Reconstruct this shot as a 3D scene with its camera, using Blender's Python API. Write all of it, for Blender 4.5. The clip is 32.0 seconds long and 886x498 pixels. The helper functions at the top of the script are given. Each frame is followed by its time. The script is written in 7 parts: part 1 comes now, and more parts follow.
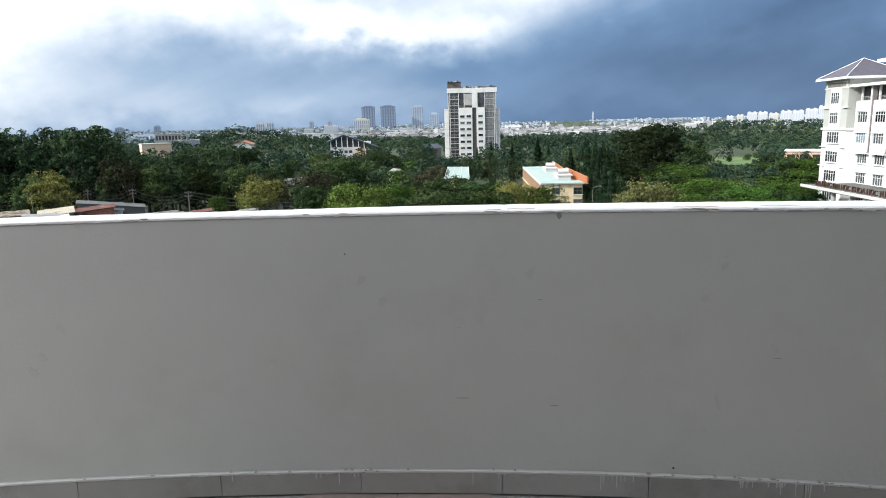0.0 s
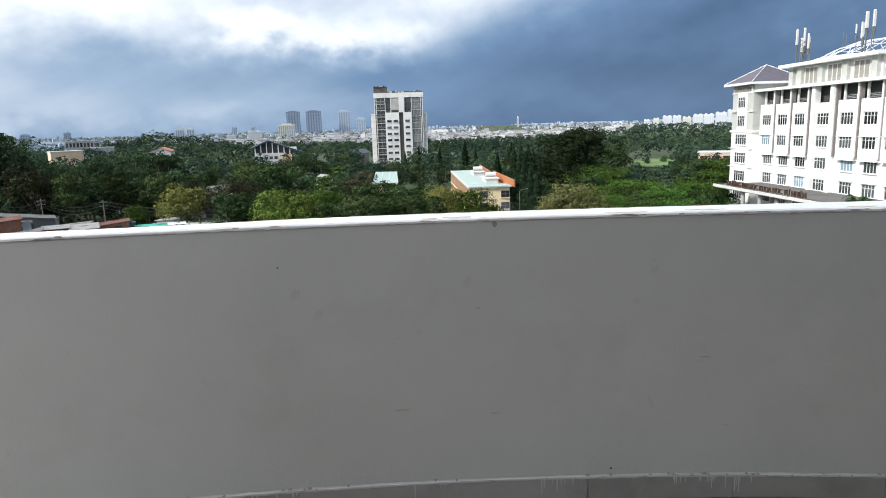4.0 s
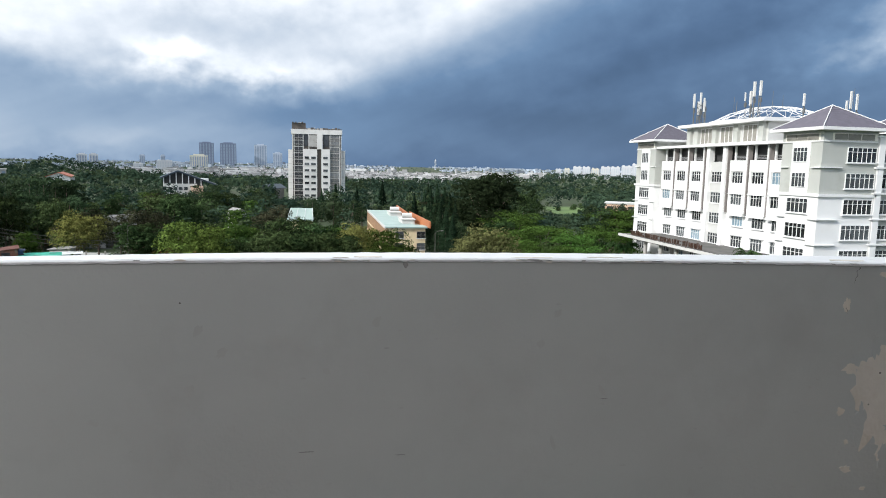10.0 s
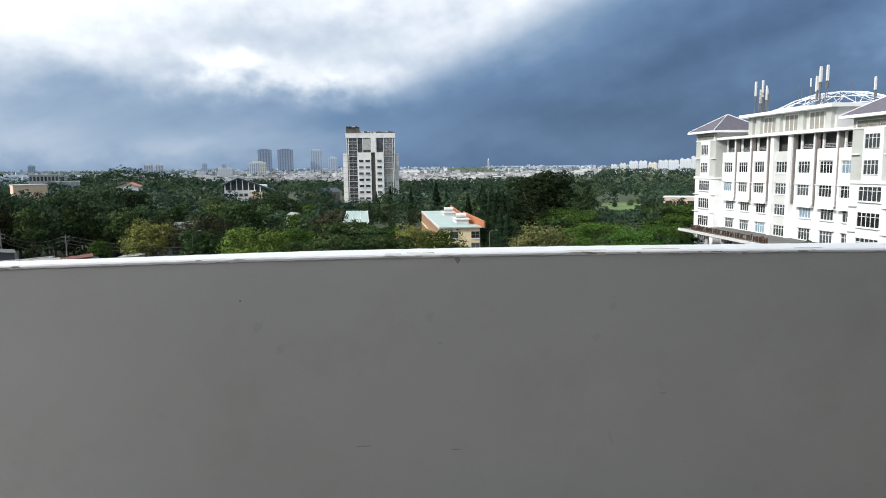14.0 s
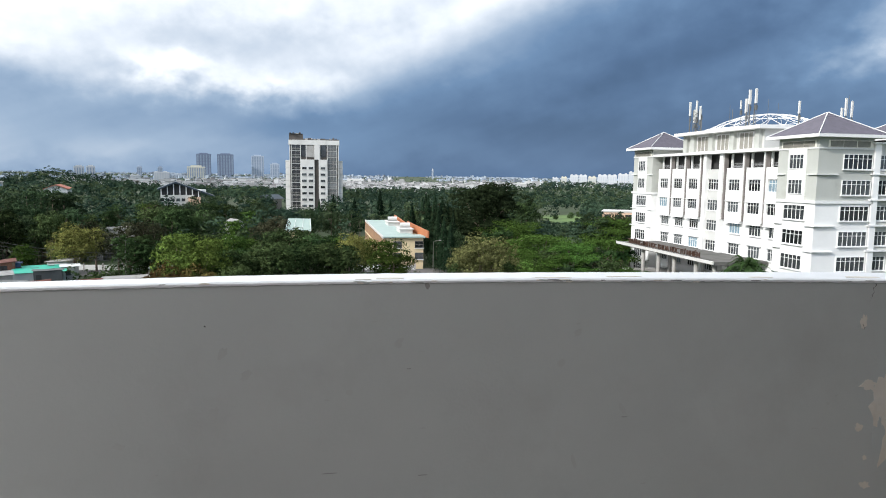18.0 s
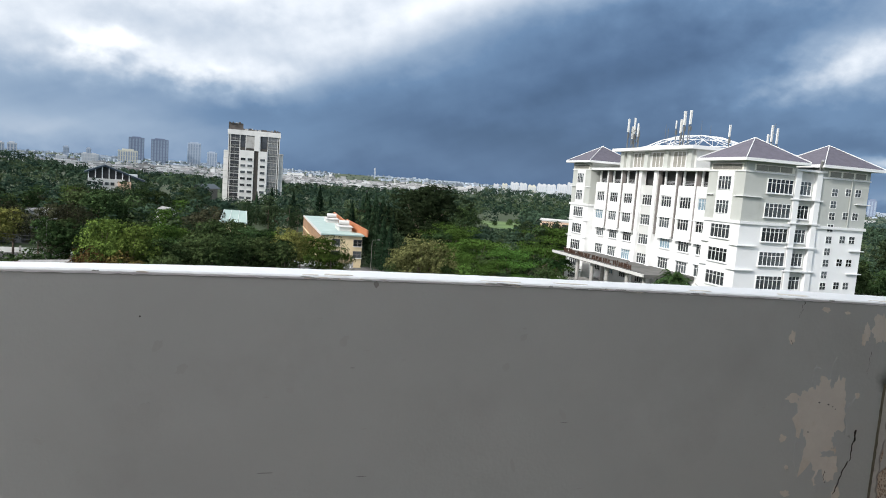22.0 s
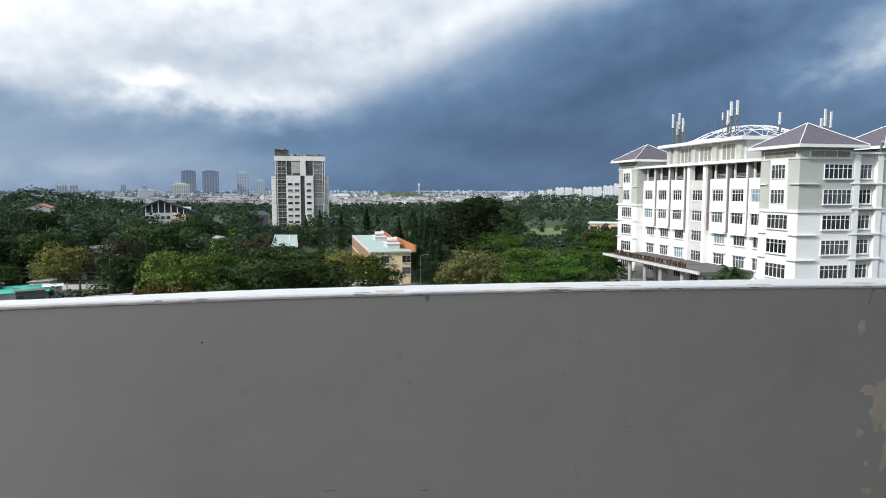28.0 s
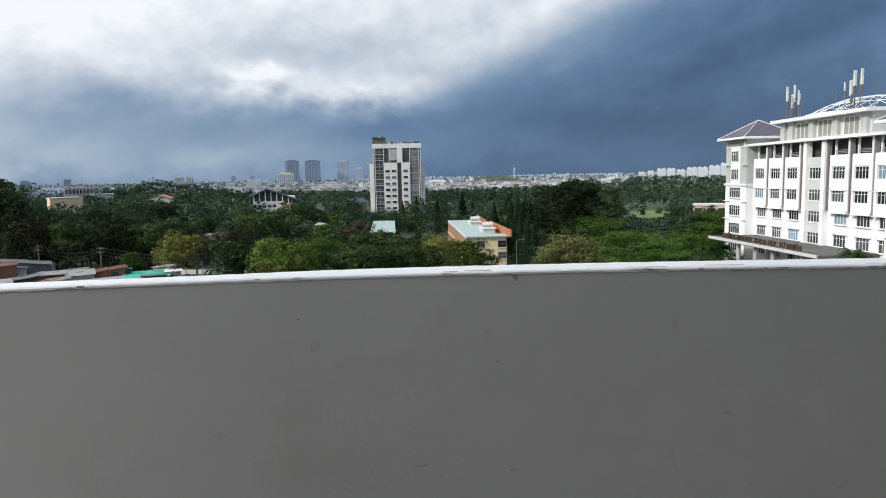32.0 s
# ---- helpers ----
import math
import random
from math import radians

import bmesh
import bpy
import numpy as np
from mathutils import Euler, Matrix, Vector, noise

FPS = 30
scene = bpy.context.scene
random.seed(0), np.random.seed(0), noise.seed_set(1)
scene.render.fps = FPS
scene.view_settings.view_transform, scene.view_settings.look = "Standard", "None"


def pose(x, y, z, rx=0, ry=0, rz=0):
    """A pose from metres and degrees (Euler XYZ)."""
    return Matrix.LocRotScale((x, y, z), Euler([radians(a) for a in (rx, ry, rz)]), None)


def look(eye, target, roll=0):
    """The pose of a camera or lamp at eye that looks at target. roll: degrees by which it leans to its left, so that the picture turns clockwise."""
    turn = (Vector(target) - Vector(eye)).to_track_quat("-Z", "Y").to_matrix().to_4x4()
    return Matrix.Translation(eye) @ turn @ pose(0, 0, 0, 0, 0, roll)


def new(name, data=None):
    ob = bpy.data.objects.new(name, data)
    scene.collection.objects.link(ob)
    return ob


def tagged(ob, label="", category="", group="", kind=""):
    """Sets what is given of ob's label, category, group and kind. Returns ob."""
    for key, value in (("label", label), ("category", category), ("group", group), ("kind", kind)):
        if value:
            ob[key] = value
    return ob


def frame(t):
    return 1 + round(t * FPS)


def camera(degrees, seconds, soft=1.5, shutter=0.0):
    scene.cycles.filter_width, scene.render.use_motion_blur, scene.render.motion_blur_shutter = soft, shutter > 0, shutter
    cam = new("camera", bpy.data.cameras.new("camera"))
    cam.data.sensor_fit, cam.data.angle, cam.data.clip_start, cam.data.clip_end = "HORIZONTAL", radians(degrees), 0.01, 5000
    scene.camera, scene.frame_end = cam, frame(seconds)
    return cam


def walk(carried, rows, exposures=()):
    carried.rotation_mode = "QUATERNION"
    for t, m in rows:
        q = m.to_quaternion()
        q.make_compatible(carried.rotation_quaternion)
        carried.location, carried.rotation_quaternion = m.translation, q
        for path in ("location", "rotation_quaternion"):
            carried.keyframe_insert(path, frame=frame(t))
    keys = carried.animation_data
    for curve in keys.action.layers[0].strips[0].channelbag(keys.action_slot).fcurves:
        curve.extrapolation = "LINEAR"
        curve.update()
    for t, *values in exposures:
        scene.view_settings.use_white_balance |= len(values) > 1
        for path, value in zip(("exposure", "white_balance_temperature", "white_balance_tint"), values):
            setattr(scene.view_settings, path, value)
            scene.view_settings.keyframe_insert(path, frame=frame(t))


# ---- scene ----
cam = camera(68.26, 32.0, soft=1.0)
PATH = [
    (0, pose(0.143, -0.033, 1.546, 79.19, 1.44, 2.54)),
    (0.5, pose(0.138, -0.022, 1.569, 79.72, 0.96, -3.47)),
    (1, pose(0.110, -0.038, 1.574, 80.77, 0.20, -6.91)),
    (1.5, pose(0.112, -0.045, 1.569, 80.86, 0.78, -7.53)),
    (2, pose(0.124, -0.048, 1.574, 80.01, 0.29, -8.17)),
    (2.5, pose(0.119, -0.051, 1.575, 80.38, 1.56, -8.18)),
    (3, pose(0.119, -0.052, 1.578, 81.02, 1.57, -6.86)),
    (3.5, pose(0.114, -0.037, 1.559, 79.56, 1.27, -5.14)),
    (4, pose(0.120, -0.005, 1.564, 79.41, 1.76, -3.73)),
    (4.5, pose(0.117, 0.019, 1.581, 79.12, 2.31, -3.01)),
    (6.5, pose(0.124, -0.005, 1.553, 81.75, 1.85, -3.71)),
    (7, pose(0.122, -0.032, 1.558, 83.55, 0.53, -5.86)),
    (7.5, pose(0.115, -0.032, 1.556, 82.83, -0.53, -7.39)),
    (8, pose(0.108, -0.035, 1.556, 83.28, 0.09, -9.76)),
    (8.5, pose(0.117, -0.036, 1.557, 83.41, -1.03, -10.74)),
    (9, pose(0.131, -0.044, 1.560, 83.25, -0.64, -10.57)),
    (9.5, pose(0.130, -0.039, 1.565, 83.98, 0.28, -10.27)),
    (10, pose(0.131, -0.036, 1.570, 82.90, -1.18, -10.81)),
    (10.5, pose(0.113, -0.042, 1.571, 82.64, -1.10, -11.16)),
    (11, pose(0.097, -0.051, 1.570, 82.80, -0.52, -9.34)),
    (11.5, pose(0.096, -0.058, 1.565, 83.36, -0.64, -7.42)),
    (12, pose(0.096, -0.068, 1.562, 83.46, -1.11, -7.37)),
    (12.5, pose(0.109, -0.068, 1.561, 82.08, -0.73, -7.81)),
    (13, pose(0.126, -0.074, 1.559, 82.32, -0.58, -8.11)),
    (13.5, pose(0.135, -0.059, 1.554, 82.51, 1.37, -5.96)),
    (14, pose(0.142, -0.046, 1.551, 82.87, 0.64, -6.20)),
    (14.5, pose(0.150, -0.042, 1.555, 83.05, 1.27, -7.09)),
    (15, pose(0.159, -0.043, 1.560, 83.88, 1.36, -7.74)),
    (15.5, pose(0.154, -0.056, 1.556, 84.51, 0.96, -9.12)),
    (17.5, pose(0.066, -0.050, 1.606, 82.14, 0.29, -9.92)),
    (18, pose(0.035, -0.034, 1.618, 83.71, -0.75, -11.06)),
    (18.5, pose(0.064, 0.009, 1.669, 86.99, -1.92, -13.80)),
    (19, pose(0.095, 0.035, 1.672, 86.80, -1.07, -17.78)),
    (19.5, pose(0.098, 0.030, 1.681, 89.84, -0.99, -19.06)),
    (20, pose(0.104, 0.019, 1.690, 90.99, -2.20, -22.97)),
    (20.5, pose(0.085, -0.008, 1.647, 87.20, -2.24, -18.78)),
    (21, pose(0.064, -0.018, 1.617, 82.68, -3.17, -17.98)),
    (21.5, pose(0.024, -0.009, 1.611, 82.80, -4.92, -16.02)),
    (22, pose(-0.008, 0.002, 1.607, 84.06, -4.21, -16.11)),
    (22.5, pose(-0.005, 0.001, 1.597, 84.36, -0.68, -16.34)),
    (23, pose(-0.000, 0.000, 1.601, 84.38, 0.27, -16.10)),
    (23.5, pose(-0.002, -0.004, 1.597, 83.94, -0.10, -16.45)),
    (24, pose(-0.003, -0.004, 1.600, 84.14, -0.03, -16.65)),
    (24.5, pose(-0.007, -0.006, 1.601, 84.98, -0.35, -16.13)),
    (25, pose(-0.004, -0.011, 1.600, 86.47, 0.19, -16.30)),
    (25.5, pose(-0.006, -0.012, 1.602, 86.23, -0.04, -16.47)),
    (27.5, pose(-0.014, -0.011, 1.607, 86.48, -0.27, -15.39)),
    (28, pose(-0.009, -0.008, 1.605, 84.96, -0.04, -12.26)),
    (28.5, pose(0.018, -0.009, 1.606, 84.79, 1.40, -9.45)),
    (29, pose(0.042, -0.002, 1.597, 83.68, 1.95, -8.49)),
    (29.5, pose(0.031, 0.023, 1.593, 83.31, 1.76, -6.57)),
    (30, pose(0.017, 0.046, 1.583, 83.97, 1.69, -1.36)),
    (30.5, pose(0.023, 0.046, 1.583, 84.37, 1.85, 0.73)),
    (31, pose(0.024, 0.038, 1.577, 83.72, 1.65, -0.15)),
    (31.5, pose(0.023, 0.022, 1.586, 84.44, 1.13, -2.04)),
    (32, pose(0.023, -0.007, 1.582, 83.72, 1.21, -3.96)),
]
EXPOSURES = [(0, 0.90, 6400, 10), (1, 0.76, 6400, 10), (4, 0.80, 6400, 10), (6, 0.64, 6400, 10), (9, 0.63, 6400, 10), (13, 0.68, 6400, 10), (15, 0.55, 6400, 10), (16.5, 0.62, 6400, 10), (18, 0.70, 6400, 10), (19, 0.48, 6400, 10), (20, 0.22, 6750, 13), (21, 0.56, 6600, 12), (22.5, 0.62, 6400, 10), (25, 0.45, 6400, 10), (28, 0.48, 6400, 10), (30, 0.50, 6400, 10), (31, 0.40, 6400, 10), (32, 0.34, 6400, 10)]
walk(cam, PATH, EXPOSURES)

# ---- world, sun ----
GROUND = -20.5
SKY = 0.72                                   # brightness of the visible clouds
world = bpy.data.worlds.new("storm_sky")
scene.world = world
world.use_nodes = True
wt = world.node_tree
wt.nodes.clear()


def wmath(op, a, b=None, c=None):
    n = wt.nodes.new("ShaderNodeMath")
    n.operation = op
    for i, v in enumerate((a, b, c)):
        if v is None:
            continue
        if isinstance(v, (int, float)):
            n.inputs[i].default_value = v
        else:
            wt.links.new(v, n.inputs[i])
    return n.outputs[0]


def wnoise(vec, scale, detail, rough=0.55, w=0.0):
    n = wt.nodes.new("ShaderNodeTexNoise")
    n.noise_dimensions = "4D"
    n.inputs["W"].default_value = w
    n.inputs["Scale"].default_value = scale
    n.inputs["Detail"].default_value = detail
    n.inputs["Roughness"].default_value = rough
    wt.links.new(vec, n.inputs["Vector"])
    return n.outputs["Fac"]


tc = wt.nodes.new("ShaderNodeTexCoord")
sep = wt.nodes.new("ShaderNodeSeparateXYZ")
wt.links.new(tc.outputs["Generated"], sep.inputs[0])
sx, sy, sz = sep.outputs
az = wmath("MULTIPLY", wmath("ARCTAN2", sx, sy), 57.2958)
el = wmath("MULTIPLY", wmath("ARCSINE", sz), 57.2958)
# cloud layer coordinates: billows, and bands that climb to the dark side
def layer(ka, ke, shear=0.0):
    c = wt.nodes.new("ShaderNodeCombineXYZ")
    wt.links.new(wmath("MULTIPLY", az, ka), c.inputs[0])
    wt.links.new(wmath("MULTIPLY", wmath("SUBTRACT", el, wmath("MULTIPLY", az, shear)), ke), c.inputs[1])
    return c.outputs[0]


n_big = wmath("SUBTRACT", wnoise(layer(0.055, 0.10), 0.9, 2, 0.45, 1.3), 0.5)
n_mid = wmath("SUBTRACT", wnoise(layer(0.075, 0.13), 1.7, 4, 0.46, 4.1), 0.5)
n_fine = wmath("SUBTRACT", wnoise(layer(0.10, 0.14), 4.2, 4, 0.5, 7.7), 0.5)
n_puff = wmath("SUBTRACT", wnoise(layer(0.16, 0.22), 2.6, 5, 0.55, 9.3), 0.5)
n_band = wmath("SUBTRACT", wnoise(layer(0.035, 0.17, 0.34), 1.5, 4, 0.46, 2.6), 0.5)
# warped angles, so that cloud edges billow
azw = wmath("ADD", az, wmath("ADD", wmath("MULTIPLY", n_mid, 11.0), wmath("MULTIPLY", n_fine, 5.5)))
elw = wmath("ADD", el, wmath("ADD", wmath("MULTIPLY", n_big, 4.0), wmath("ADD", wmath("MULTIPLY", n_mid, 3.2), wmath("MULTIPLY", n_fine, 2.8))))


def cloud(a0, e0, wa, we, amp, tilt=0.0):
    """A soft cloud mass round an azimuth and an elevation, in degrees."""
    da = wmath("SUBTRACT", azw, a0)
    de = wmath("SUBTRACT", wmath("SUBTRACT", elw, e0), wmath("MULTIPLY", da, tilt))
    q = wmath("ADD", wmath("POWER", wmath("ABSOLUTE", wmath("DIVIDE", da, wa)), 2.0), wmath("POWER", wmath("ABSOLUTE", wmath("DIVIDE", de, we)), 2.0))
    return wmath("MULTIPLY", wmath("EXPONENT", wmath("MULTIPLY", q, -1.0)), amp)


CLOUDS = [
    # azimuth, elevation, half width, half height, brightness, slope
    (-29, 14.5, 13, 4.6, 0.45, 0.0),
    (-40, 9, 7, 6.0, 0.75, 0.0),
    (-25, 6.4, 8, 2.4, -0.05, 0.05),
    (-6, 18.5, 11, 4.2, 0.34, 0.0),
    (-3.0, 7.2, 6.0, 1.3, 0.30, -0.05),
    (-5, 11.2, 10, 1.5, -0.10, 0.05),
    (-10.5, 8.9, 3.2, 1.0, 0.24, -0.10),
    (-29, 2.0, 18, 3.6, 0.44, 0.0),
    (-9, 1.8, 10, 2.4, 0.19, 0.0),
    (50, 11.8, 9.0, 2.8, 0.42, 0.10),
    (47, 11.5, 3.5, 1.6, 0.22, 0.15),
    (55, 12.6, 3.5, 1.8, 0.20, 0.0),
    (43, 9.4, 5.0, 1.3, 0.16, 0.25),
    (52, 6.8, 6, 0.9, 0.10, 0.0),
    (54, 3.0, 6.5, 0.75, 0.90, -0.03),
    (56, 1.2, 8, 0.8, 0.30, 0.0),
    (8, 2.0, 12, 1.6, 0.06, 0.0),
    (17, 4.6, 9, 2.2, -0.06, 0.1),
    (34, 11, 8, 2.2, -0.07, 0.3),
    (18, 10.5, 7, 1.6, 0.06, 0.3),
    (52, 20, 20, 4.6, 0.46, 0.0),
    (25, 5.5, 11, 4.0, -0.06, 0.1),
    (11, 8.5, 7, 4.0, 0.06, 0.2),
    (30, 17.5, 12, 3.5, 0.14, 0.1),
    (14, 14, 8, 2.5, 0.10, 0.3),
]
# the bright cloud deck ends along a slanting edge, rising to the dark side
edge_ = wmath("ADD", 4.2, wmath("MULTIPLY", wmath("MAXIMUM", wmath("SUBTRACT", azw, 3.0), 0.0), 0.41))
deck = wt.nodes.new("ShaderNodeMapRange")
deck.interpolation_type = "SMOOTHSTEP"
wt.links.new(wmath("SUBTRACT", elw, edge_), deck.inputs[0])
deck.inputs[1].default_value, deck.inputs[2].default_value = -1.8, 5.8
deck.inputs[3].default_value, deck.inputs[4].default_value = 0.0, 0.58
total = wmath("ADD", 0.18, wmath("ADD", wmath("MULTIPLY", n_mid, 0.16), wmath("ADD", wmath("MULTIPLY", n_fine, 0.09), wmath("MULTIPLY", n_band, 0.26))))
total = wmath("ADD", total, deck.outputs[0])
lit = 0.0
for row in CLOUDS:
    one = cloud(*row)
    total = wmath("ADD", total, one)
    if row[4] > 0.15 and row[1] > 5:
        lit = wmath("ADD", lit, one)
# puffs show where the clouds are bright, and faintly in the deck
total = wmath("ADD", total, wmath("MULTIPLY", n_puff, wmath("ADD", 0.05, wmath("ADD", wmath("MULTIPLY", wmath("MINIMUM", lit, 0.6), 0.75), wmath("MULTIPLY", deck.outputs[0], 0.22)))))
# the unseen sky, overhead and behind, is a bright overcast, brighter to the left
over = wt.nodes.new("ShaderNodeMapRange")
over.interpolation_type = "SMOOTHSTEP"
wt.links.new(wmath("MAXIMUM", wmath("DIVIDE", el, 60.0), wmath("ADD", wmath("MULTIPLY", sy, -0.75), 0.25)), over.inputs[0])
over.inputs[1].default_value, over.inputs[2].default_value = 0.38, 0.85
total = wmath("ADD", total, wmath("MULTIPLY", over.outputs[0], wmath("SUBTRACT", 0.30, wmath("MULTIPLY", sx, 0.34))))
ramp = wt.nodes.new("ShaderNodeValToRGB")
wt.links.new(total, ramp.inputs[0])
stops = [(0.0, (0.046, 0.088, 0.168)), (0.15, (0.089, 0.157, 0.280)), (0.32, (0.147, 0.246, 0.402)), (0.52, (0.315, 0.42, 0.565)), (0.74, (0.63, 0.70, 0.79)), (1.0, (1.06, 1.09, 1.12))]
while len(ramp.color_ramp.elements) < len(stops):
    ramp.color_ramp.elements.new(0.5)
for e, (at_, c) in zip(ramp.color_ramp.elements, stops):
    e.position, e.color = at_, (*c, 1)
sky = wt.nodes.new("ShaderNodeTexSky")
sky.sky_type, sky.sun_disc = "NISHITA", False
sky.sun_elevation, sky.sun_rotation = radians(31), radians(247)
bg1, bg2 = wt.nodes.new("ShaderNodeBackground"), wt.nodes.new("ShaderNodeBackground")
wt.links.new(ramp.outputs[0], bg1.inputs[0])
# unseen sky boosted to light the terrace wall, most on the sun's side
wt.links.new(wmath("MULTIPLY", SKY, wmath("ADD", 1.0, wmath("MULTIPLY", over.outputs[0], wmath("SUBTRACT", 0.56, wmath("MULTIPLY", sx, 0.55))))), bg1.inputs[1])
wt.links.new(sky.outputs[0], bg2.inputs[0])
bg2.inputs[1].default_value = 0.05
mixs, wout = wt.nodes.new("ShaderNodeMixShader"), wt.nodes.new("ShaderNodeOutputWorld")
mixs.inputs[0].default_value = 0.06
wt.links.new(bg1.outputs[0], mixs.inputs[1])
wt.links.new(bg2.outputs[0], mixs.inputs[2])
wt.links.new(mixs.outputs[0], wout.inputs[0])

sun_data = bpy.data.lights.new("sun", "SUN")
sun_data.energy, sun_data.angle, sun_data.color = 2.6, radians(4), (1.0, 0.97, 0.92)
sun = new("sun", sun_data)
sun.matrix_world = look((-310, -130, 206), (0, 0, 0))


# ---- materials ----
def material(name, base, rough=0.7, var=0.12, scale=4.0, bump=0.0, bump_scale=30.0, metal=0.0, island=0.0, obj=0.0, stain=None, stain_scale=0.6, stain_at=(0.5, 0.68), spec=0.5, hue=0.0):
    m = bpy.data.materials.new(name)
    m.use_nodes = True
    nt = m.node_tree
    b = nt.nodes["Principled BSDF"]
    b.inputs["Roughness"].default_value, b.inputs["Metallic"].default_value = rough, metal
    b.inputs["Specular IOR Level"].default_value = spec

    def node(kind, **kw):
        n = nt.nodes.new(kind)
        for k, v in kw.items():
            if k == "op":
                n.operation = v
        return n

    tcn = node("ShaderNodeTexCoord")
    n1 = node("ShaderNodeTexNoise")
    n1.inputs["Scale"].default_value, n1.inputs["Detail"].default_value, n1.inputs["Roughness"].default_value = scale, 6, 0.6
    nt.links.new(tcn.outputs["Object"], n1.inputs["Vector"])
    hsv = node("ShaderNodeHueSaturation")
    hsv.inputs["Color"].default_value = (*base, 1)
    mr = node("ShaderNodeMapRange")
    mr.inputs[1].default_value, mr.inputs[2].default_value = 0.25, 0.75
    mr.inputs[3].default_value, mr.inputs[4].default_value = 1 - var, 1 + var
    nt.links.new(n1.outputs["Fac"], mr.inputs[0])
    value = mr.outputs[0]

    def times(a, src, amount):
        r = node("ShaderNodeMapRange")
        r.inputs[3].default_value, r.inputs[4].default_value = 1 - amount, 1 + amount
        nt.links.new(src, r.inputs[0])
        mu = node("ShaderNodeMath", op="MULTIPLY")
        nt.links.new(a, mu.inputs[0])
        nt.links.new(r.outputs[0], mu.inputs[1])
        return mu.outputs[0]

    if island:
        geo = node("ShaderNodeNewGeometry")
        value = times(value, geo.outputs["Random Per Island"], island)
    if obj or hue:
        oi = node("ShaderNodeObjectInfo")
        if obj:
            value = times(value, oi.outputs["Random"], obj)
        if hue:
            hr = node("ShaderNodeMapRange")
            hr.inputs[3].default_value, hr.inputs[4].default_value = 0.5 - hue, 0.5 + hue
            wn = node("ShaderNodeTexWhiteNoise")
            wn.noise_dimensions = "1D"
            nt.links.new(oi.outputs["Random"], wn.inputs["W"])
            nt.links.new(wn.outputs["Value"], hr.inputs[0])
            nt.links.new(hr.outputs[0], hsv.inputs["Hue"])
    nt.links.new(value, hsv.inputs["Value"])
    colour = hsv.outputs[0]
    if stain:
        n2 = node("ShaderNodeTexNoise")
        n2.inputs["Scale"].default_value, n2.inputs["Detail"].default_value, n2.inputs["Roughness"].default_value = stain_scale, 9, 0.65
        nt.links.new(tcn.outputs["Object"], n2.inputs["Vector"])
        r2 = node("ShaderNodeMapRange")
        r2.inputs[1].default_value, r2.inputs[2].default_value = stain_at
        nt.links.new(n2.outputs["Fac"], r2.inputs[0])
        mx = node("ShaderNodeMix")
        mx.data_type = "RGBA"
        nt.links.new(r2.outputs[0], mx.inputs["Factor"])
        nt.links.new(colour, mx.inputs["A"])
        mx.inputs["B"].default_value = (*stain, 1)
        colour = mx.outputs["Result"]
    nt.links.new(colour, b.inputs["Base Color"])
    if bump:
        n3 = node("ShaderNodeTexNoise")
        n3.inputs["Scale"].default_value, n3.inputs["Detail"].default_value = bump_scale, 5
        nt.links.new(tcn.outputs["Object"], n3.inputs["Vector"])
        bm_ = node("ShaderNodeBump")
        bm_.inputs["Strength"].default_value = bump
        bm_.inputs["Distance"].default_value = 0.02
        nt.links.new(n3.outputs["Fac"], bm_.inputs["Height"])
        nt.links.new(bm_.outputs[0], b.inputs["Normal"])
    return m


def speckled(name, base, specks, scale):
    """Render with small stones pressed in: each cell of a fine mosaic may hold one stone."""
    m = material(name, base, 0.85, 0.18, 3.0, 0.25, 70, stain=tuple(c * 0.72 for c in base), stain_scale=2.2, stain_at=(0.5, 0.72))
    nt = m.node_tree
    b = nt.nodes["Principled BSDF"]
    tcn = nt.nodes.new("ShaderNodeTexCoord")
    colour = b.inputs["Base Color"].links[0].from_socket
    for k, (c, share, sc) in enumerate(specks):
        v = nt.nodes.new("ShaderNodeTexVoronoi")
        v.inputs["Scale"].default_value = scale * sc
        off = nt.nodes.new("ShaderNodeVectorMath")
        off.inputs[1].default_value = (3.7 * k, 1.9 * k, 0.6 * k)
        nt.links.new(tcn.outputs["Object"], off.inputs[0])
        nt.links.new(off.outputs[0], v.inputs["Vector"])
        sepc = nt.nodes.new("ShaderNodeSeparateColor")
        nt.links.new(v.outputs["Color"], sepc.inputs[0])
        has = nt.nodes.new("ShaderNodeMath")
        has.operation = "LESS_THAN"
        has.inputs[1].default_value = share
        nt.links.new(sepc.outputs[0], has.inputs[0])
        near = nt.nodes.new("ShaderNodeMapRange")
        near.inputs[1].default_value, near.inputs[2].default_value, near.inputs[3].default_value, near.inputs[4].default_value = 0.18, 0.62, 1.0, 0.0
        nt.links.new(v.outputs["Distance"], near.inputs[0])
        mul = nt.nodes.new("ShaderNodeMath")
        mul.operation = "MULTIPLY"
        nt.links.new(has.outputs[0], mul.inputs[0])
        nt.links.new(near.outputs[0], mul.inputs[1])
        mx = nt.nodes.new("ShaderNodeMix")
        mx.data_type = "RGBA"
        nt.links.new(mul.outputs[0], mx.inputs["Factor"])
        nt.links.new(colour, mx.inputs["A"])
        mx.inputs["B"].default_value = (*c, 1)
        colour = mx.outputs["Result"]
    nt.links.new(colour, b.inputs["Base Color"])
    return m


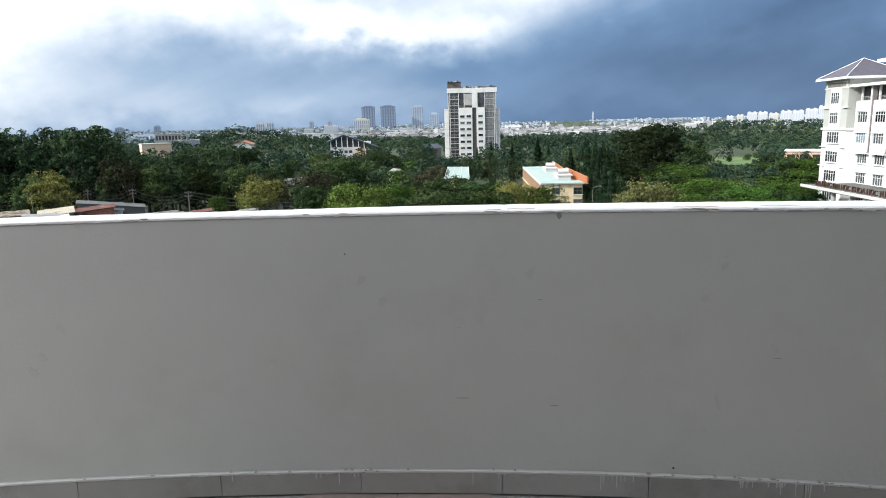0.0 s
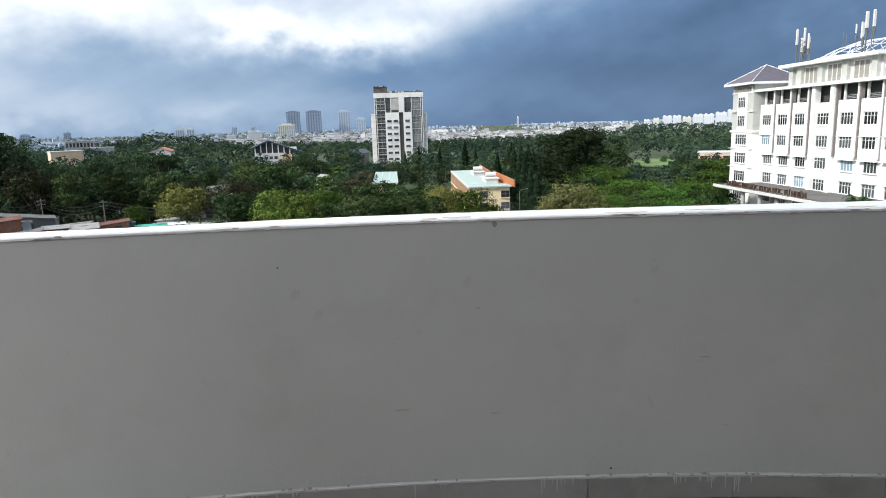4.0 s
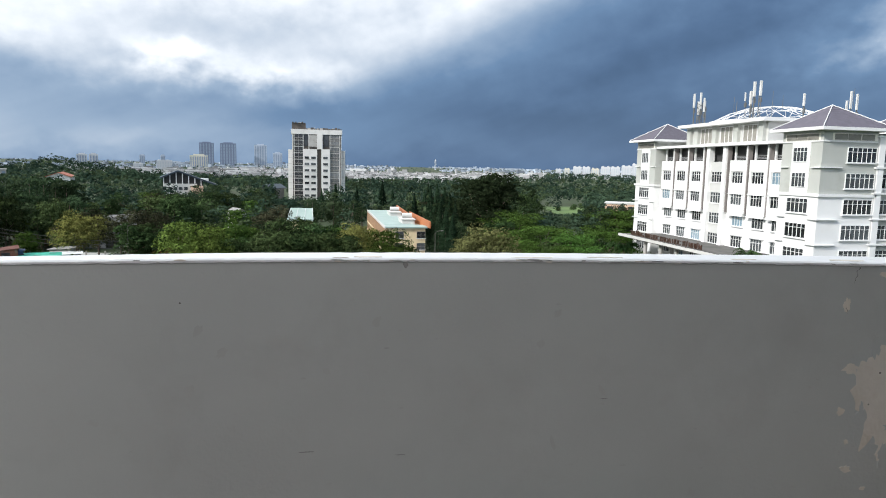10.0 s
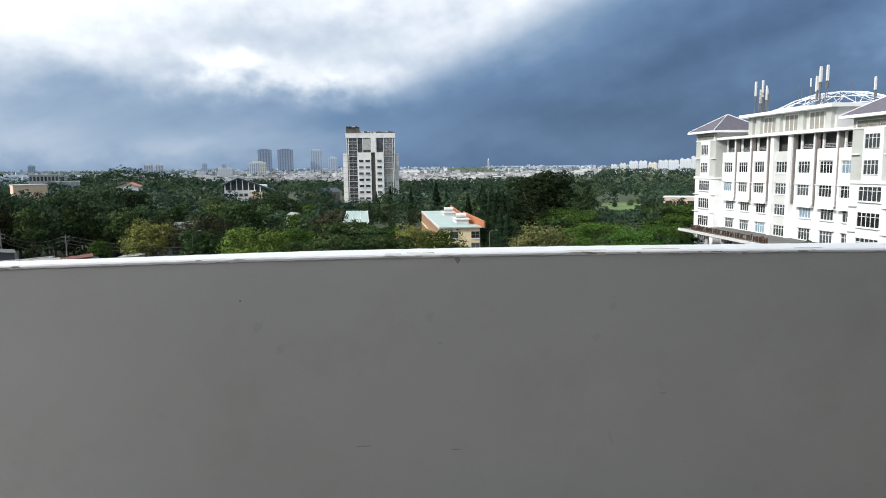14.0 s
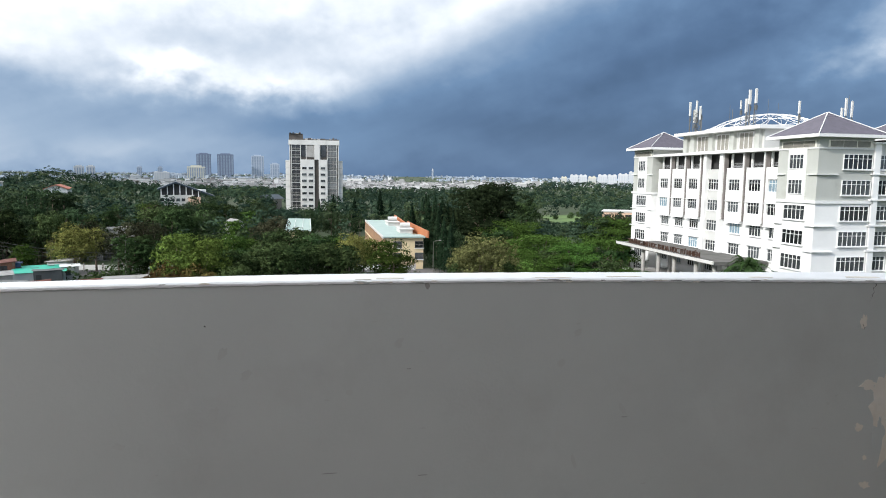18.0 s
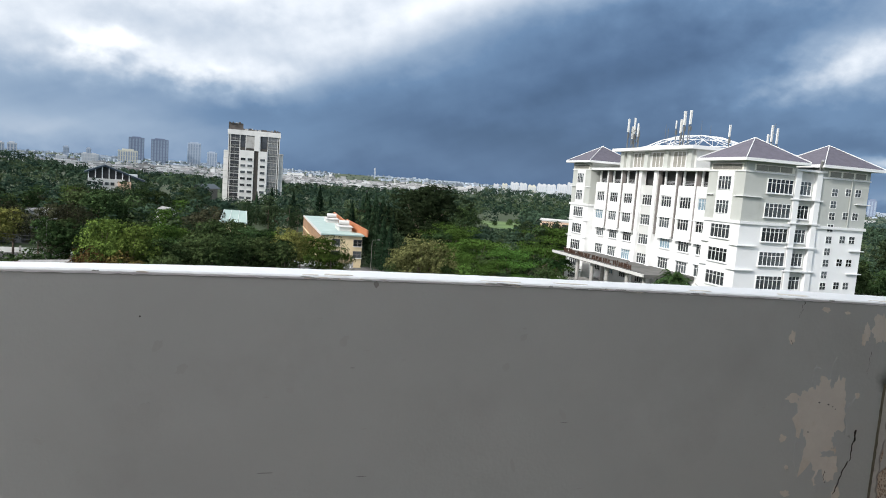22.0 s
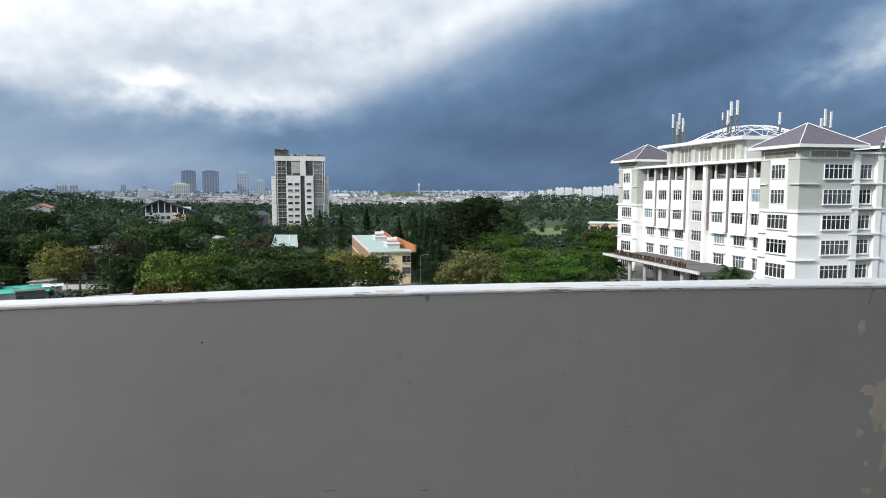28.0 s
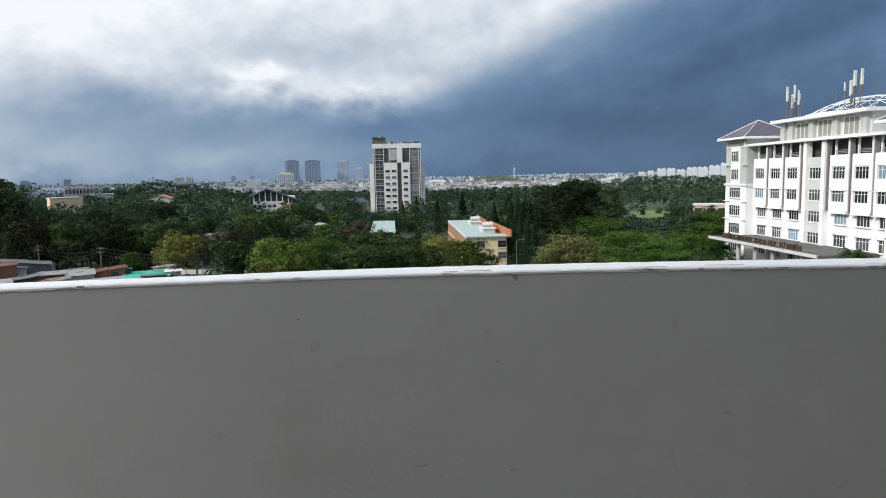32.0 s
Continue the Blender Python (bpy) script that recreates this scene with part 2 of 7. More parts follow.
def mouldy():
    """Wall paint with mould that creeps up from a ledge 0.85 m high and fades away from it."""
    m = material("mouldy_wall_paint", (0.592, 0.612, 0.586), 0.6, 0.05, 1.4, 0.10, 60, stain=(0.52, 0.53, 0.505), stain_scale=1.6, stain_at=(0.52, 0.85))
    nt = m.node_tree
    b = nt.nodes["Principled BSDF"]
    tcn, sp, nz = nt.nodes.new("ShaderNodeTexCoord"), nt.nodes.new("ShaderNodeSeparateXYZ"), nt.nodes.new("ShaderNodeTexNoise")
    nz.inputs["Scale"].default_value, nz.inputs["Detail"].default_value = 14, 5
    nt.links.new(tcn.outputs["Object"], sp.inputs[0])
    nt.links.new(tcn.outputs["Object"], nz.inputs["Vector"])

    def soft(src, a, c):
        r = nt.nodes.new("ShaderNodeMapRange")
        r.interpolation_type = "SMOOTHSTEP"
        r.inputs[1].default_value, r.inputs[2].default_value, r.inputs[3].default_value, r.inputs[4].default_value = a, c, 0.0, 1.0
        nt.links.new(src, r.inputs[0])
        return r.outputs[0]

    def calc(op, a, c):
        n = nt.nodes.new("ShaderNodeMath")
        n.operation = op
        for k, v in enumerate((a, c)):
            if isinstance(v, (int, float)):
                n.inputs[k].default_value = v
            else:
                nt.links.new(v, n.inputs[k])
        return n.outputs[0]

    z = calc("ADD", sp.outputs[2], calc("MULTIPLY", calc("SUBTRACT", nz.outputs["Fac"], 0.5), 0.06))
    x = calc("ADD", sp.outputs[0], calc("MULTIPLY", calc("SUBTRACT", nz.outputs["Fac"], 0.5), 0.10))
    amount = calc("MULTIPLY", calc("SUBTRACT", 1.0, soft(z, 0.858, 0.935)), calc("MULTIPLY", soft(x, 2.73, 2.81), calc("SUBTRACT", 1.0, calc("MULTIPLY", soft(x, 3.05, 3.6), 0.75))))
    mx = nt.nodes.new("ShaderNodeMix")
    mx.data_type = "RGBA"
    nt.links.new(amount, mx.inputs["Factor"])
    nt.links.new(b.inputs["Base Color"].links[0].from_socket, mx.inputs["A"])
    mx.inputs["B"].default_value = (0.055, 0.055, 0.035, 1)
    nt.links.new(mx.outputs["Result"], b.inputs["Base Color"])
    return m


def leaf_material(name, base, island=0.6, obj=0.5, hue=0.02, trans=0.03):
    m = material(name, base, 0.75, 0.5, 0.9, island=island, obj=obj, hue=hue, spec=0.0)
    nt = m.node_tree
    b, out = nt.nodes["Principled BSDF"], nt.nodes["Material Output"]
    tr = nt.nodes.new("ShaderNodeBsdfTranslucent")
    src = b.inputs["Base Color"].links[0].from_socket
    nt.links.new(src, tr.inputs[0])
    mx = nt.nodes.new("ShaderNodeMixShader")
    mx.inputs[0].default_value = trans
    nt.links.new(b.outputs[0], mx.inputs[1])
    nt.links.new(tr.outputs[0], mx.inputs[2])
    nt.links.new(mx.outputs[0], out.inputs[0])
    return m


MAT = dict(
    paint_grey=material("grey_wall_paint", (0.592, 0.612, 0.586), 0.55, 0.05, 1.4, 0.10, 60, stain=(0.52, 0.53, 0.505), stain_scale=1.6, stain_at=(0.52, 0.85)),
    paint_white=material("flaking_white_paint", (0.93, 0.93, 0.925), 0.6, 0.03, 9, 0.25, 25, stain=(0.66, 0.65, 0.63), stain_scale=3.2, stain_at=(0.66, 0.74)),
    filler=material("bare_filler", (0.84, 0.79, 0.705), 0.85, 0.07, 7, 0.2, 40, stain=(0.76, 0.69, 0.58), stain_scale=5, stain_at=(0.5, 0.65)),
    filler_dark=material("damp_plaster", (0.33, 0.32, 0.30), 0.9, 0.12, 8, 0.2, 40),
    scuff=material("faint_scuff", (0.568, 0.58, 0.555), 0.6, 0.05, 6),
    drip=material("dribbled_white_paint", (0.60, 0.60, 0.59), 0.5, 0.05, 6),
    cream_pale=material("pale_cream_trim", (0.74, 0.72, 0.64), 0.8, 0.05, 1),
    # greys of the unseen walls, set by how much light they bounce
    plaster_dark=material("mid_grey_plaster", (0.50, 0.50, 0.50), 0.8, 0.05, 2, 0.1, 30),
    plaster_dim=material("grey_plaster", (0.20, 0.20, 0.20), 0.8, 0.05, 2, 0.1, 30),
    white_block=material("white_apartment_walls", (0.52, 0.53, 0.55), 0.85, 0.04, 0.02),
    scratch=material("scratch_mark", (0.36, 0.36, 0.35), 0.7, 0.1, 6),
    crack=material("dark_crack", (0.05, 0.045, 0.04), 0.95, 0.2),
    skirt=material("grey_skirting_tile", (0.385, 0.378, 0.36), 0.45, 0.10, 5, stain=(0.29, 0.28, 0.265), stain_scale=3, obj=0.08),
    floor_tile=material("red_brown_floor_tile", (0.33, 0.26, 0.235), 0.5, 0.15, 6, 0.1, 30, obj=0.1),
    grout=material("grout", (0.3, 0.29, 0.27), 0.9),
    terrazzo=speckled("pebble_dash", (0.40, 0.32, 0.245), [((0.24, 0.155, 0.10), 0.50, 0.7), ((0.14, 0.09, 0.06), 0.34, 1.0), ((0.055, 0.042, 0.034), 0.22, 1.15), ((0.46, 0.42, 0.36), 0.20, 1.3)], 125),
    joint_dark=material("dark_joint_brown", (0.12, 0.105, 0.07), 0.95, 0.3, 9, 0.3, 50),
    cavity=material("broken_brown_plaster", (0.20, 0.135, 0.09), 0.95, 0.35, 30, 0.8, 60),
    pebble=material("dark_pebbles", (0.09, 0.07, 0.055), 0.7, 0.2, 20, island=0.6),
    salmon=material("salmon_facade", (0.68, 0.47, 0.34), 0.85, 0.08, 0.3),
    blue_sheet=material("dull_blue_sheet", (0.03, 0.05, 0.12), 0.6, 0.15, 1),
    mortar=material("pale_mortar", (0.40, 0.37, 0.33), 0.9, 0.15, 12, 0.3, 40),
    steel_black=material("black_painted_steel", (0.012, 0.012, 0.013), 0.4, 0.2, 10, 0.1, 50),
    ground=material("ground_earth_and_grass", (0.036, 0.055, 0.02), 0.95, 0.35, 0.05, stain=(0.045, 0.055, 0.025), stain_scale=0.02, stain_at=(0.5, 0.65)),
    lawn=material("lawn", (0.10, 0.165, 0.045), 0.95, 0.3, 0.08, stain=(0.07, 0.11, 0.035), stain_scale=0.05, stain_at=(0.45, 0.6)),
    asphalt=material("worn_asphalt", (0.115, 0.112, 0.108), 0.9, 0.15, 0.5, stain=(0.2, 0.19, 0.175), stain_scale=0.12),
    # weathered grey deck, its colour darkened further to paint in shadow
    deck_grey=material("weathered_deck_painted_shade", (0.10, 0.097, 0.09), 0.9, 0.2, 0.5, stain=(0.06, 0.058, 0.054), stain_scale=0.3),
    concrete=material("weathered_concrete", (0.38, 0.37, 0.35), 0.9, 0.15, 0.8, stain=(0.2, 0.19, 0.18), stain_scale=0.4),
    wall_white=material("white_facade_paint", (0.75, 0.75, 0.738), 0.75, 0.03, 0.3, stain=(0.70, 0.695, 0.665), stain_scale=0.25, stain_at=(0.6, 0.85)),
    wall_sage=material("grey_green_facade_paint", (0.42, 0.43, 0.40), 0.8, 0.06, 0.3, stain=(0.36, 0.365, 0.335), stain_scale=0.3),
    wall_grey=material("light_grey_panel", (0.52, 0.52, 0.50), 0.8, 0.05, 0.4),
    brown=material("brown_fin_paint", (0.21, 0.19, 0.18), 0.7, 0.1, 1),
    roof_slate=material("purple_grey_roof_tiles", (0.085, 0.077, 0.098), 0.75, 0.2, 1.5, 0.4, 6, obj=0.1),
    trim_white=material("white_trim", (0.70, 0.70, 0.69), 0.7, 0.04, 1),
    frame_white=material("white_window_bars", (0.72, 0.72, 0.71), 0.5, 0.03, 2),
    louvre=material("louvre_grille", (0.25, 0.24, 0.21), 0.7, 0.2, 2),
    glass_dark=material("dark_window_glass", (0.055, 0.062, 0.066), 0.10, 0.5, 0.7, obj=0.8, spec=0.45),
    glass_blue=material("blue_tinted_glass", (0.20, 0.28, 0.33), 0.15, 0.4, 0.5, obj=0.4, spec=0.5),
    # near-black colour painted in for the darkness inside openings
    void=material("painted_dark_interior", (0.05, 0.05, 0.05), 0.95),
    sign_red=material("dark_brown_red_sign_letters", (0.055, 0.028, 0.018), 0.5),
    steel=material("galvanised_steel", (0.55, 0.56, 0.57), 0.45, 0.1, 2, metal=0.6),
    antenna=material("pale_antenna_plastic", (0.56, 0.555, 0.53), 0.5, 0.05, 2),
    tower_wall=material("weathered_tower_wall", (0.65, 0.64, 0.615), 0.85, 0.1, 0.12, stain=(0.46, 0.45, 0.43), stain_scale=0.1, stain_at=(0.52, 0.7)),
    tower_dark=material("dark_tower_core_and_plant", (0.085, 0.075, 0.066), 0.9, 0.3, 0.4),
    slab=material("pale_floor_slab", (0.50, 0.49, 0.47), 0.85, 0.1, 0.5),
    orange=material("orange_roof_upstand", (0.34, 0.12, 0.045), 0.75, 0.12, 0.5),
    peach=material("peach_facade", (0.46, 0.30, 0.19), 0.85, 0.1, 0.4, stain=(0.35, 0.24, 0.17), stain_scale=0.5, stain_at=(0.45, 0.7)),
    cream=material("cream_facade", (0.66, 0.54, 0.34), 0.85, 0.07, 0.4, stain=(0.5, 0.38, 0.24), stain_scale=0.3),
    roof_mint=material("pale_green_metal_roof", (0.30, 0.385, 0.355), 0.6, 0.08, 0.3, stain=(0.34, 0.42, 0.385), stain_scale=0.3),
    roof_navy=material("dark_blue_metal_roof", (0.022, 0.038, 0.055), 0.6, 0.2, 0.4),
    roof_red=material("red_tile_roof", (0.34, 0.115, 0.07), 0.85, 0.2, 0.5),
    rust=material("rusted_corrugated_iron", (0.105, 0.036, 0.026), 0.9, 0.4, 0.8, stain=(0.24, 0.165, 0.12), stain_scale=0.9, stain_at=(0.57, 0.72)),
    rust_pale=material("mottled_fibre_cement", (0.24, 0.205, 0.16), 0.9, 0.4, 0.8, stain=(0.085, 0.048, 0.036), stain_scale=0.9, stain_at=(0.44, 0.58)),
    zinc=material("weathered_zinc_sheet", (0.25, 0.248, 0.24), 0.65, 0.35, 0.9, stain=(0.13, 0.09, 0.07), stain_scale=0.7, stain_at=(0.55, 0.72), metal=0.2),
    zinc_dark=material("dark_roof_sheet", (0.10, 0.105, 0.105), 0.7, 0.2, 0.4),
    tan_sheet=material("tan_roof_sheet", (0.38, 0.34, 0.255), 0.7, 0.15, 0.6, stain=(0.28, 0.22, 0.16), stain_scale=0.8, stain_at=(0.55, 0.7)),
    green_sheet=material("bright_green_roof_sheet", (0.03, 0.36, 0.26), 0.5, 0.1, 0.4),
    brick=material("bare_brickwork", (0.22, 0.085, 0.052), 0.9, 0.5, 5, 0.3, 12, stain=(0.20, 0.145, 0.11), stain_scale=1.3, stain_at=(0.5, 0.62)),
    billboard=material("pale_panel", (0.66, 0.67, 0.66), 0.6, 0.05, 1),
    pole_wood=material("concrete_pole", (0.17, 0.16, 0.145), 0.9, 0.1, 1),
    bark=material("bark", (0.13, 0.10, 0.075), 0.95, 0.3, 3, 0.5, 10),
    city=material("distant_city_walls", (0.40, 0.40, 0.40), 0.85, 0.05, 0.01, island=0.6),
    # town wall colour with distance haze painted in
    city_haze=material("town_walls_painted_haze", (0.31, 0.355, 0.42), 0.85, 0.05, 0.01, island=0.5),
    city_roof=material("distant_city_roofs", (0.26, 0.19, 0.18), 0.85, 0.1, 0.01, island=0.5),
    # haze painted into tower and window colours: blue-greys that fade towards the sky
    far_tower=material("high_rise_painted_haze", (0.155, 0.19, 0.27), 0.85, 0.06, 0.02),
    far_tower_pale=material("pale_high_rise_painted_haze", (0.38, 0.43, 0.51), 0.85, 0.06, 0.02),
    far_window=material("far_windows_painted_haze", (0.23, 0.285, 0.37), 0.4, 0.1, 0.02),
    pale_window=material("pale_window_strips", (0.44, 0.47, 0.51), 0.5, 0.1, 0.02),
    yellow_block=material("pale_yellow_block", (0.55, 0.53, 0.45), 0.85, 0.05, 0.02),
    car_white=material("white_car_paint", (0.75, 0.75, 0.75), 0.3),
    leaf_dark=leaf_material("dark_green_leaves", (0.036, 0.056, 0.027)),
    leaf_mid=leaf_material("green_leaves", (0.040, 0.063, 0.024)),
    leaf_bright=leaf_material("bright_green_leaves", (0.062, 0.098, 0.022)),
    leaf_yellow=leaf_material("yellow_green_leaves", (0.150, 0.150, 0.044), obj=0.1, hue=0.005),
    leaf_olive=leaf_material("olive_flowering_leaves", (0.105, 0.110, 0.043), obj=0.05, hue=0.003),
    leaf_feather=leaf_material("feathery_green_leaves", (0.042, 0.075, 0.016), island=0.55),
    leaf_pine=leaf_material("blue_green_needles", (0.014, 0.027, 0.014)),
    leaf_palm=leaf_material("palm_fronds", (0.022, 0.046, 0.016)),
    leaf_brown=leaf_material("brownish_thin_leaves", (0.040, 0.042, 0.024)),
    leaf_rusty=leaf_material("rusty_orange_leaves", (0.075, 0.055, 0.02)),
    leaf_grand=leaf_material("very_dark_leaves", (0.019, 0.028, 0.013), 0.35, 0.0, 0.0, 0.12),
    # haze painted into the leaf colour: a paler, bluer green
    leaf_haze=leaf_material("far_leaves_painted_haze", (0.055, 0.085, 0.070), 0.28, 0.0, 0.0, 0.1),
    leaf_far=leaf_material("far_forest_leaves", (0.031, 0.051, 0.033), island=0.2),
    leaf_far_dark=leaf_material("dark_far_forest_leaves", (0.018, 0.032, 0.024), island=0.2),
    leaf_far_light=leaf_material("light_far_forest_leaves", (0.040, 0.060, 0.030), island=0.2),
    tower_glass=material("grey_tower_glazing", (0.055, 0.058, 0.062), 0.2, 0.5, 0.4, obj=0.4),
    tower_glass_pale=material("pale_tower_glazing", (0.17, 0.18, 0.185), 0.2, 0.4, 0.4, obj=0.35),
)


# ---- mesh helpers ----
def mesh_of(name, verts, faces, mat, smooth=False):
    me = bpy.data.meshes.new(name)
    me.from_pydata([tuple(v) for v in verts], [], faces)
    me.materials.append(mat if not isinstance(mat, str) else MAT[mat])
    if smooth:
        me.polygons.foreach_set("use_smooth", [True] * len(me.polygons))
    me.update()
    return me


def thing(name, label, category, group="", kind="", at=(0, 0, 0), turn=0.0):
    ob = new(name)
    ob.empty_display_size = 0.3
    ob.matrix_world = pose(*at, 0, 0, turn)
    return tagged(ob, label, category, group, kind)


def child(name, me, parent, m=None, label=""):
    ob = new(name, me)
    ob.parent = parent
    if m is not None:
        ob.matrix_local = m
    if label:
        ob["label"] = label
    return ob


class Build:
    """Collects boxes and prisms into one mesh."""

    def __init__(self):
        self.v, self.f = [], []

    def quad_strip(self, base, top):
        n, k = len(base), len(self.v)
        self.v += [tuple(p) for p in base] + [tuple(p) for p in top]
        for i in range(n):
            j = (i + 1) % n
            self.f.append((k + i, k + j, k + n + j, k + n + i))
        self.f.append(tuple(k + i for i in reversed(range(n))))
        self.f.append(tuple(k + n + i for i in range(n)))
        return self

    def box(self, x0, x1, y0, y1, z0, z1):
        return self.quad_strip([(x0, y0, z0), (x1, y0, z0), (x1, y1, z0), (x0, y1, z0)], [(x0, y0, z1), (x1, y0, z1), (x1, y1, z1), (x0, y1, z1)])

    def soft_box(self, x0, x1, y0, y1, z0, z1, b=0.01):
        """A box with chamfered top edges and corners."""
        def ring(d, z):
            return [(x0 + d, y0, z), (x1 - d, y0, z), (x1, y0 + d, z), (x1, y1 - d, z), (x1 - d, y1, z), (x0 + d, y1, z), (x0, y1 - d, z), (x0, y0 + d, z)]

        def ring_in(d, z):
            return [(x0 + 2 * d, y0 + d, z), (x1 - 2 * d, y0 + d, z), (x1 - d, y0 + 2 * d, z), (x1 - d, y1 - 2 * d, z), (x1 - 2 * d, y1 - d, z), (x0 + 2 * d, y1 - d, z), (x0 + d, y1 - 2 * d, z), (x0 + d, y0 + 2 * d, z)]
        self.quad_strip(ring(b, z0), ring(b, z1 - b))
        self.quad_strip(ring(b, z1 - b), ring_in(b, z1))
        return self

    def frustum(self, x0, x1, y0, y1, z0, z1, k=0.0):
        cx, cy = (x0 + x1) / 2, (y0 + y1) / 2
        s = max(k, 0.002)
        return self.quad_strip([(x0, y0, z0), (x1, y0, z0), (x1, y1, z0), (x0, y1, z0)], [(cx + (x - cx) * s, cy + (y - cy) * s, z1) for x, y in ((x0, y0), (x1, y0), (x1, y1), (x0, y1))])

    def rod(self, a, b, r, n=6, r2=None):
        a, b = Vector(a), Vector(b)
        d = (b - a).normalized()
        u = d.orthogonal().normalized()
        w = d.cross(u)
        r2 = r if r2 is None else r2
        ring = [(math.cos(2 * math.pi * i / n), math.sin(2 * math.pi * i / n)) for i in range(n)]
        return self.quad_strip([a + u * c * r + w * s * r for c, s in ring], [b + u * c * r2 + w * s * r2 for c, s in ring])

    def beam(self, a, b, w, h):
        """A square bar from a to b, w wide and h high."""
        a, b = Vector(a), Vector(b)
        d = (b - a).normalized()
        u = d.cross(Vector((0, 0, 1)))
        u = Vector((1, 0, 0)) if u.length < 0.01 else u.normalized()
        n = u.cross(d).normalized()
        c = [u * sx_ * w / 2 + n * sy_ * h / 2 for sx_, sy_ in ((-1, -1), (1, -1), (1, 1), (-1, 1))]
        return self.quad_strip([a + k for k in c], [b + k for k in c])

    def mesh(self, name, mat, smooth=False):
        return mesh_of(name, self.v, self.f, mat, smooth)


# ---- terrace: parapet, floor, unseen walls that block light ----
ARC_R, ARC_X, ARC_Y = 13.83, -0.119, -11.319      # the parapet's inner face is an arc
TOP = 1.200


def arc(x, out=0.0, z=0.0):
    """A point of the parapet's inner face at x, moved outwards by out."""
    a = math.asin((x - ARC_X) / ARC_R)
    r = ARC_R + out
    return (ARC_X + r * math.sin(a), ARC_Y + r * math.cos(a), z)


def arc_slab(b, x0, x1, o0, o1, z0, z1, n):
    for i in range(n):
        xa, xb = x0 + (x1 - x0) * i / n, x0 + (x1 - x0) * (i + 1) / n
        b.quad_strip([arc(xa, o0, z0), arc(xb, o0, z0), arc(xb, o1, z0), arc(xa, o1, z0)], [arc(xa, o0, z1), arc(xb, o0, z1), arc(xb, o1, z1), arc(xa, o1, z1)])


def smooth01(a, b, v):
    k = min(max((v - a) / (b - a), 0.0), 1.0)
    return k * k * (3 - 2 * k)


def arc_sheet(name, mat, x0, x1, o0, reach, z0, z1, n, rag=0.0, smooth=False):
    """One curved slab with shared vertices; rag makes its inner lower edge and its top uneven."""
    verts, faces = [], []
    for i in range(n + 1):
        x = x0 + (x1 - x0) * i / n
        d = rag * (0.25 * noise.noise((x * 5, 0, 3)) + 0.5 * noise.noise((x * 19, 4, 3)) + 0.45 * noise.noise((x * 61, 4, 7)))
        u = rag * 0.22 * noise.noise((x * 17, 8, 1))
        o1 = reach - ((0.025 + 0.065 * smooth01(0.0, 1.3, -x) + 0.035 * (1 - smooth01(1.5, 2.4, x)) * smooth01(-1.6, -0.6, x)) if reach > 0.1 else 0.0)
        verts += [arc(x, o0, z0 + d), arc(x, o0, z1 - 0.006 + u), arc(x, o0 + 0.008, z1 + u), arc(x, o1 - 0.008, z1 + u), arc(x, o1, z1 - 0.006), arc(x, o1, z0)]
    for i in range(n):
        a, b = i * 6, i * 6 + 6
        for k in range(6):
            j = (k + 1) % 6
            faces.append((a + k, a + j, b + j, b + k))
    faces += [tuple(range(6)), tuple(reversed(range(n * 6, n * 6 + 6)))]
    return mesh_of(name, verts, faces, mat)


parapet = new("wall_parapet", arc_sheet("parapet", "paint_grey", -9.0, 5.2, 0.0, 0.22, 0.0, TOP, 140))
tagged(parapet, "grey painted curved parapet wall with peeling paint", "wall", kind="structure")
child("cap", arc_sheet("cap", "paint_white", -9.0, 5.2, -0.003, 0.235, TOP - 0.001, TOP + 0.013, 900, 0.006), parapet, label="flaking white paint along the wall top")


def blob(name, mat, x, z, rx, rz, seed, proud=0.0015, n=44, rough=0.5, lean=0.0):
    """An irregular flake outline on the parapet's face, a little proud of it."""
    ring = []
    for i in range(n):
        a = 2 * math.pi * i / n
        k = 1 + rough * noise.noise((math.cos(a) * 1.6 + seed * 7.3, math.sin(a) * 1.6, seed)) + rough * 0.6 * noise.noise((math.cos(a) * 5 + seed, math.sin(a) * 5, seed * 3.1)) + rough * 0.45 * noise.noise((math.cos(a) * 13 + seed, math.sin(a) * 13, seed * 1.7))
        ring.append((x + rx * k * math.cos(a) + lean * rz * k * math.sin(a), z + rz * k * math.sin(a)))
    verts = [arc(p, -proud, q) for p, q in ring] + [arc(p, 0.004, q) for p, q in ring] + [arc(x, -proud, z)]
    faces = [(i, (i + 1) % n, 2 * n) for i in range(n)] + [(i, n + i, n + (i + 1) % n, (i + 1) % n) for i in range(n)]
    return mesh_of(name, verts, faces, mat)


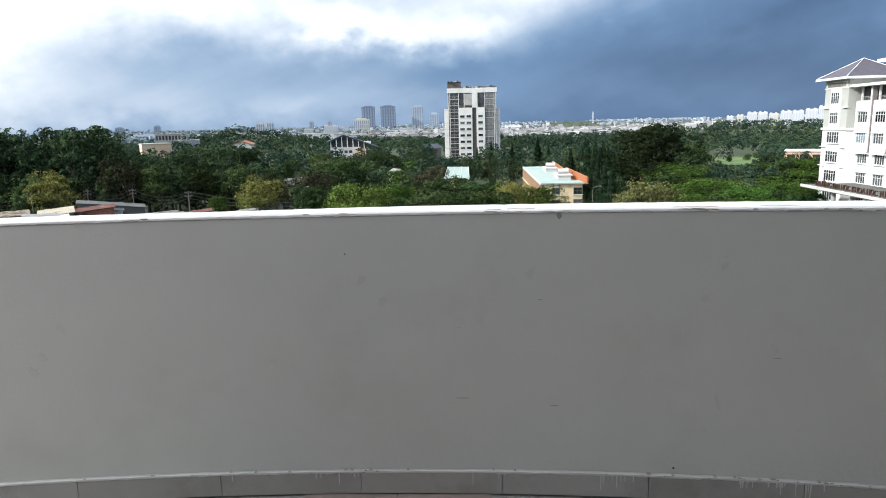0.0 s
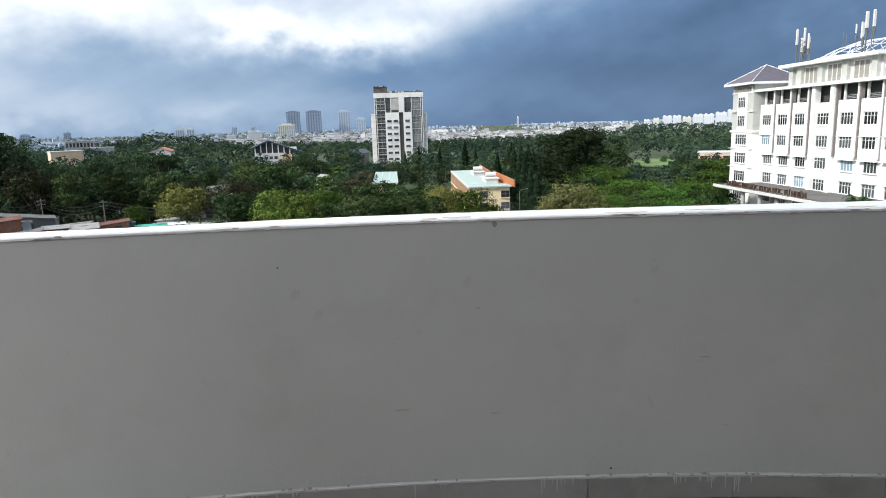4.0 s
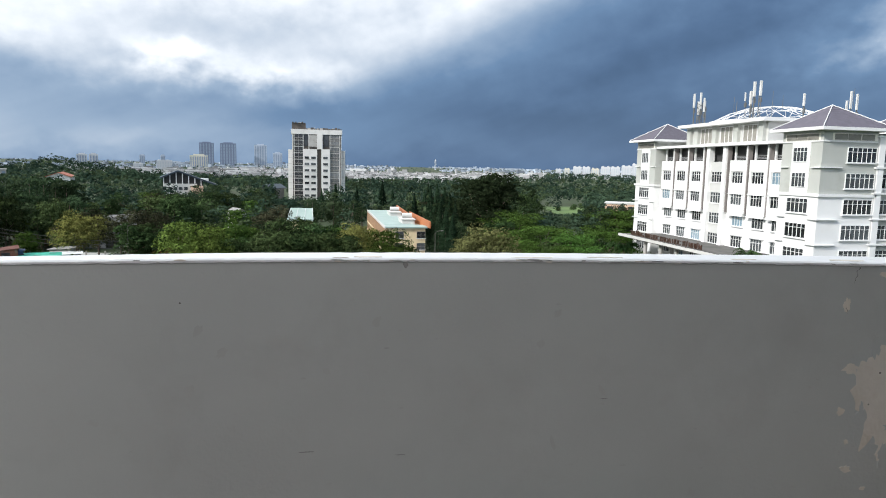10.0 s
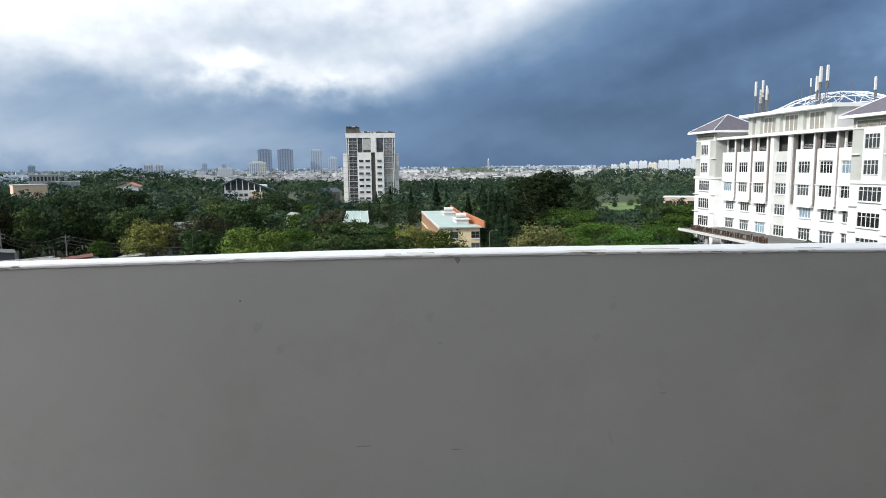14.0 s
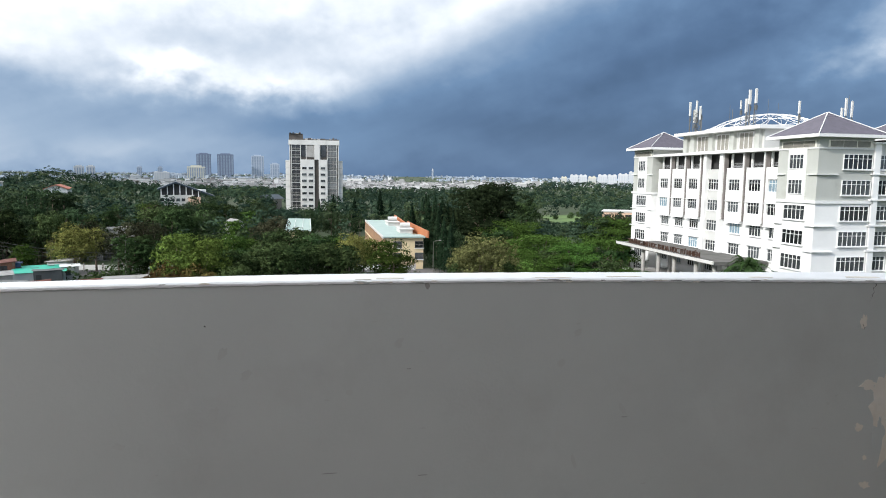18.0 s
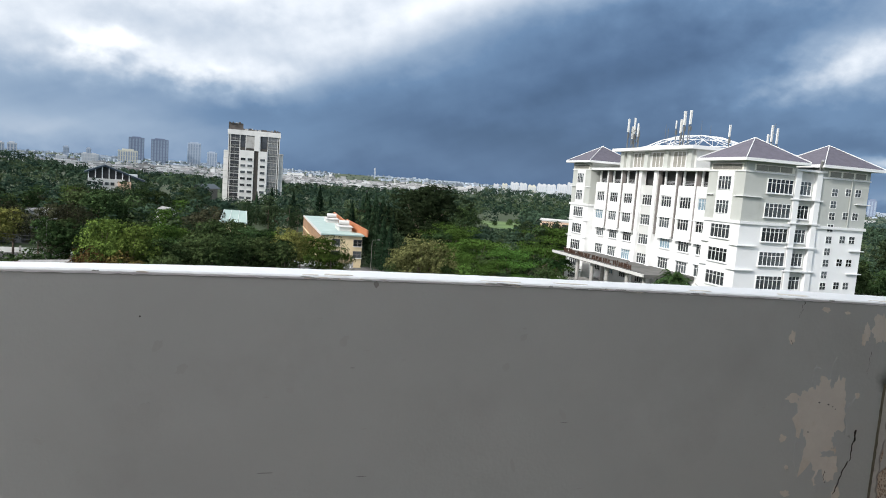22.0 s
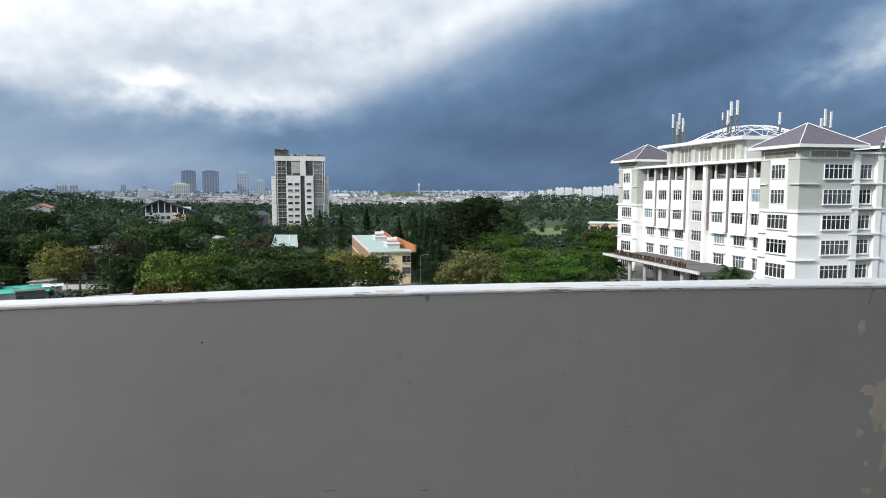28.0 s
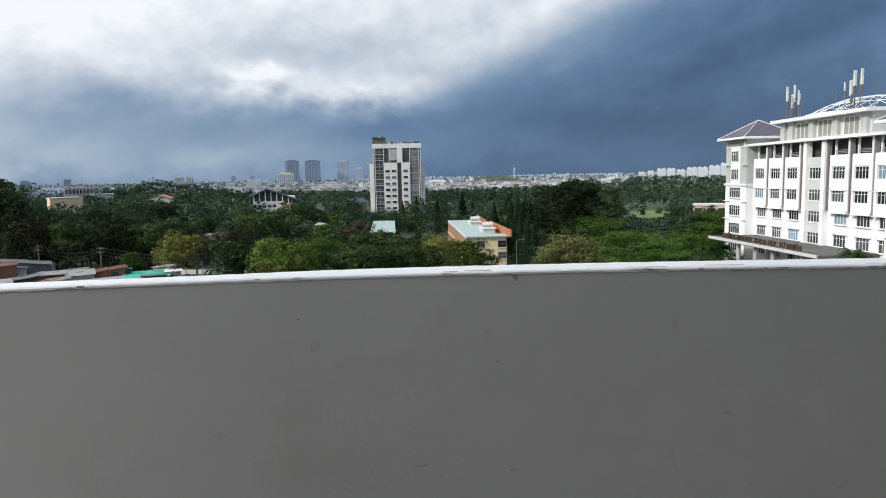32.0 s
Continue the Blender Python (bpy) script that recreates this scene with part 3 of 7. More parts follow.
FLAKES = [
    # x, height, half width, half height, seed
    (2.50, 0.66, 0.105, 0.185, 1), (2.43, 0.74, 0.05, 0.05, 2), (2.57, 0.77, 0.028, 0.09, 3), (2.475, 0.80, 0.03, 0.05, 4), (2.55, 0.45, 0.06, 0.10, 5),
    (2.36, 0.755, 0.034, 0.020, 6), (2.318, 1.03, 0.013, 0.030, 7), (2.335, 0.565, 0.016, 0.018, 8), (2.38, 0.305, 0.022, 0.014, 9), (2.46, 0.22, 0.012, 0.009, 10),
    (2.37, 0.43, 0.008, 0.010, 11), (2.66, 1.06, 0.017, 0.048, 12), (2.735, 1.10, 0.042, 0.062, 13), (2.80, 1.05, 0.018, 0.035, 14), (2.46, 1.165, 0.018, 0.011, 15),
    (2.56, 1.155, 0.013, 0.006, 16), (2.75, 0.955, 0.010, 0.011, 17), (2.715, 0.93, 0.008, 0.008, 18), (2.66, 0.78, 0.010, 0.014, 19), (2.62, 0.30, 0.018, 0.045, 20),
    (2.90, 1.12, 0.016, 0.035, 21), (2.97, 1.03, 0.010, 0.030, 22),
]
for x, z, rx, rz, s in FLAKES:
    child("paint_flake", blob("flake", "filler", x, z, rx, rz, s), parapet)
for x, z, rx, rz, s in [(2.60, 0.575, 0.032, 0.040, 31), (2.56, 0.50, 0.035, 0.016, 32), (2.64, 0.66, 0.02, 0.10, 33), (2.455, 0.86, 0.02, 0.05, 34), (2.535, 0.87, 0.012, 0.06, 35), (2.42, 0.52, 0.02, 0.09, 36), (2.53, 0.36, 0.022, 0.05, 37)]:
    child("grey_island", blob("island", "paint_grey", x, z, rx, rz, s, 0.0024), parapet)
mould_v = [arc(2.70 + 0.04 * i, -0.0016, z) for i in range(31) for z in (0.80, 0.90, 1.02)]
mould_f = [(3 * i + k, 3 * i + 3 + k, 3 * i + 4 + k, 3 * i + 1 + k) for i in range(30) for k in (0, 1)]
child("damp_patch", mesh_of("damp", mould_v, mould_f, mouldy()), parapet, label="dark green mould on the wall over the plinth")
child("bare_patch", blob("bare", "filler", 3.80, 0.98, 0.47, 0.22, 42, 0.0015), parapet)


child("cavity", blob("cavity", "cavity", 3.375, 1.135, 0.05, 0.052, 44, 0.003, 30, 0.7), parapet, label="broken brown plaster under the wall top")
child("cavity", blob("cavity", "cavity", 3.36, 1.075, 0.02, 0.03, 46, 0.003, 20, 0.7), parapet)


def crack_mesh(x, z, length, dx, width, seed):
    n, verts, faces = 12, [], []
    for i in range(n + 1):
        q = i / n
        xx = x + dx * q + 0.012 * noise.noise((q * 5, seed, 0))
        w = width * (0.35 + abs(noise.noise((q * 7, seed, 4)))) * (1 - 0.6 * q)
        zz = z - length * q
        verts += [arc(xx - w, -0.003, zz), arc(xx + w, -0.003, zz)]
    for i in range(n):
        faces.append((2 * i, 2 * i + 2, 2 * i + 3, 2 * i + 1))
    return mesh_of("crack", verts, faces, "crack")


for row in [(2.352, 1.196, 0.075, -0.014, 0.0022, 1), (2.675, 0.62, 0.15, -0.012, 0.009, 2), (2.655, 0.47, 0.16, -0.05, 0.007, 3), (2.695, 0.985, 0.10, -0.005, 0.0013, 4), (2.55, 0.42, 0.06, 0.006, 0.0025, 5),
            (2.315, 1.02, 0.025, 0.008, 0.002, 6), (3.33, 1.16, 0.10, 0.03, 0.006, 7), (3.62, 1.14, 0.17, -0.02, 0.004, 8), (2.81, 0.78, 0.02, 0.004, 0.003, 9), (2.80, 0.60, 0.03, 0.004, 0.003, 10)]:
    child("crack", crack_mesh(*row), parapet)
rnd = random.Random(5)
for x, z, r in [(-0.376, 1.046, 0.0035), (0.943, 0.137, 0.005), (2.485, 0.74, 0.004), (2.53, 0.732, 0.0045), (2.55, 0.722, 0.003), (2.565, 0.712, 0.003), (2.80, 0.745, 0.006), (2.45, 0.60, 0.003), (2.83, 0.64, 0.005), (2.80, 0.70, 0.004)]:
    child("pock_mark", blob("pock", "crack", x, z, r, r * 0.8, rnd.random() * 50, 0.002, 8), parapet)
# faint scuffs and scratches of the smooth part
for i in range(46):
    x, z = rnd.uniform(-3.2, 2.3), rnd.uniform(0.2, 1.15)
    big = rnd.random() < 0.35
    child("scuff", blob("scuff", "scuff", x, z, rnd.uniform(0.008, 0.018) if big else rnd.uniform(0.005, 0.014), rnd.uniform(0.012, 0.026) if big else rnd.uniform(0.0015, 0.004), i + 60.5, 0.0012, 12, 0.6, rnd.uniform(-0.5, 0.5)), parapet)
for x, z, dx in [(0.081, 0.431, 0.028), (0.46, 0.40, 0.02), (0.40, 0.85, 0.01), (1.31, 0.62, 0.015)]:
    child("scratch", blob("scratch", "scratch" if dx else "scuff", x, z, max(dx, 0.0012), 0.0016 if dx else 0.035, x * 9 + 3, 0.0014, 12, 0.4, 0.15), parapet)
child("dark_spot", blob("spot", "filler_dark", 0.473, 1.187, 0.010, 0.013, 91, 0.002, 14), parapet)

# chips and blisters along the painted top
def chip(x, out, rx, ry, seed, mat, z=TOP + 0.0150):
    n, ring = 16, []
    for i in range(n):
        a = 2 * math.pi * i / n
        k = 1 + 0.5 * noise.noise((math.cos(a) * 1.7 + seed * 5.1, math.sin(a) * 1.7, seed)) + 0.3 * noise.noise((math.cos(a) * 5, math.sin(a) * 5, seed * 2.3))
        ring.append(arc(x + rx * k * math.cos(a), min(max(out + ry * k * math.sin(a), -0.002), 0.20 - 0.075 * smooth01(0.0, 1.3, -x)), z + 0.002 * noise.noise((x * 9, seed, 0))))
    low = [(p[0], p[1], TOP + 0.006) for p in ring]
    return Build().quad_strip(low, ring).mesh("chip", mat)


for x, o, rx, ry, m in [(0.33, 0.03, 0.05, 0.016, "filler"), (0.22, 0.012, 0.03, 0.008, "filler"), (0.98, 0.02, 0.08, 0.008, "filler"), (1.30, 0.04, 0.07, 0.010, "filler"), (1.88, 0.03, 0.05, 0.010, "filler"), (2.33, 0.05, 0.08, 0.020, "filler"), (2.75, 0.03, 0.06, 0.012, "filler"), (3.3, 0.05, 0.06, 0.03, "filler")]:
    child("paint_chip", chip(x, o, rx, ry, x * 3.7 + 1.3, m), parapet)
for k in range(40):
    x = rnd.choice((rnd.uniform(-2.6, 3.2), rnd.gauss(0.33, 0.12), rnd.gauss(1.0, 0.15), rnd.gauss(1.5, 0.2), rnd.gauss(2.3, 0.2)))
    child("edge_chip", blob("edge_chip", rnd.choice(["filler", "paint_grey", "paint_grey", "filler_dark", "scratch"]), x, TOP + rnd.uniform(-0.003, 0.009), rnd.uniform(0.006, 0.03), rnd.uniform(0.0012, 0.0035), k + 140.3, 0.0042, 12, 0.5), parapet)

# skirting tiles, with the white paint line that ran over them
skirting = tagged(thing("skirting", "grey skirting tiles with dribbles of white paint", "skirting", kind="structure"), kind="structure")
for i in range(22):
    x0 = -8.32 + 0.6 * i + 0.165
    b = Build()
    arc_slab(b, x0 + 0.0015, x0 + 0.5985, -0.011, -0.0005, 0.004, 0.098, 4)
    child("tile", b.mesh("skirting_tile", "skirt"), skirting)
line = arc_sheet("paint_line", "drip", -8.2, 5.0, -0.013, -0.0003, 0.099, 0.113, 900, 0.008)
child("paint_line", line, skirting, label="uneven line of white paint")
for i in range(44):
    x = rnd.choice((rnd.uniform(-3.5, 2.6), rnd.gauss(-0.45, 0.05), rnd.gauss(0.72, 0.04), rnd.gauss(1.25, 0.07), rnd.gauss(1.42, 0.05)))
    L, w = rnd.choice((rnd.uniform(0.008, 0.03), rnd.uniform(0.02, 0.08))), rnd.uniform(0.0015, 0.004)
    b = Build()
    b.quad_strip([arc(x - w * 0.6, -0.0125, 0.101 - L), arc(x + w * 0.6, -0.0125, 0.101 - L), arc(x + w * 0.4, -0.0105, 0.1 - L), arc(x - w * 0.4, -0.0105, 0.1 - L)], [arc(x - w, -0.0125, 0.102), arc(x + w, -0.0125, 0.102), arc(x + w, -0.0105, 0.102), arc(x - w, -0.0105, 0.102)])
    child("paint_drip", b.mesh("drip", "drip"), skirting)

for k in range(70):
    x = rnd.choice((rnd.uniform(-2.8, 2.5), rnd.uniform(0.9, 2.5)))
    child("crumb", blob("crumb", rnd.choice(["filler_dark", "filler_dark", "scratch", "scratch"]), x, 0.112 + rnd.uniform(-0.012, 0.005), rnd.uniform(0.003, 0.011), rnd.uniform(0.0008, 0.002), k + 300.7, 0.0138, 8, 0.7), skirting)

floor = new("floor", Build().box(-17.0, 5.4, -3.2, 2.75, -0.25, -0.006).mesh("floor_slab", "grout"))
tagged(floor, "red-brown tiled terrace floor", "floor", kind="structure")
tile_me = Build().soft_box(-0.1975, 0.1975, -0.1975, 0.1975, -0.006, 0.0, 0.0015).mesh("floor_tile", "floor_tile")
for i in range(18):
    for j in range(7):
        x, y = -4.0 + 0.4 * i, -0.5 + 0.4 * j
        if y + 0.2 < arc(x, -0.02)[1] and not (x > 2.5 and y > 0.6) and not (x > 1.6 and y < 0.6):
            child("tile", tile_me, floor, pose(x, y, 0.0))
rest = Build()
for i in range(-32, 24):
    for j in range(-7, 8):
        x, y = -4.0 + 0.4 * i, -0.5 + 0.4 * j
        if abs(x) < 13.5 and not (0 <= i < 18 and 0 <= j < 7) and y + 0.2 < ARC_Y + math.sqrt(ARC_R ** 2 - (abs(x - ARC_X) + 0.2) ** 2) and not (x > 2.5 and y > 0.6) and x < 4.8 and not (x > 1.6 and y < 0.6):
            rest.box(x - 0.1975, x + 0.1975, y - 0.1975, y + 0.1975, -0.006, 0.0)
tagged(child("tiles", rest.mesh("floor_tiles", "floor_tile"), floor), "red-brown floor tiles", kind="stuff")
# unseen walls added to keep sun and sky light off the parapet
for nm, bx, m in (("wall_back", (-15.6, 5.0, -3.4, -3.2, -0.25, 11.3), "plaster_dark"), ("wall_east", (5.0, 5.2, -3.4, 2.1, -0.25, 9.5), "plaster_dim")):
    tagged(new(nm, Build().box(*bx).mesh(nm, m)), "unseen plain plastered wall added to block light on the terrace", "wall", kind="structure")
# unseen block added to darken the right of the parapet
tagged(new("wall_stair", Build().box(1.62, 4.99, -3.19, 0.88, -0.005, 9.0).mesh("wall_stair", "plaster_dim")), "unseen plain plastered block added to darken the parapet's right side", "wall", kind="structure")
# unseen block overhead, added to cut sky light on the right
tagged(new("wall_overhang", Build().box(0.25, 1.61, -3.19, 0.80, 2.5, 9.0).mesh("wall_overhang", "plaster_dim")), "unseen plain plastered block overhead, added to cut sky light on the parapet", "wall", kind="structure")
own = new("own_building", Build().box(-18, 8, -16, 2.4, GROUND, -0.26).mesh("own_building", "wall_white"))
tagged(own, "plain white building carrying the terrace", "building", kind="structure")

# pebble-dash block against the parapet, and the steel stand on it
block = thing("plinth", "pebble-dashed concrete plinth with pale mortar edges", "plinth", at=(2.78, 0.9, 0))
b = Build().soft_box(0.004, 1.9, 0.0, 1.30, 0.0, 0.845, 0.012)
child("body", b.mesh("plinth_body", "terrazzo"), block)
def ragged_strip(name, mat, y0, y1, z0, z1, seed, rag=0.006, n=46):
    """An uneven upright smear of mortar on the plinth's side, in one piece."""
    v_, f_ = [], []
    for k in range(n + 1):
        z = z0 + (z1 - z0) * k / n
        thin = min(1.0, 4 * k / n + 0.05, 4 * (n - k) / n + 0.05) if z0 > 0.1 else 1.0
        yb = y1 + rag * 0.5 * noise.noise((z * 31, seed, 5))
        ya = yb - max(0.003, thin * ((y1 - y0) + rag * 2.2 * noise.noise((z * 27, seed, 0)) + rag * noise.noise((z * 90, seed, 2))))
        t_ = -0.005 + 0.002 * noise.noise((z * 40, seed, 9))
        v_ += [(t_, ya, z), (t_, yb, z), (0.02, yb, z), (0.02, ya, z)]
    for k in range(n):
        a, b_ = 4 * k, 4 * k + 4
        f_ += [(a + q, a + (q + 1) % 4, b_ + (q + 1) % 4, b_ + q) for q in range(4)]
    f_ += [(3, 2, 1, 0), (4 * n, 4 * n + 1, 4 * n + 2, 4 * n + 3)]
    return mesh_of(name, v_, [tuple(reversed(q)) for q in f_], mat)


child("mortar_ridge", ragged_strip("mortar_ridge", "mortar", 1.268, 1.292, 0.0, 0.846, 1.3), block, label="pale ragged mortar edging")
child("mortar_smear", ragged_strip("mortar_smear", "mortar", 1.226, 1.262, 0.44, 0.68, 4.4, 0.010, 40), block, label="whitish smear of paint and mortar")
child("mortar_smear", ragged_strip("mortar_smear", "mortar", 1.252, 1.262, 0.62, 0.82, 7.4, 0.006, 30), block)
# dark brown strip along the joint between plinth and wall
child("crevice", ragged_strip("crevice", "joint_dark", 1.294, 1.306, 0.0, 0.84, 2.9, 0.004), block, label="dark uneven joint beside the wall")
edge = Build()
for k in range(26):
    y = 0.02 + 0.048 * k
    q = 0.004 * noise.noise((y * 9, 2, 1))
    edge.soft_box(-0.002 + q, 0.016 + q, y, y + 0.049, 0.838, 0.851 + q * 0.4, 0.003)
child("top_edge", edge.mesh("top_edge", "mortar"), block, label="pale worn mortar line")
stones = Build()
rp = random.Random(12)
for k in range(700):
    y, z, s = rp.uniform(0.02, 1.2), rp.uniform(0.05, 0.83), rp.uniform(0.0012, 0.0028)
    stones.frustum(-s * 0.5, s * 2, y - s, y + s, z - s * 0.8, z + s * 0.8, 0.55)
for k in range(260):
    x, y, s = rp.uniform(0.05, 1.3), rp.uniform(0.05, 1.25), rp.uniform(0.0012, 0.0026)
    stones.frustum(x - s, x + s, y - s, y + s, 0.843, 0.8455 + s * 0.4, 0.5)
tagged(child("pebbles", stones.mesh("pebbles", "pebble"), block), "small dark pebbles set in the render", kind="stuff")
stand = thing("steel_stand", "black painted square-tube steel stand on the parapet", "stand")
L1, L2, L3, L5, L6 = Vector((3.27, 2.30, 0)), Vector((3.157, 2.056, 0)), Vector((3.56, 2.345, 0)), Vector((4.15, 2.43, 0)), Vector((3.98, 2.16, 0))
up = Vector((0, 0, 1))
for nm, p, z0, w in (("leg", L1, 1.216, 0.028), ("leg", L3, 1.30, 0.024), ("leg", L2, 0.90, 0.023), ("leg", L5, 1.216, 0.045), ("leg", L6, 0.90, 0.045)):
    child(nm, Build().beam(p + up * z0, p + up * 1.952, w, w).mesh("stand_leg", "steel_black"), stand)
for a, c in ((L1, L5), (L2, L6), (L1, L2), (L5, L6)):
    d = (c - a).normalized() * 0.03
    child("top_rail", Build().beam(a - d + up * 1.957, c + d + up * 1.952, 0.034, 0.046).mesh("top_rail", "steel_black"), stand)
    child("mid_rail", Build().beam(a + up * 1.857, c + up * 1.857, 0.026, 0.032).mesh("mid_rail", "steel_black"), stand)
    if a is not L2:
        child("low_rail", Build().beam(a + up * 1.29, c + up * 1.29, 0.026, 0.036).mesh("low_rail", "steel_black"), stand)
for p in (L2, L6):
    child("foot_bar", Build().beam(p + Vector((0.0, 0.08, 0.925)), p + Vector((-0.155, -0.47, 0.925)), 0.034, 0.04).mesh("foot_bar", "steel_black"), stand)
    for q in (0.05, -0.40):
        child("foot_pad", Build().box(p.x + q * 0.29 - 0.035, p.x + q * 0.29 + 0.035, p.y + q - 0.04, p.y + q + 0.04, 0.846, 0.901).mesh("foot_pad", "mortar"), stand)
for p in (L1, L5):
    child("foot_plate", Build().box(p.x - 0.04, p.x + 0.04, p.y - 0.04, p.y + 0.04, 1.212, 1.220).mesh("foot_plate", "steel_black"), stand)
for s in (-1, 1):
    child("bolt", Build().rod(L1 + Vector((0.03 * s, -0.03, 1.218)), L1 + Vector((0.03 * s, -0.03, 1.245)), 0.006).mesh("bolt", "steel_black"), stand)


# ---- terrain ----
def terrain(x, y):
    r = math.hypot(x, y)
    h = 20.0 * smooth01(1300, 4200, r)
    h += 4.0 * math.exp(-(((x + 110) / 90) ** 2 + ((y - 500) / 130) ** 2))
    h += 13.0 * math.exp(-(((x + 235) / 50) ** 2 + ((y - 664) / 110) ** 2))
    h += 11.0 * math.exp(-(((x - 330) / 160) ** 2 + ((y - 760) / 160) ** 2))
    return GROUND + h + 1.2 * smooth01(260, 500, r) * noise.noise((x / 140, y / 140, 0))


verts, faces = [], []
rings = [0, 40, 80, 110, 140, 170, 200, 240, 290, 350, 420, 500, 600, 720, 860, 1030, 1230, 1450, 1750, 2100, 2500, 3000, 3600, 4300, 4900]
NS = 120
for r in rings:
    for k in range(NS):
        a = 2 * math.pi * k / NS
        x, y = r * math.sin(a), r * math.cos(a)
        verts.append((x, y, terrain(x, y)))
for i in range(len(rings) - 1):
    for k in range(NS):
        j = (k + 1) % NS
        faces.append((i * NS + k, i * NS + j, (i + 1) * NS + j, (i + 1) * NS + k))
tagged(new("ground", mesh_of("ground", verts, [tuple(reversed(f)) for f in faces], "ground", True)), "green and earthy ground reaching to the horizon", "ground", kind="structure")


def slab_on_ground(name, label, cat, pts, mat, h=0.05, kind="structure"):
    b = Build().quad_strip([(x, y, GROUND - 0.4) for x, y in pts], [(x, y, GROUND + h) for x, y in pts])
    return tagged(new(name, b.mesh(name, mat)), label, cat, kind=kind)


slab_on_ground("road", "worn grey asphalt road", "road", [(-170, 158), (-30, 150), (30, 146), (30, 155), (-30, 159), (-170, 167)], "asphalt")
slab_on_ground("pavement", "worn asphalt forecourt beside the block", "pavement", [(20, 118), (33, 116), (36, 128), (34, 150), (29, 152), (23, 140)], "asphalt", 0.09)
slab_on_ground("lawn", "bright mown grass clearing", "lawn", [(117, 305), (144, 305), (164, 372), (128, 372)], "lawn", 0.3)


# ---- windows shared by the buildings ----
def window_meshes(w, h, cols, rows, bar=0.07, depth=0.14, frame="frame_white", glass="glass_dark", transom=None):
    """Frame standing proud of the wall in -y, its bars, its pane behind and its sill."""
    o, i = [(-w / 2 - bar, -bar), (w / 2 + bar, -bar), (w / 2 + bar, h + bar), (-w / 2 - bar, h + bar)], [(-w / 2, 0), (w / 2, 0), (w / 2, h), (-w / 2, h)]
    verts = [(x, y, z) for y in (-depth, 0.02) for ring in (o, i) for x, z in ring]
    faces = []
    for k in range(4):
        j = (k + 1) % 4
        faces += [(k, j, 4 + j, 4 + k), (8 + k, 12 + k, 12 + j, 8 + j), (k, 8 + k, 8 + j, j), (4 + k, 4 + j, 12 + j, 12 + k)]
    f = mesh_of("window_frame", verts, faces, frame)
    upright = Build().box(-bar * 0.4, bar * 0.4, -depth * 0.7, -0.02, 0, h).mesh("upright_bar", frame)
    cross = Build().box(-w / 2, w / 2, -depth * 0.74, -0.02, -bar * 0.4, bar * 0.4).mesh("cross_bar", frame)
    bars = [(upright, pose(-w / 2 + w * k / cols, 0, 0)) for k in range(1, cols)]
    bars += [(cross, pose(0, 0, z)) for z in (transom if transom else [h * k / rows for k in range(1, rows)])]
    p = Build().box(-w / 2, w / 2, -0.03, 0.0, 0, h).mesh("window_pane", glass)
    s = Build().box(-w / 2 - 0.2, w / 2 + 0.2, -0.30, 0.02, -bar - 0.13, -bar).mesh("window_sill", "trim_white")
    return f, p, s, bars


def put_window(parent, meshes, m, sill=True):
    fr = child("window", meshes[0], parent, m)
    child("pane", meshes[1], fr)
    for me, at_bar in meshes[3]:
        child("bar", me, fr, at_bar)
    if sill:
        child("sill", meshes[2], fr)
    return fr


# ---- white university block ----
uni = thing("university_building", "white and grey-green six-storey building with four purple-grey hipped corner roofs", "building")
X0, X1, Y0, Y1 = 67.5, 90.4, 78.4, 131.1
ROWS = [5.4, 1.85, -1.75, -5.3, -8.85, -12.4, -16.0]       # window heads
SPLIT = -1.15                                            # band between grey-green and white
W_FRONT = window_meshes(2.7, 1.9, 4, 2, transom=[1.35])
W_FRONT_WIDE = window_meshes(4.1, 1.95, 5, 2, transom=[1.4])
W_SIDE = window_meshes(4.55, 1.95, 6, 2, transom=[1.4])
W_STAIR = window_meshes(2.0, 1.9, 3, 2, transom=[1.35])
W_REC = window_meshes(2.75, 1.75, 4, 2, transom=[1.25])
W_REC_WIDE = window_meshes(3.6, 1.75, 5, 2, transom=[1.25])
W_BLUE = window_meshes(2.75, 1.75, 4, 2, transom=[1.25], glass="glass_blue")
W_SMALL = window_meshes(1.05, 1.05, 2, 2, bar=0.07, depth=0.06)
VENT = Build()
VENT.box(-1.0, 1.0, -0.10, 0.02, 0, 0.8)
for k in range(5):
    VENT.box(-0.95, 0.95, -0.16, -0.10, 0.08 + 0.15 * k, 0.16 + 0.15 * k)
VENT_ME = VENT.mesh("vent", "louvre")
TO_FRONT = Matrix.Rotation(radians(-90), 4, "Z")         # windows that look along -x


def front(x, y, z):
    return Matrix.Translation((x, y, z)) @ TO_FRONT


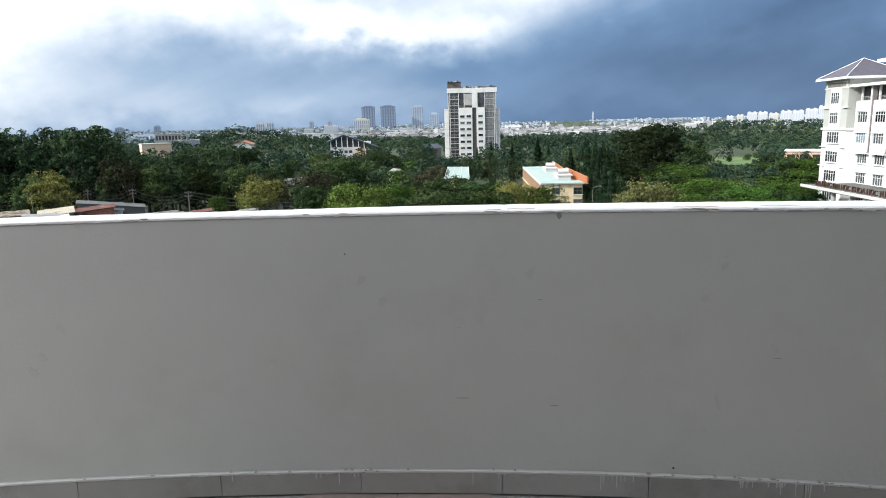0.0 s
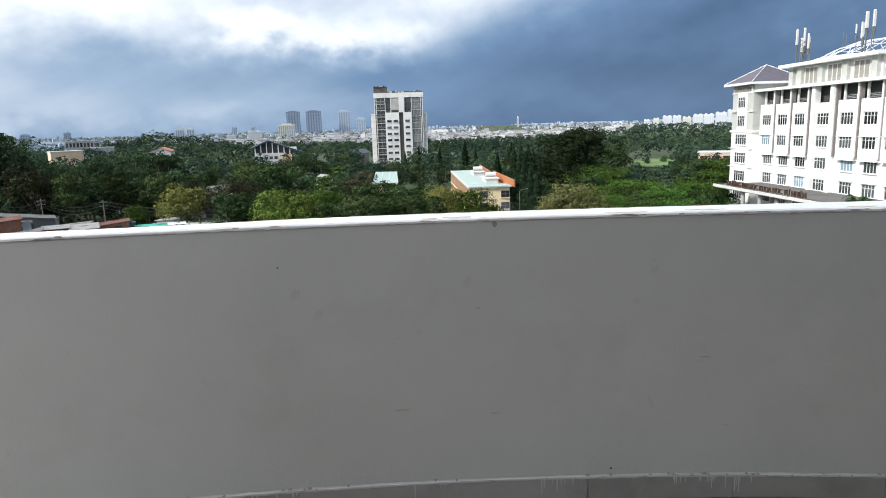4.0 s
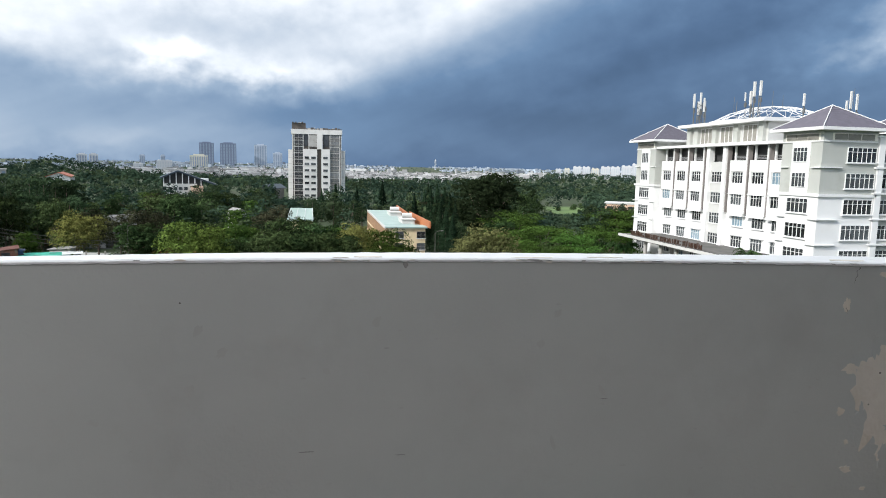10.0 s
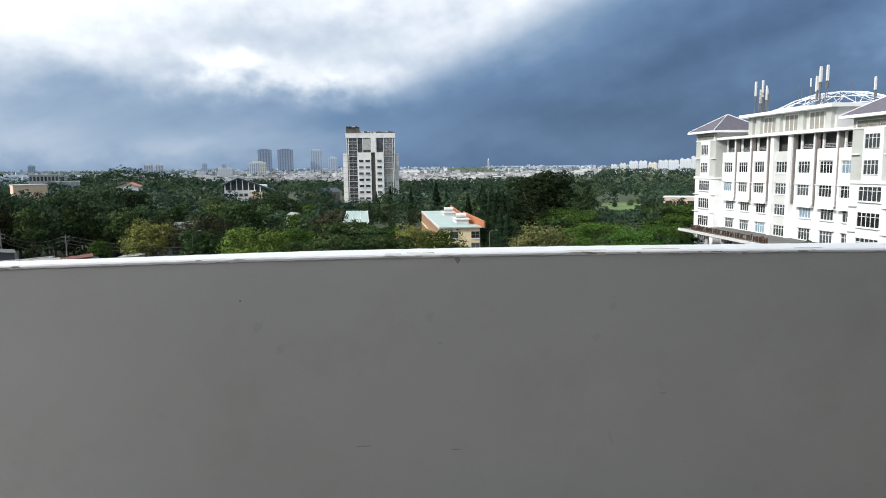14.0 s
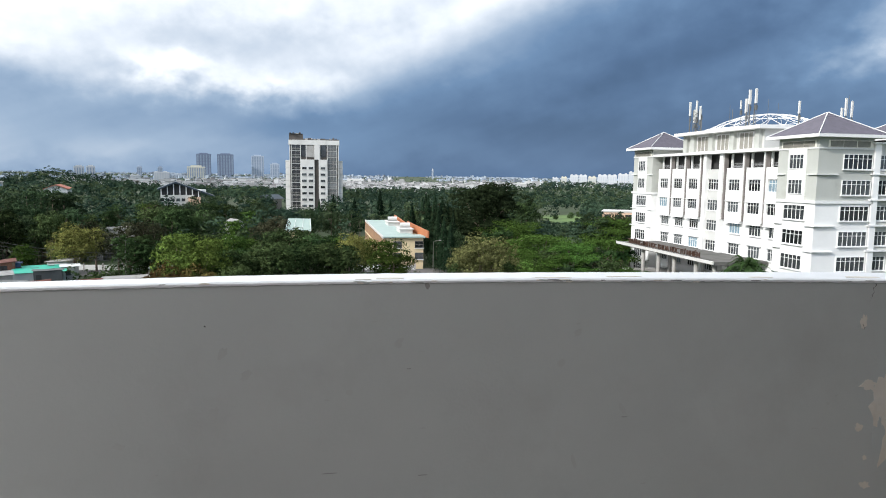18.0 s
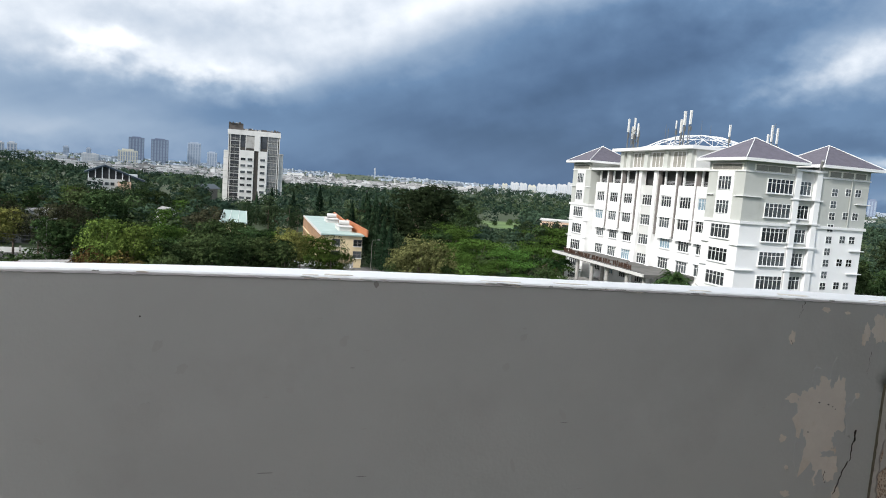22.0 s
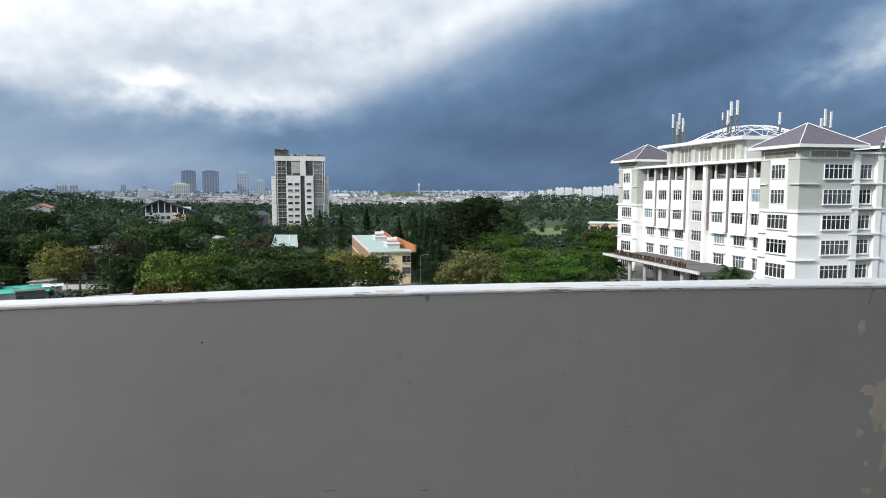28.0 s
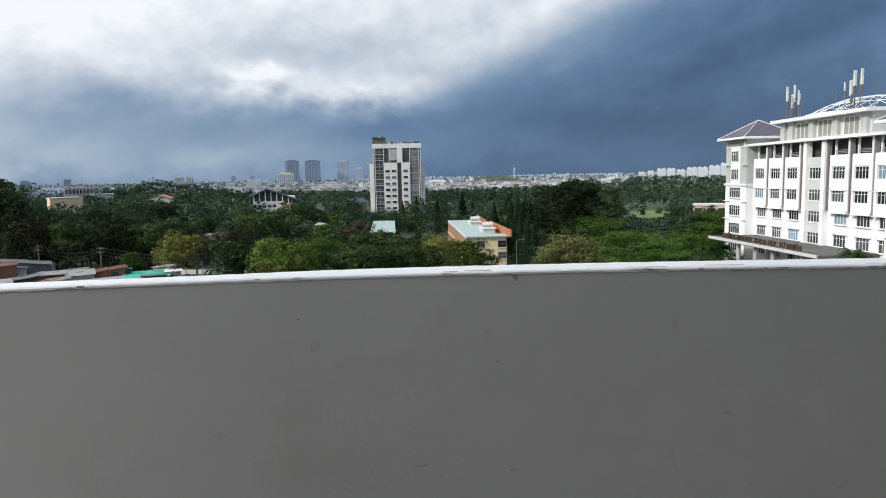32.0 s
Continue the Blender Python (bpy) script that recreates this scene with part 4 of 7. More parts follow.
def pavilion(x0, x1, y0, y1, tag):
    body = Build().box(x0, x1, y0, y1, GROUND, SPLIT)
    child("lower_wall", body.mesh("pavilion_lower", "wall_white"), uni)
    child("upper_wall", Build().box(x0, x1, y0, y1, SPLIT + 0.001, 7.7).mesh("pavilion_upper", "wall_sage"), uni, label="grey-green painted upper storeys")
    child("band", Build().box(x0 - 0.25, x1 + 0.25, y0 - 0.25, y1 + 0.25, SPLIT - 0.2, SPLIT + 0.2).mesh("band", "trim_white"), uni)
    child("frieze", Build().box(x0 - 0.12, x1 + 0.12, y0 - 0.12, y1 + 0.12, 6.15, 6.35).mesh("frieze", "trim_white"), uni)
    o = 1.35
    child("eave", Build().box(x0 - o, x1 + o, y0 - o, y1 + o, 7.68, 8.1).mesh("eave", "trim_white"), uni, label="white projecting eave")
    roof = Build().frustum(x0 - o + 0.15, x1 + o - 0.15, y0 - o + 0.15, y1 + o - 0.15, 8.1, 11.45)
    roof_ob = child("roof", roof.mesh("hip_roof", "roof_slate"), uni, label="purple-grey tiled hipped roof")
    c = Vector(((x0 + x1) / 2, (y0 + y1) / 2, 11.5))
    for px_, py_ in ((x0 - o, y0 - o), (x1 + o, y0 - o), (x1 + o, y1 + o), (x0 - o, y1 + o)):
        child("ridge", Build().rod((px_ + 0.1, py_ + 0.1 if py_ < c.y else py_ - 0.1, 8.15), c, 0.065).mesh("hip_ridge", "trim_white"), roof_ob, label="white ridge line")
    # tile courses, as low steps on the slopes
    for k in range(1, 10):
        q = k / 10
        zz = 8.1 + 3.35 * q
        hx, hy = ((x1 - x0) / 2 + o - 0.15) * (1 - q), ((y1 - y0) / 2 + o - 0.15) * (1 - q)
        child("tile_course", Build().frustum(c.x - hx - 0.03, c.x + hx + 0.03, c.y - hy - 0.03, c.y + hy + 0.03, zz - 0.03, zz + 0.03, 0.98).mesh("tile_course", "roof_slate"), roof_ob)
    return body


pavilion(X0, 76.2, Y0, 86.3, "near")
pavilion(81.3, X1, Y0, 86.3, "far")
pavilion(X0, 76.2, 123.2, Y1, "left")
pavilion(81.3, X1, 123.2, Y1, "back")

# short side: near pavilion windows, stair bay, small windows of the far pavilion
for i, z in enumerate(ROWS):
    put_window(uni, W_SIDE, pose(73.75, Y0, z - 1.95), sill=True)
    zf = z + 1.0 - 2.95 - 0.85
    if i not in (1,):
        child("ledge", Build().box(X0 - 0.3, X0 + 3.1, Y0 - 0.35, Y0 + 0.01, zf, zf + 0.12).mesh("ledge", "trim_white"), uni)
        child("ledge", Build().box(88.0, X1 + 0.35, Y0 - 0.35, Y0 + 0.01, zf, zf + 0.12).mesh("ledge", "trim_white"), uni)
        child("ledge", Build().box(X0 - 0.35, X0 + 0.01, 84.6, 86.6, zf, zf + 0.12).mesh("ledge", "trim_white"), uni)
        child("ledge", Build().box(X0 - 0.35, X0 + 0.01, 123.0, 124.6, zf, zf + 0.12).mesh("ledge", "trim_white"), uni)
        child("ledge", Build().box(X0 - 0.35, X0 + 0.01, 129.4, Y1 + 0.3, zf, zf + 0.12).mesh("ledge", "trim_white"), uni)
        child("ledge", Build().box(X0 - 0.35, X0 + 0.01, Y0 - 0.3, 80.0, zf, zf + 0.12).mesh("ledge", "trim_white"), uni)
    # front faces of the pavilions that look along -x
    upper = z > SPLIT
    for yc in (82.3, 127.2):
        if upper:
            put_window(uni, W_FRONT, front(X0 - 0.12, yc, z - 1.9), sill=False)
        else:
            put_window(uni, W_FRONT_WIDE, front(X0, yc, z - 1.95))
    if i < 5:
        for x in (86.5, 88.35):
            put_window(uni, W_SMALL, pose(x, Y0, z - 1.6), sill=False)
        for dz in (-0.75, -2.55):
            put_window(uni, W_SMALL, pose(83.9, Y0, z + dz - 1.0), sill=False)
for yc in (82.3, 127.2):
    child("window_column", Build().box(X0 - 0.12, X0 + 0.01, yc - 1.75, yc + 1.75, SPLIT + 0.2, 6.15).mesh("window_column", "wall_white"), uni)
for xa in (69.6, 71.7, 73.9):
    child("vent_panel", VENT_ME, uni, pose(xa + 0.6, Y0, 6.45))
for xa in (83.6, 86.0, 88.4):
    child("vent_panel", VENT_ME, uni, pose(xa, Y0, 6.45))
for ya in (80.2, 82.3, 84.4, 125.1, 127.2, 129.3):
    child("vent_panel", VENT_ME, uni, front(X0, ya, 6.45))
child("vent_frame", Build().box(68.9, 76.1, Y0 - 0.05, Y0 + 0.01, 6.38, 7.35).mesh("vent_frame", "cream_pale"), uni)
child("vent_frame", Build().box(82.3, 89.7, Y0 - 0.05, Y0 + 0.01, 6.38, 7.35).mesh("vent_frame", "cream_pale"), uni)
for ya in (82.3, 127.2):
    child("vent_frame", Build().box(X0 - 0.05, X0 + 0.01, ya - 3.4, ya + 3.4, 6.38, 7.35).mesh("vent_frame", "cream_pale"), uni)
# drainpipe on the far pavilion
child("drainpipe", Build().rod((86.9, Y0 - 0.15, 6.3), (86.9, Y0 - 0.15, SPLIT), 0.08).mesh("drainpipe", "wall_sage"), uni)
# stair bay
child("stair_wall", Build().box(76.2, 81.3, Y0 + 0.4, 86.0, GROUND, 7.2).mesh("stair_wall", "wall_grey"), uni)
for xa in (76.3, 80.15):
    child("pilaster", Build().box(xa, xa + 0.95, Y0 - 0.25, Y0 + 0.5, GROUND, 6.9).mesh("pilaster", "wall_white"), uni)
child("stair_roof", Build().box(75.9, 81.6, Y0 - 0.5, 86.0, 6.9, 7.2).mesh("stair_roof", "trim_white"), uni)
for i, z in enumerate(ROWS):
    put_window(uni, W_STAIR, pose(78.7, Y0 + 0.4, z - 1.9))
    child("stair_ledge", Build().box(75.9, 81.6, Y0 - 0.4, Y0 + 0.42, z - 2.75, z - 2.55).mesh("stair_ledge", "trim_white"), uni)
    child("spandrel", Build().box(77.4, 80.0, Y0 + 0.2, Y0 + 0.39, z - 3.5, z - 2.3).mesh("spandrel", "wall_sage"), uni)
child("pipe", Build().rod((80.2, Y0 - 0.5, 7.4), (79.6, Y0 - 1.3, 8.6), 0.22).mesh("roof_pipe", "zinc"), uni)

# long recessed front
RX = 69.2
child("recess_wall", Build().box(RX, X1 - 2, 86.3, 123.2, GROUND, 3.2).mesh("recess_wall", "wall_white"), uni)
# back of the loggia in near-black: its shade is painted in
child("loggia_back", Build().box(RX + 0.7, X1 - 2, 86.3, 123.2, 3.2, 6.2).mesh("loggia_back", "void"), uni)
child("cornice", Build().box(RX - 1.6, RX + 3, 86.0, 123.5, 6.2, 6.65).mesh("cornice", "trim_white"), uni, label="white concrete cornice slab")
child("main_roof", Build().box(RX + 3, X1 - 2, 86.3, 123.2, 6.0, 6.6).mesh("main_roof", "concrete"), uni)
BAYS = [120.2, 115.1, 110.0, 97.9, 92.75, 88.0]
for bi, yc in enumerate(BAYS):
    for i, z in enumerate(ROWS):
        w = 2.75
        if i == 0:
            child("parapet_panel", Build().box(RX - 0.75, RX + 0.3, yc - 2.05, yc + 2.05, 1.95, 3.75).mesh("parapet_panel", "wall_white"), uni)
            child("loggia_pier", Build().box(RX, RX + 0.25, yc - 2.05, yc - 1.7, 3.2, 6.2).mesh("loggia_pier", "wall_white"), uni)
            child("loggia_pier", Build().box(RX, RX + 0.25, yc + 1.7, yc + 2.05, 3.2, 6.2).mesh("loggia_pier", "wall_white"), uni)
            for k in range(3):
                child("loggia_rail", Build().rod((RX - 0.2, yc - 1.7, 4.0 + 0.22 * k), (RX - 0.2, yc + 1.7, 4.0 + 0.22 * k), 0.03).mesh("loggia_rail", "steel"), uni)
            continue
        if i < 3:
            # projecting boxed bay with a window in it
            child("bay_panel", Build().box(RX - 0.75, RX + 0.01, yc - 2.05, yc + 2.05, z - 3.55, z - 1.83).mesh("bay_panel", "wall_white"), uni)
            child("bay_lip", Build().box(RX - 0.9, RX + 0.01, yc - 2.1, yc + 2.1, z - 3.68, z - 3.55).mesh("bay_lip", "trim_white"), uni)
            child("bay_side", Build().box(RX - 0.75, RX + 0.01, yc - 2.05, yc - 1.55, z - 1.83, z + 0.12).mesh("bay_side", "wall_white"), uni)
            child("bay_side", Build().box(RX - 0.75, RX + 0.01, yc + 1.55, yc + 2.05, z - 1.83, z + 0.12).mesh("bay_side", "wall_white"), uni)
            put_window(uni, W_BLUE if (bi * 3 + i) % 7 == 2 else W_REC, front(RX - 0.55, yc, z - 1.8), sill=False)
        else:
            put_window(uni, W_BLUE if (bi + i) % 5 == 1 else W_REC, front(RX, yc, z - 1.8))
            child("window_hood", Build().box(RX - 0.45, RX + 0.01, yc - 1.75, yc + 1.75, z + 0.1, z + 0.24).mesh("window_hood", "trim_white"), uni)
for ya in (117.65, 112.55, 107.55, 100.75, 95.35, 90.3):
    child("fin", Build().box(RX - 0.7, RX + 0.01, ya - 0.12, ya + 0.12, -5.0, 6.2).mesh("fin", "brown"), uni, label="brown vertical fin")
    child("fin_edge", Build().box(RX - 0.8, RX - 0.2, ya + 0.13, ya + 0.42, -5.0, 6.2).mesh("fin_edge", "wall_white"), uni)
for ya in (106.1, 101.35):
    child("centre_pier", Build().box(RX - 1.0, RX + 0.02, ya - 0.45, ya + 0.45, GROUND, 6.2).mesh("centre_pier", "wall_white"), uni)
for i, z in enumerate(ROWS):
    child("centre_panel", Build().box(RX - 0.5, RX + 0.01, 101.8, 105.65, z - 3.6, z - 1.85).mesh("centre_panel", "wall_grey"), uni)
    if i:
        put_window(uni, W_REC_WIDE, front(RX - 0.3, 103.72, z - 1.8))

# penthouse with roof slab, lattice dome and antennas
child("penthouse_wall", Build().box(RX + 0.8, 88.5, 93.0, 115.0, 6.65, 9.9).mesh("penthouse_wall", "wall_grey"), uni)
child("penthouse_slab", Build().box(RX - 0.9, 90.0, 92.0, 117.0, 9.9, 10.45).mesh("penthouse_slab", "trim_white"), uni, label="white penthouse roof slab")
W_PENT = window_meshes(3.4, 2.6, 3, 1, bar=0.12, frame="trim_white", glass="louvre")
for yc in (109.7, 103.7, 97.4):
    put_window(uni, W_PENT, front(RX + 0.8, yc, 6.9), sill=False)
for yc in (114.8, 112.4, 106.7, 100.6, 94.1):
    child("penthouse_pier", Build().box(RX + 0.2, RX + 0.8, yc - 0.6, yc + 0.6, 6.65, 9.9).mesh("penthouse_pier", "wall_sage"), uni)
for k in range(8):
    child("louvre_slat", Build().box(74 + 0.02, 84, 92.85, 93.0, 7.0 + 0.34 * k, 7.2 + 0.34 * k).mesh("louvre_slat", "louvre"), uni)
dome = child("dome", Build().rod((79, 104.5, 10.45), (79, 104.5, 10.7), 10.3, 32).mesh("dome_ring", "trim_white"), uni, label="white steel lattice dome")
RD, HD = 10.0, 2.9
SPH = (RD * RD + HD * HD) / (2 * HD)


def on_dome(q, a):
    r = RD * q
    return Vector((79 + r * math.cos(a), 104.5 + r * math.sin(a), 10.6 + HD - SPH + math.sqrt(SPH * SPH - r * r)))


NR = 16
for k in range(NR):
    a = 2 * math.pi * k / NR
    for q0, q1, off0, off1 in ((1.0, 0.72, 0, 0.5), (1.0, 0.72, 0, -0.5), (0.72, 0.42, 0.5, 1.0), (0.72, 0.42, 0.5, 0.0), (0.42, 0.0, 0, 0)):
        s = 2 * math.pi / NR
        child("strut", Build().rod(on_dome(q0, a + off0 * s), on_dome(q1, a + off1 * s), 0.05, 5).mesh("dome_strut", "trim_white"), dome)
    for q, off in ((0.72, 0.5), (0.42, 0.0)):
        child("strut", Build().rod(on_dome(q, a + off * s), on_dome(q, a + (off + 1) * s), 0.05, 5).mesh("dome_strut", "trim_white"), dome)


def antenna_mast(x, y, z, label, panels, poles, lattice=False):
    mast = thing("antenna_mast", label, "antenna", "antennas on the white building's roof", at=(x, y, z))
    for dx, dy, h, r in poles:
        child("pole", Build().rod((dx, dy, 0), (dx, dy, h), r).mesh("antenna_pole", "zinc_dark"), mast)
    for dx, dy, z0, z1, w in panels:
        w *= 0.78
        pm = child("panel", Build().soft_box(dx - w, dx + w, dy - w * 0.6, dy + w * 0.6, z0, z1, 0.05).mesh("antenna_panel", "antenna"), mast)
        child("bracket", Build().rod((dx, dy, (z0 + z1) / 2), (dx + 0.3, dy + 0.1, (z0 + z1) / 2 - 0.5), 0.05).mesh("bracket", "zinc_dark"), pm)
        child("radio_unit", Build().soft_box(dx - 0.05, dx + 0.25, dy - 0.18, dy + 0.18, z0 - 1.05, z0 - 0.3, 0.03).mesh("radio_unit", "zinc_dark"), mast, label="dark grey radio unit")
        child("pole", Build().rod((dx + 0.12, dy, 0), (dx + 0.12, dy, z1 - 0.2), 0.055).mesh("antenna_pole", "zinc_dark"), mast)
    if lattice:
        for k in range(5):
            for s in (-1, 1):
                child("brace", Build().rod((-0.6 * s, 0.3 * s, 0.8 * k), (0.6 * s, -0.3 * s, 0.8 * k + 0.8), 0.04, 4).mesh("brace", "zinc_dark"), mast)
        for dx, dy in ((-0.6, 0.3), (0.6, -0.3), (0.6, 0.5)):
            child("post", Build().rod((dx, dy, 0), (dx, dy, 4.2), 0.06).mesh("lattice_post", "zinc_dark"), mast)
    return mast


antenna_mast(70.6, 113.2, 10.45, "lattice antenna mast with pale panel antennas on the roof", [(0, 2.4, 3.4, 6.0, 0.26), (0, 0.2, 3.0, 6.0, 0.24), (0, 0.8, 2.0, 4.4, 0.3), (0, -1.0, 2.4, 4.9, 0.22), (0.3, -0.8, 3.4, 4.4, 0.2)], [(0, 2.4, 3.6, 0.08), (0, 0.2, 3.2, 0.08), (0, -1.6, 3.2, 0.06)], True)
antenna_mast(72.0, 100.3, 10.45, "steel antenna mast with upright pale panels beside the dome", [(0, 2.0, 3.5, 4.9, 0.17), (0, 0.5, 2.6, 5.0, 0.3), (0, -0.3, 4.0, 6.4, 0.3), (0, -1.9, 4.0, 6.4, 0.28)], [(0, 0.4, 2.8, 0.16), (0, -0.3, 4.2, 0.09), (0, -1.6, 4.2, 0.09), (0, 4.2, 3.6, 0.05), (0, 5.0, 4.4, 0.03)])
antenna_mast(82.1, 90.2, 8.6, "steel antenna mast with pale panels behind a hipped roof", [(-0.9, 0, 2.4, 4.6, 0.24), (-0.2, 0, 3.4, 6.1, 0.26), (0.9, 0, 3.2, 5.7, 0.24)], [(-0.9, 0, 2.6, 0.08), (-0.2, 0, 3.6, 0.08), (0.9, 0, 3.4, 0.08), (0.3, 0, 6.6, 0.03)])
antenna_mast(77.5, 95.0, 10.45, "single pale panel antenna on a thin pole", [(0, 0, 2.2, 4.2, 0.24)], [(0, 0, 2.4, 0.08), (-3.4, 0.6, 3.8, 0.03), (-4.2, 2.0, 4.6, 0.03)])

# entrance canopy with the sign
canopy = thing("entrance_canopy", "concrete entrance canopy on grey columns with dark red sign letters", "canopy")
child("deck", Build().box(59.6, 69.0, 89.0, 121.4, -11.3, -10.75).mesh("deck", "deck_grey"), canopy)
child("fascia", Build().box(59.4, 59.65, 88.9, 121.5, -11.15, -10.68).mesh("fascia", "slab"), canopy)
for yc in (113.2, 107.6, 102.3, 95.7, 90.7):
    child("column", Build().rod((61.0, yc, GROUND), (61.0, yc, -11.3), 0.36, 12).mesh("column", "concrete"), canopy)
for yc in (113.2, 102.3, 90.7):
    child("column", Build().rod((66.5, yc, GROUND), (66.5, yc, -11.3), 0.34, 12).mesh("column", "concrete"), canopy)
child("lower_slab", Build().box(60.6, 69.0, 92.0, 121.0, -16.4, -16.1).mesh("lower_slab", "concrete"), canopy)
sign_curve = bpy.data.curves.new("sign_text", "FONT")
sign_curve.body, sign_curve.size, sign_curve.extrude, sign_curve.align_x = "TRƯỜNG ĐẠI HỌC KHOA HỌC TỰ NHIÊN", 1.22, 0.10, "CENTER"
sign_tmp = new("sign_tmp", sign_curve)
sign_me = bpy.data.meshes.new_from_object(sign_tmp.evaluated_get(bpy.context.evaluated_depsgraph_get()))
bpy.data.objects.remove(sign_tmp)
sign_me.materials.clear()
sign_me.materials.append(MAT["sign_red"])
w_sign = max(v.co.x for v in sign_me.vertices) - min(v.co.x for v in sign_me.vertices)
# each letter, with its accents, is a piece of its own
owner = list(range(len(sign_me.vertices)))


def root(i):
    while owner[i] != i:
        owner[i] = owner[owner[i]]
        i = owner[i]
    return i


for e in sign_me.edges:
    owner[root(e.vertices[0])] = root(e.vertices[1])
spans = {}
for v in sign_me.vertices:
    k = root(v.index)
    lo, hi = spans.get(k, (1e9, -1e9))
    spans[k] = (min(lo, v.co.x), max(hi, v.co.x))
letters = []
for k, (lo, hi) in sorted(spans.items(), key=lambda q: q[1][0] - q[1][1]):
    for row in letters:
        if min(hi, row[1]) - max(lo, row[0]) > 0.45 * (hi - lo):
            row[2].add(k)
            break
    else:
        letters.append([lo, hi, {k}])
to_sign = Matrix.Translation((59.55, 104.6, -10.5)) @ Matrix.Rotation(radians(-90), 4, "Z") @ Matrix.Rotation(radians(90), 4, "X") @ Matrix.Diagonal((24.0 / w_sign, 1, 1, 1))
for lo, hi, keys in sorted(letters, key=lambda q: q[0]):
    vid = {v.index: n for n, v in enumerate(v for v in sign_me.vertices if root(v.index) in keys)}
    pos = [None] * len(vid)
    for i, n in vid.items():
        pos[n] = sign_me.vertices[i].co.copy()
    polys = [[vid[i] for i in p.vertices] for p in sign_me.polygons if p.vertices[0] in vid]
    child("letter", mesh_of("letter", pos, polys, "sign_red"), canopy, to_sign, label="dark red raised sign letter")


# ---- concrete tower block ----
tower = thing("tower_block", "weathered pale concrete tower block with dark glazed bays, missing some cladding", "building", at=(0, 375, 0))
# near-black core keeps the gaps between the pale panels dark
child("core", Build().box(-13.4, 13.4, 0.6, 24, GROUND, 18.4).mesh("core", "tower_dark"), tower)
child("parapet_band", Build().box(-13.9, 13.9, -0.4, 24, 18.4, 21.0).mesh("parapet_band", "tower_wall"), tower)
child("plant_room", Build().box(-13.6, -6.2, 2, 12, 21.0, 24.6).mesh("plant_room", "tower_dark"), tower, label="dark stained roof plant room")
child("roof_edge", Build().box(-6.2, 13.6, 1, 20, 21.0, 21.6).mesh("roof_edge", "tower_dark"), tower)
rtw = random.Random(4)
for k in range(16):
    xa = -13.4 + 1.68 * k
    zt = 24.6 if xa < -7 else 21.6
    child("roof_debris", Build().box(xa, xa + rtw.uniform(0.6, 1.7), 0.4 + rtw.uniform(0, 1.5), 3.5, 21.0 if xa > -7 else zt - 0.1, zt + rtw.uniform(0.1, 0.75)).mesh("roof_debris", rtw.choice(["tower_dark", "tower_dark", "concrete"])), tower)
for x0, x1 in ((-15.7, -12.6), (12.6, 15.7)):
    child("side_wing", Build().box(x0, x1, 1.6, 22, GROUND, 9.8).mesh("side_wing", "tower_wall"), tower)
for x0, x1, z1 in ((-7.4, 0.1, 10.3), (2.4, 7.1, 10.3)):
    child("front_panel", Build().box(x0, x1, -0.6, 0.62, GROUND, z1).mesh("front_panel", "tower_wall"), tower)
child("upper_panel", Build().box(0.0, 3.0, -0.5, 0.62, 10.3, 18.4).mesh("upper_panel", "tower_wall"), tower)
child("brown_panel", Build().box(-4.2, -0.1, -0.1, 0.62, 11.6, 18.0).mesh("brown_panel", "concrete"), tower, label="brown patch of bare wall")
for x in (-13.3, -12.4, -7.5, -4.4, 3.2, 7.2, 12.4, 13.3):
    child("mullion", Build().box(x - 0.18, x + 0.18, -0.1, 0.62, GROUND if abs(x) > 7 else 10.3, 18.4).mesh("mullion", "tower_wall"), tower)
FLOOR_H = 3.5
glass_l = Build().box(-2.45, 2.45, 0.2, 0.6, 0.35, 3.3).mesh("tower_glass", "tower_glass")
glass_r = Build().box(-2.45, 2.45, 0.2, 0.6, 0.35, 3.3).mesh("tower_glass", "tower_glass_pale")
bay_mullion = Build().box(-0.05, 0.05, 0.05, 0.2, 0.35, 3.5).mesh("bay_mullion", "concrete")
bay_rail = Build().box(-2.6, 2.6, 0.0, 0.2, 1.55, 1.66).mesh("bay_rail", "concrete")
slab_l = Build().box(-2.9, 2.9, -0.1, 0.62, 0, 0.30).mesh("tower_slab", "slab")
rail_l = Build()
for k in range(8):
    rail_l.box(-2.5 + 0.7 * k, -2.45 + 0.7 * k, -0.3, -0.2, 0.38, 1.3)
rail_l.box(-2.5, 2.5, -0.32, -0.2, 1.25, 1.35)
rail_me = rail_l.mesh("tower_rail", "louvre")
tw_win = (Build().box(-1.25, 1.25, -0.1, 0.0, 0, 1.25).mesh("tower_window", "glass_dark"), Build().box(-1.4, 1.4, -0.3, 0.0, -0.25, -0.02).mesh("tower_sill", "slab"))
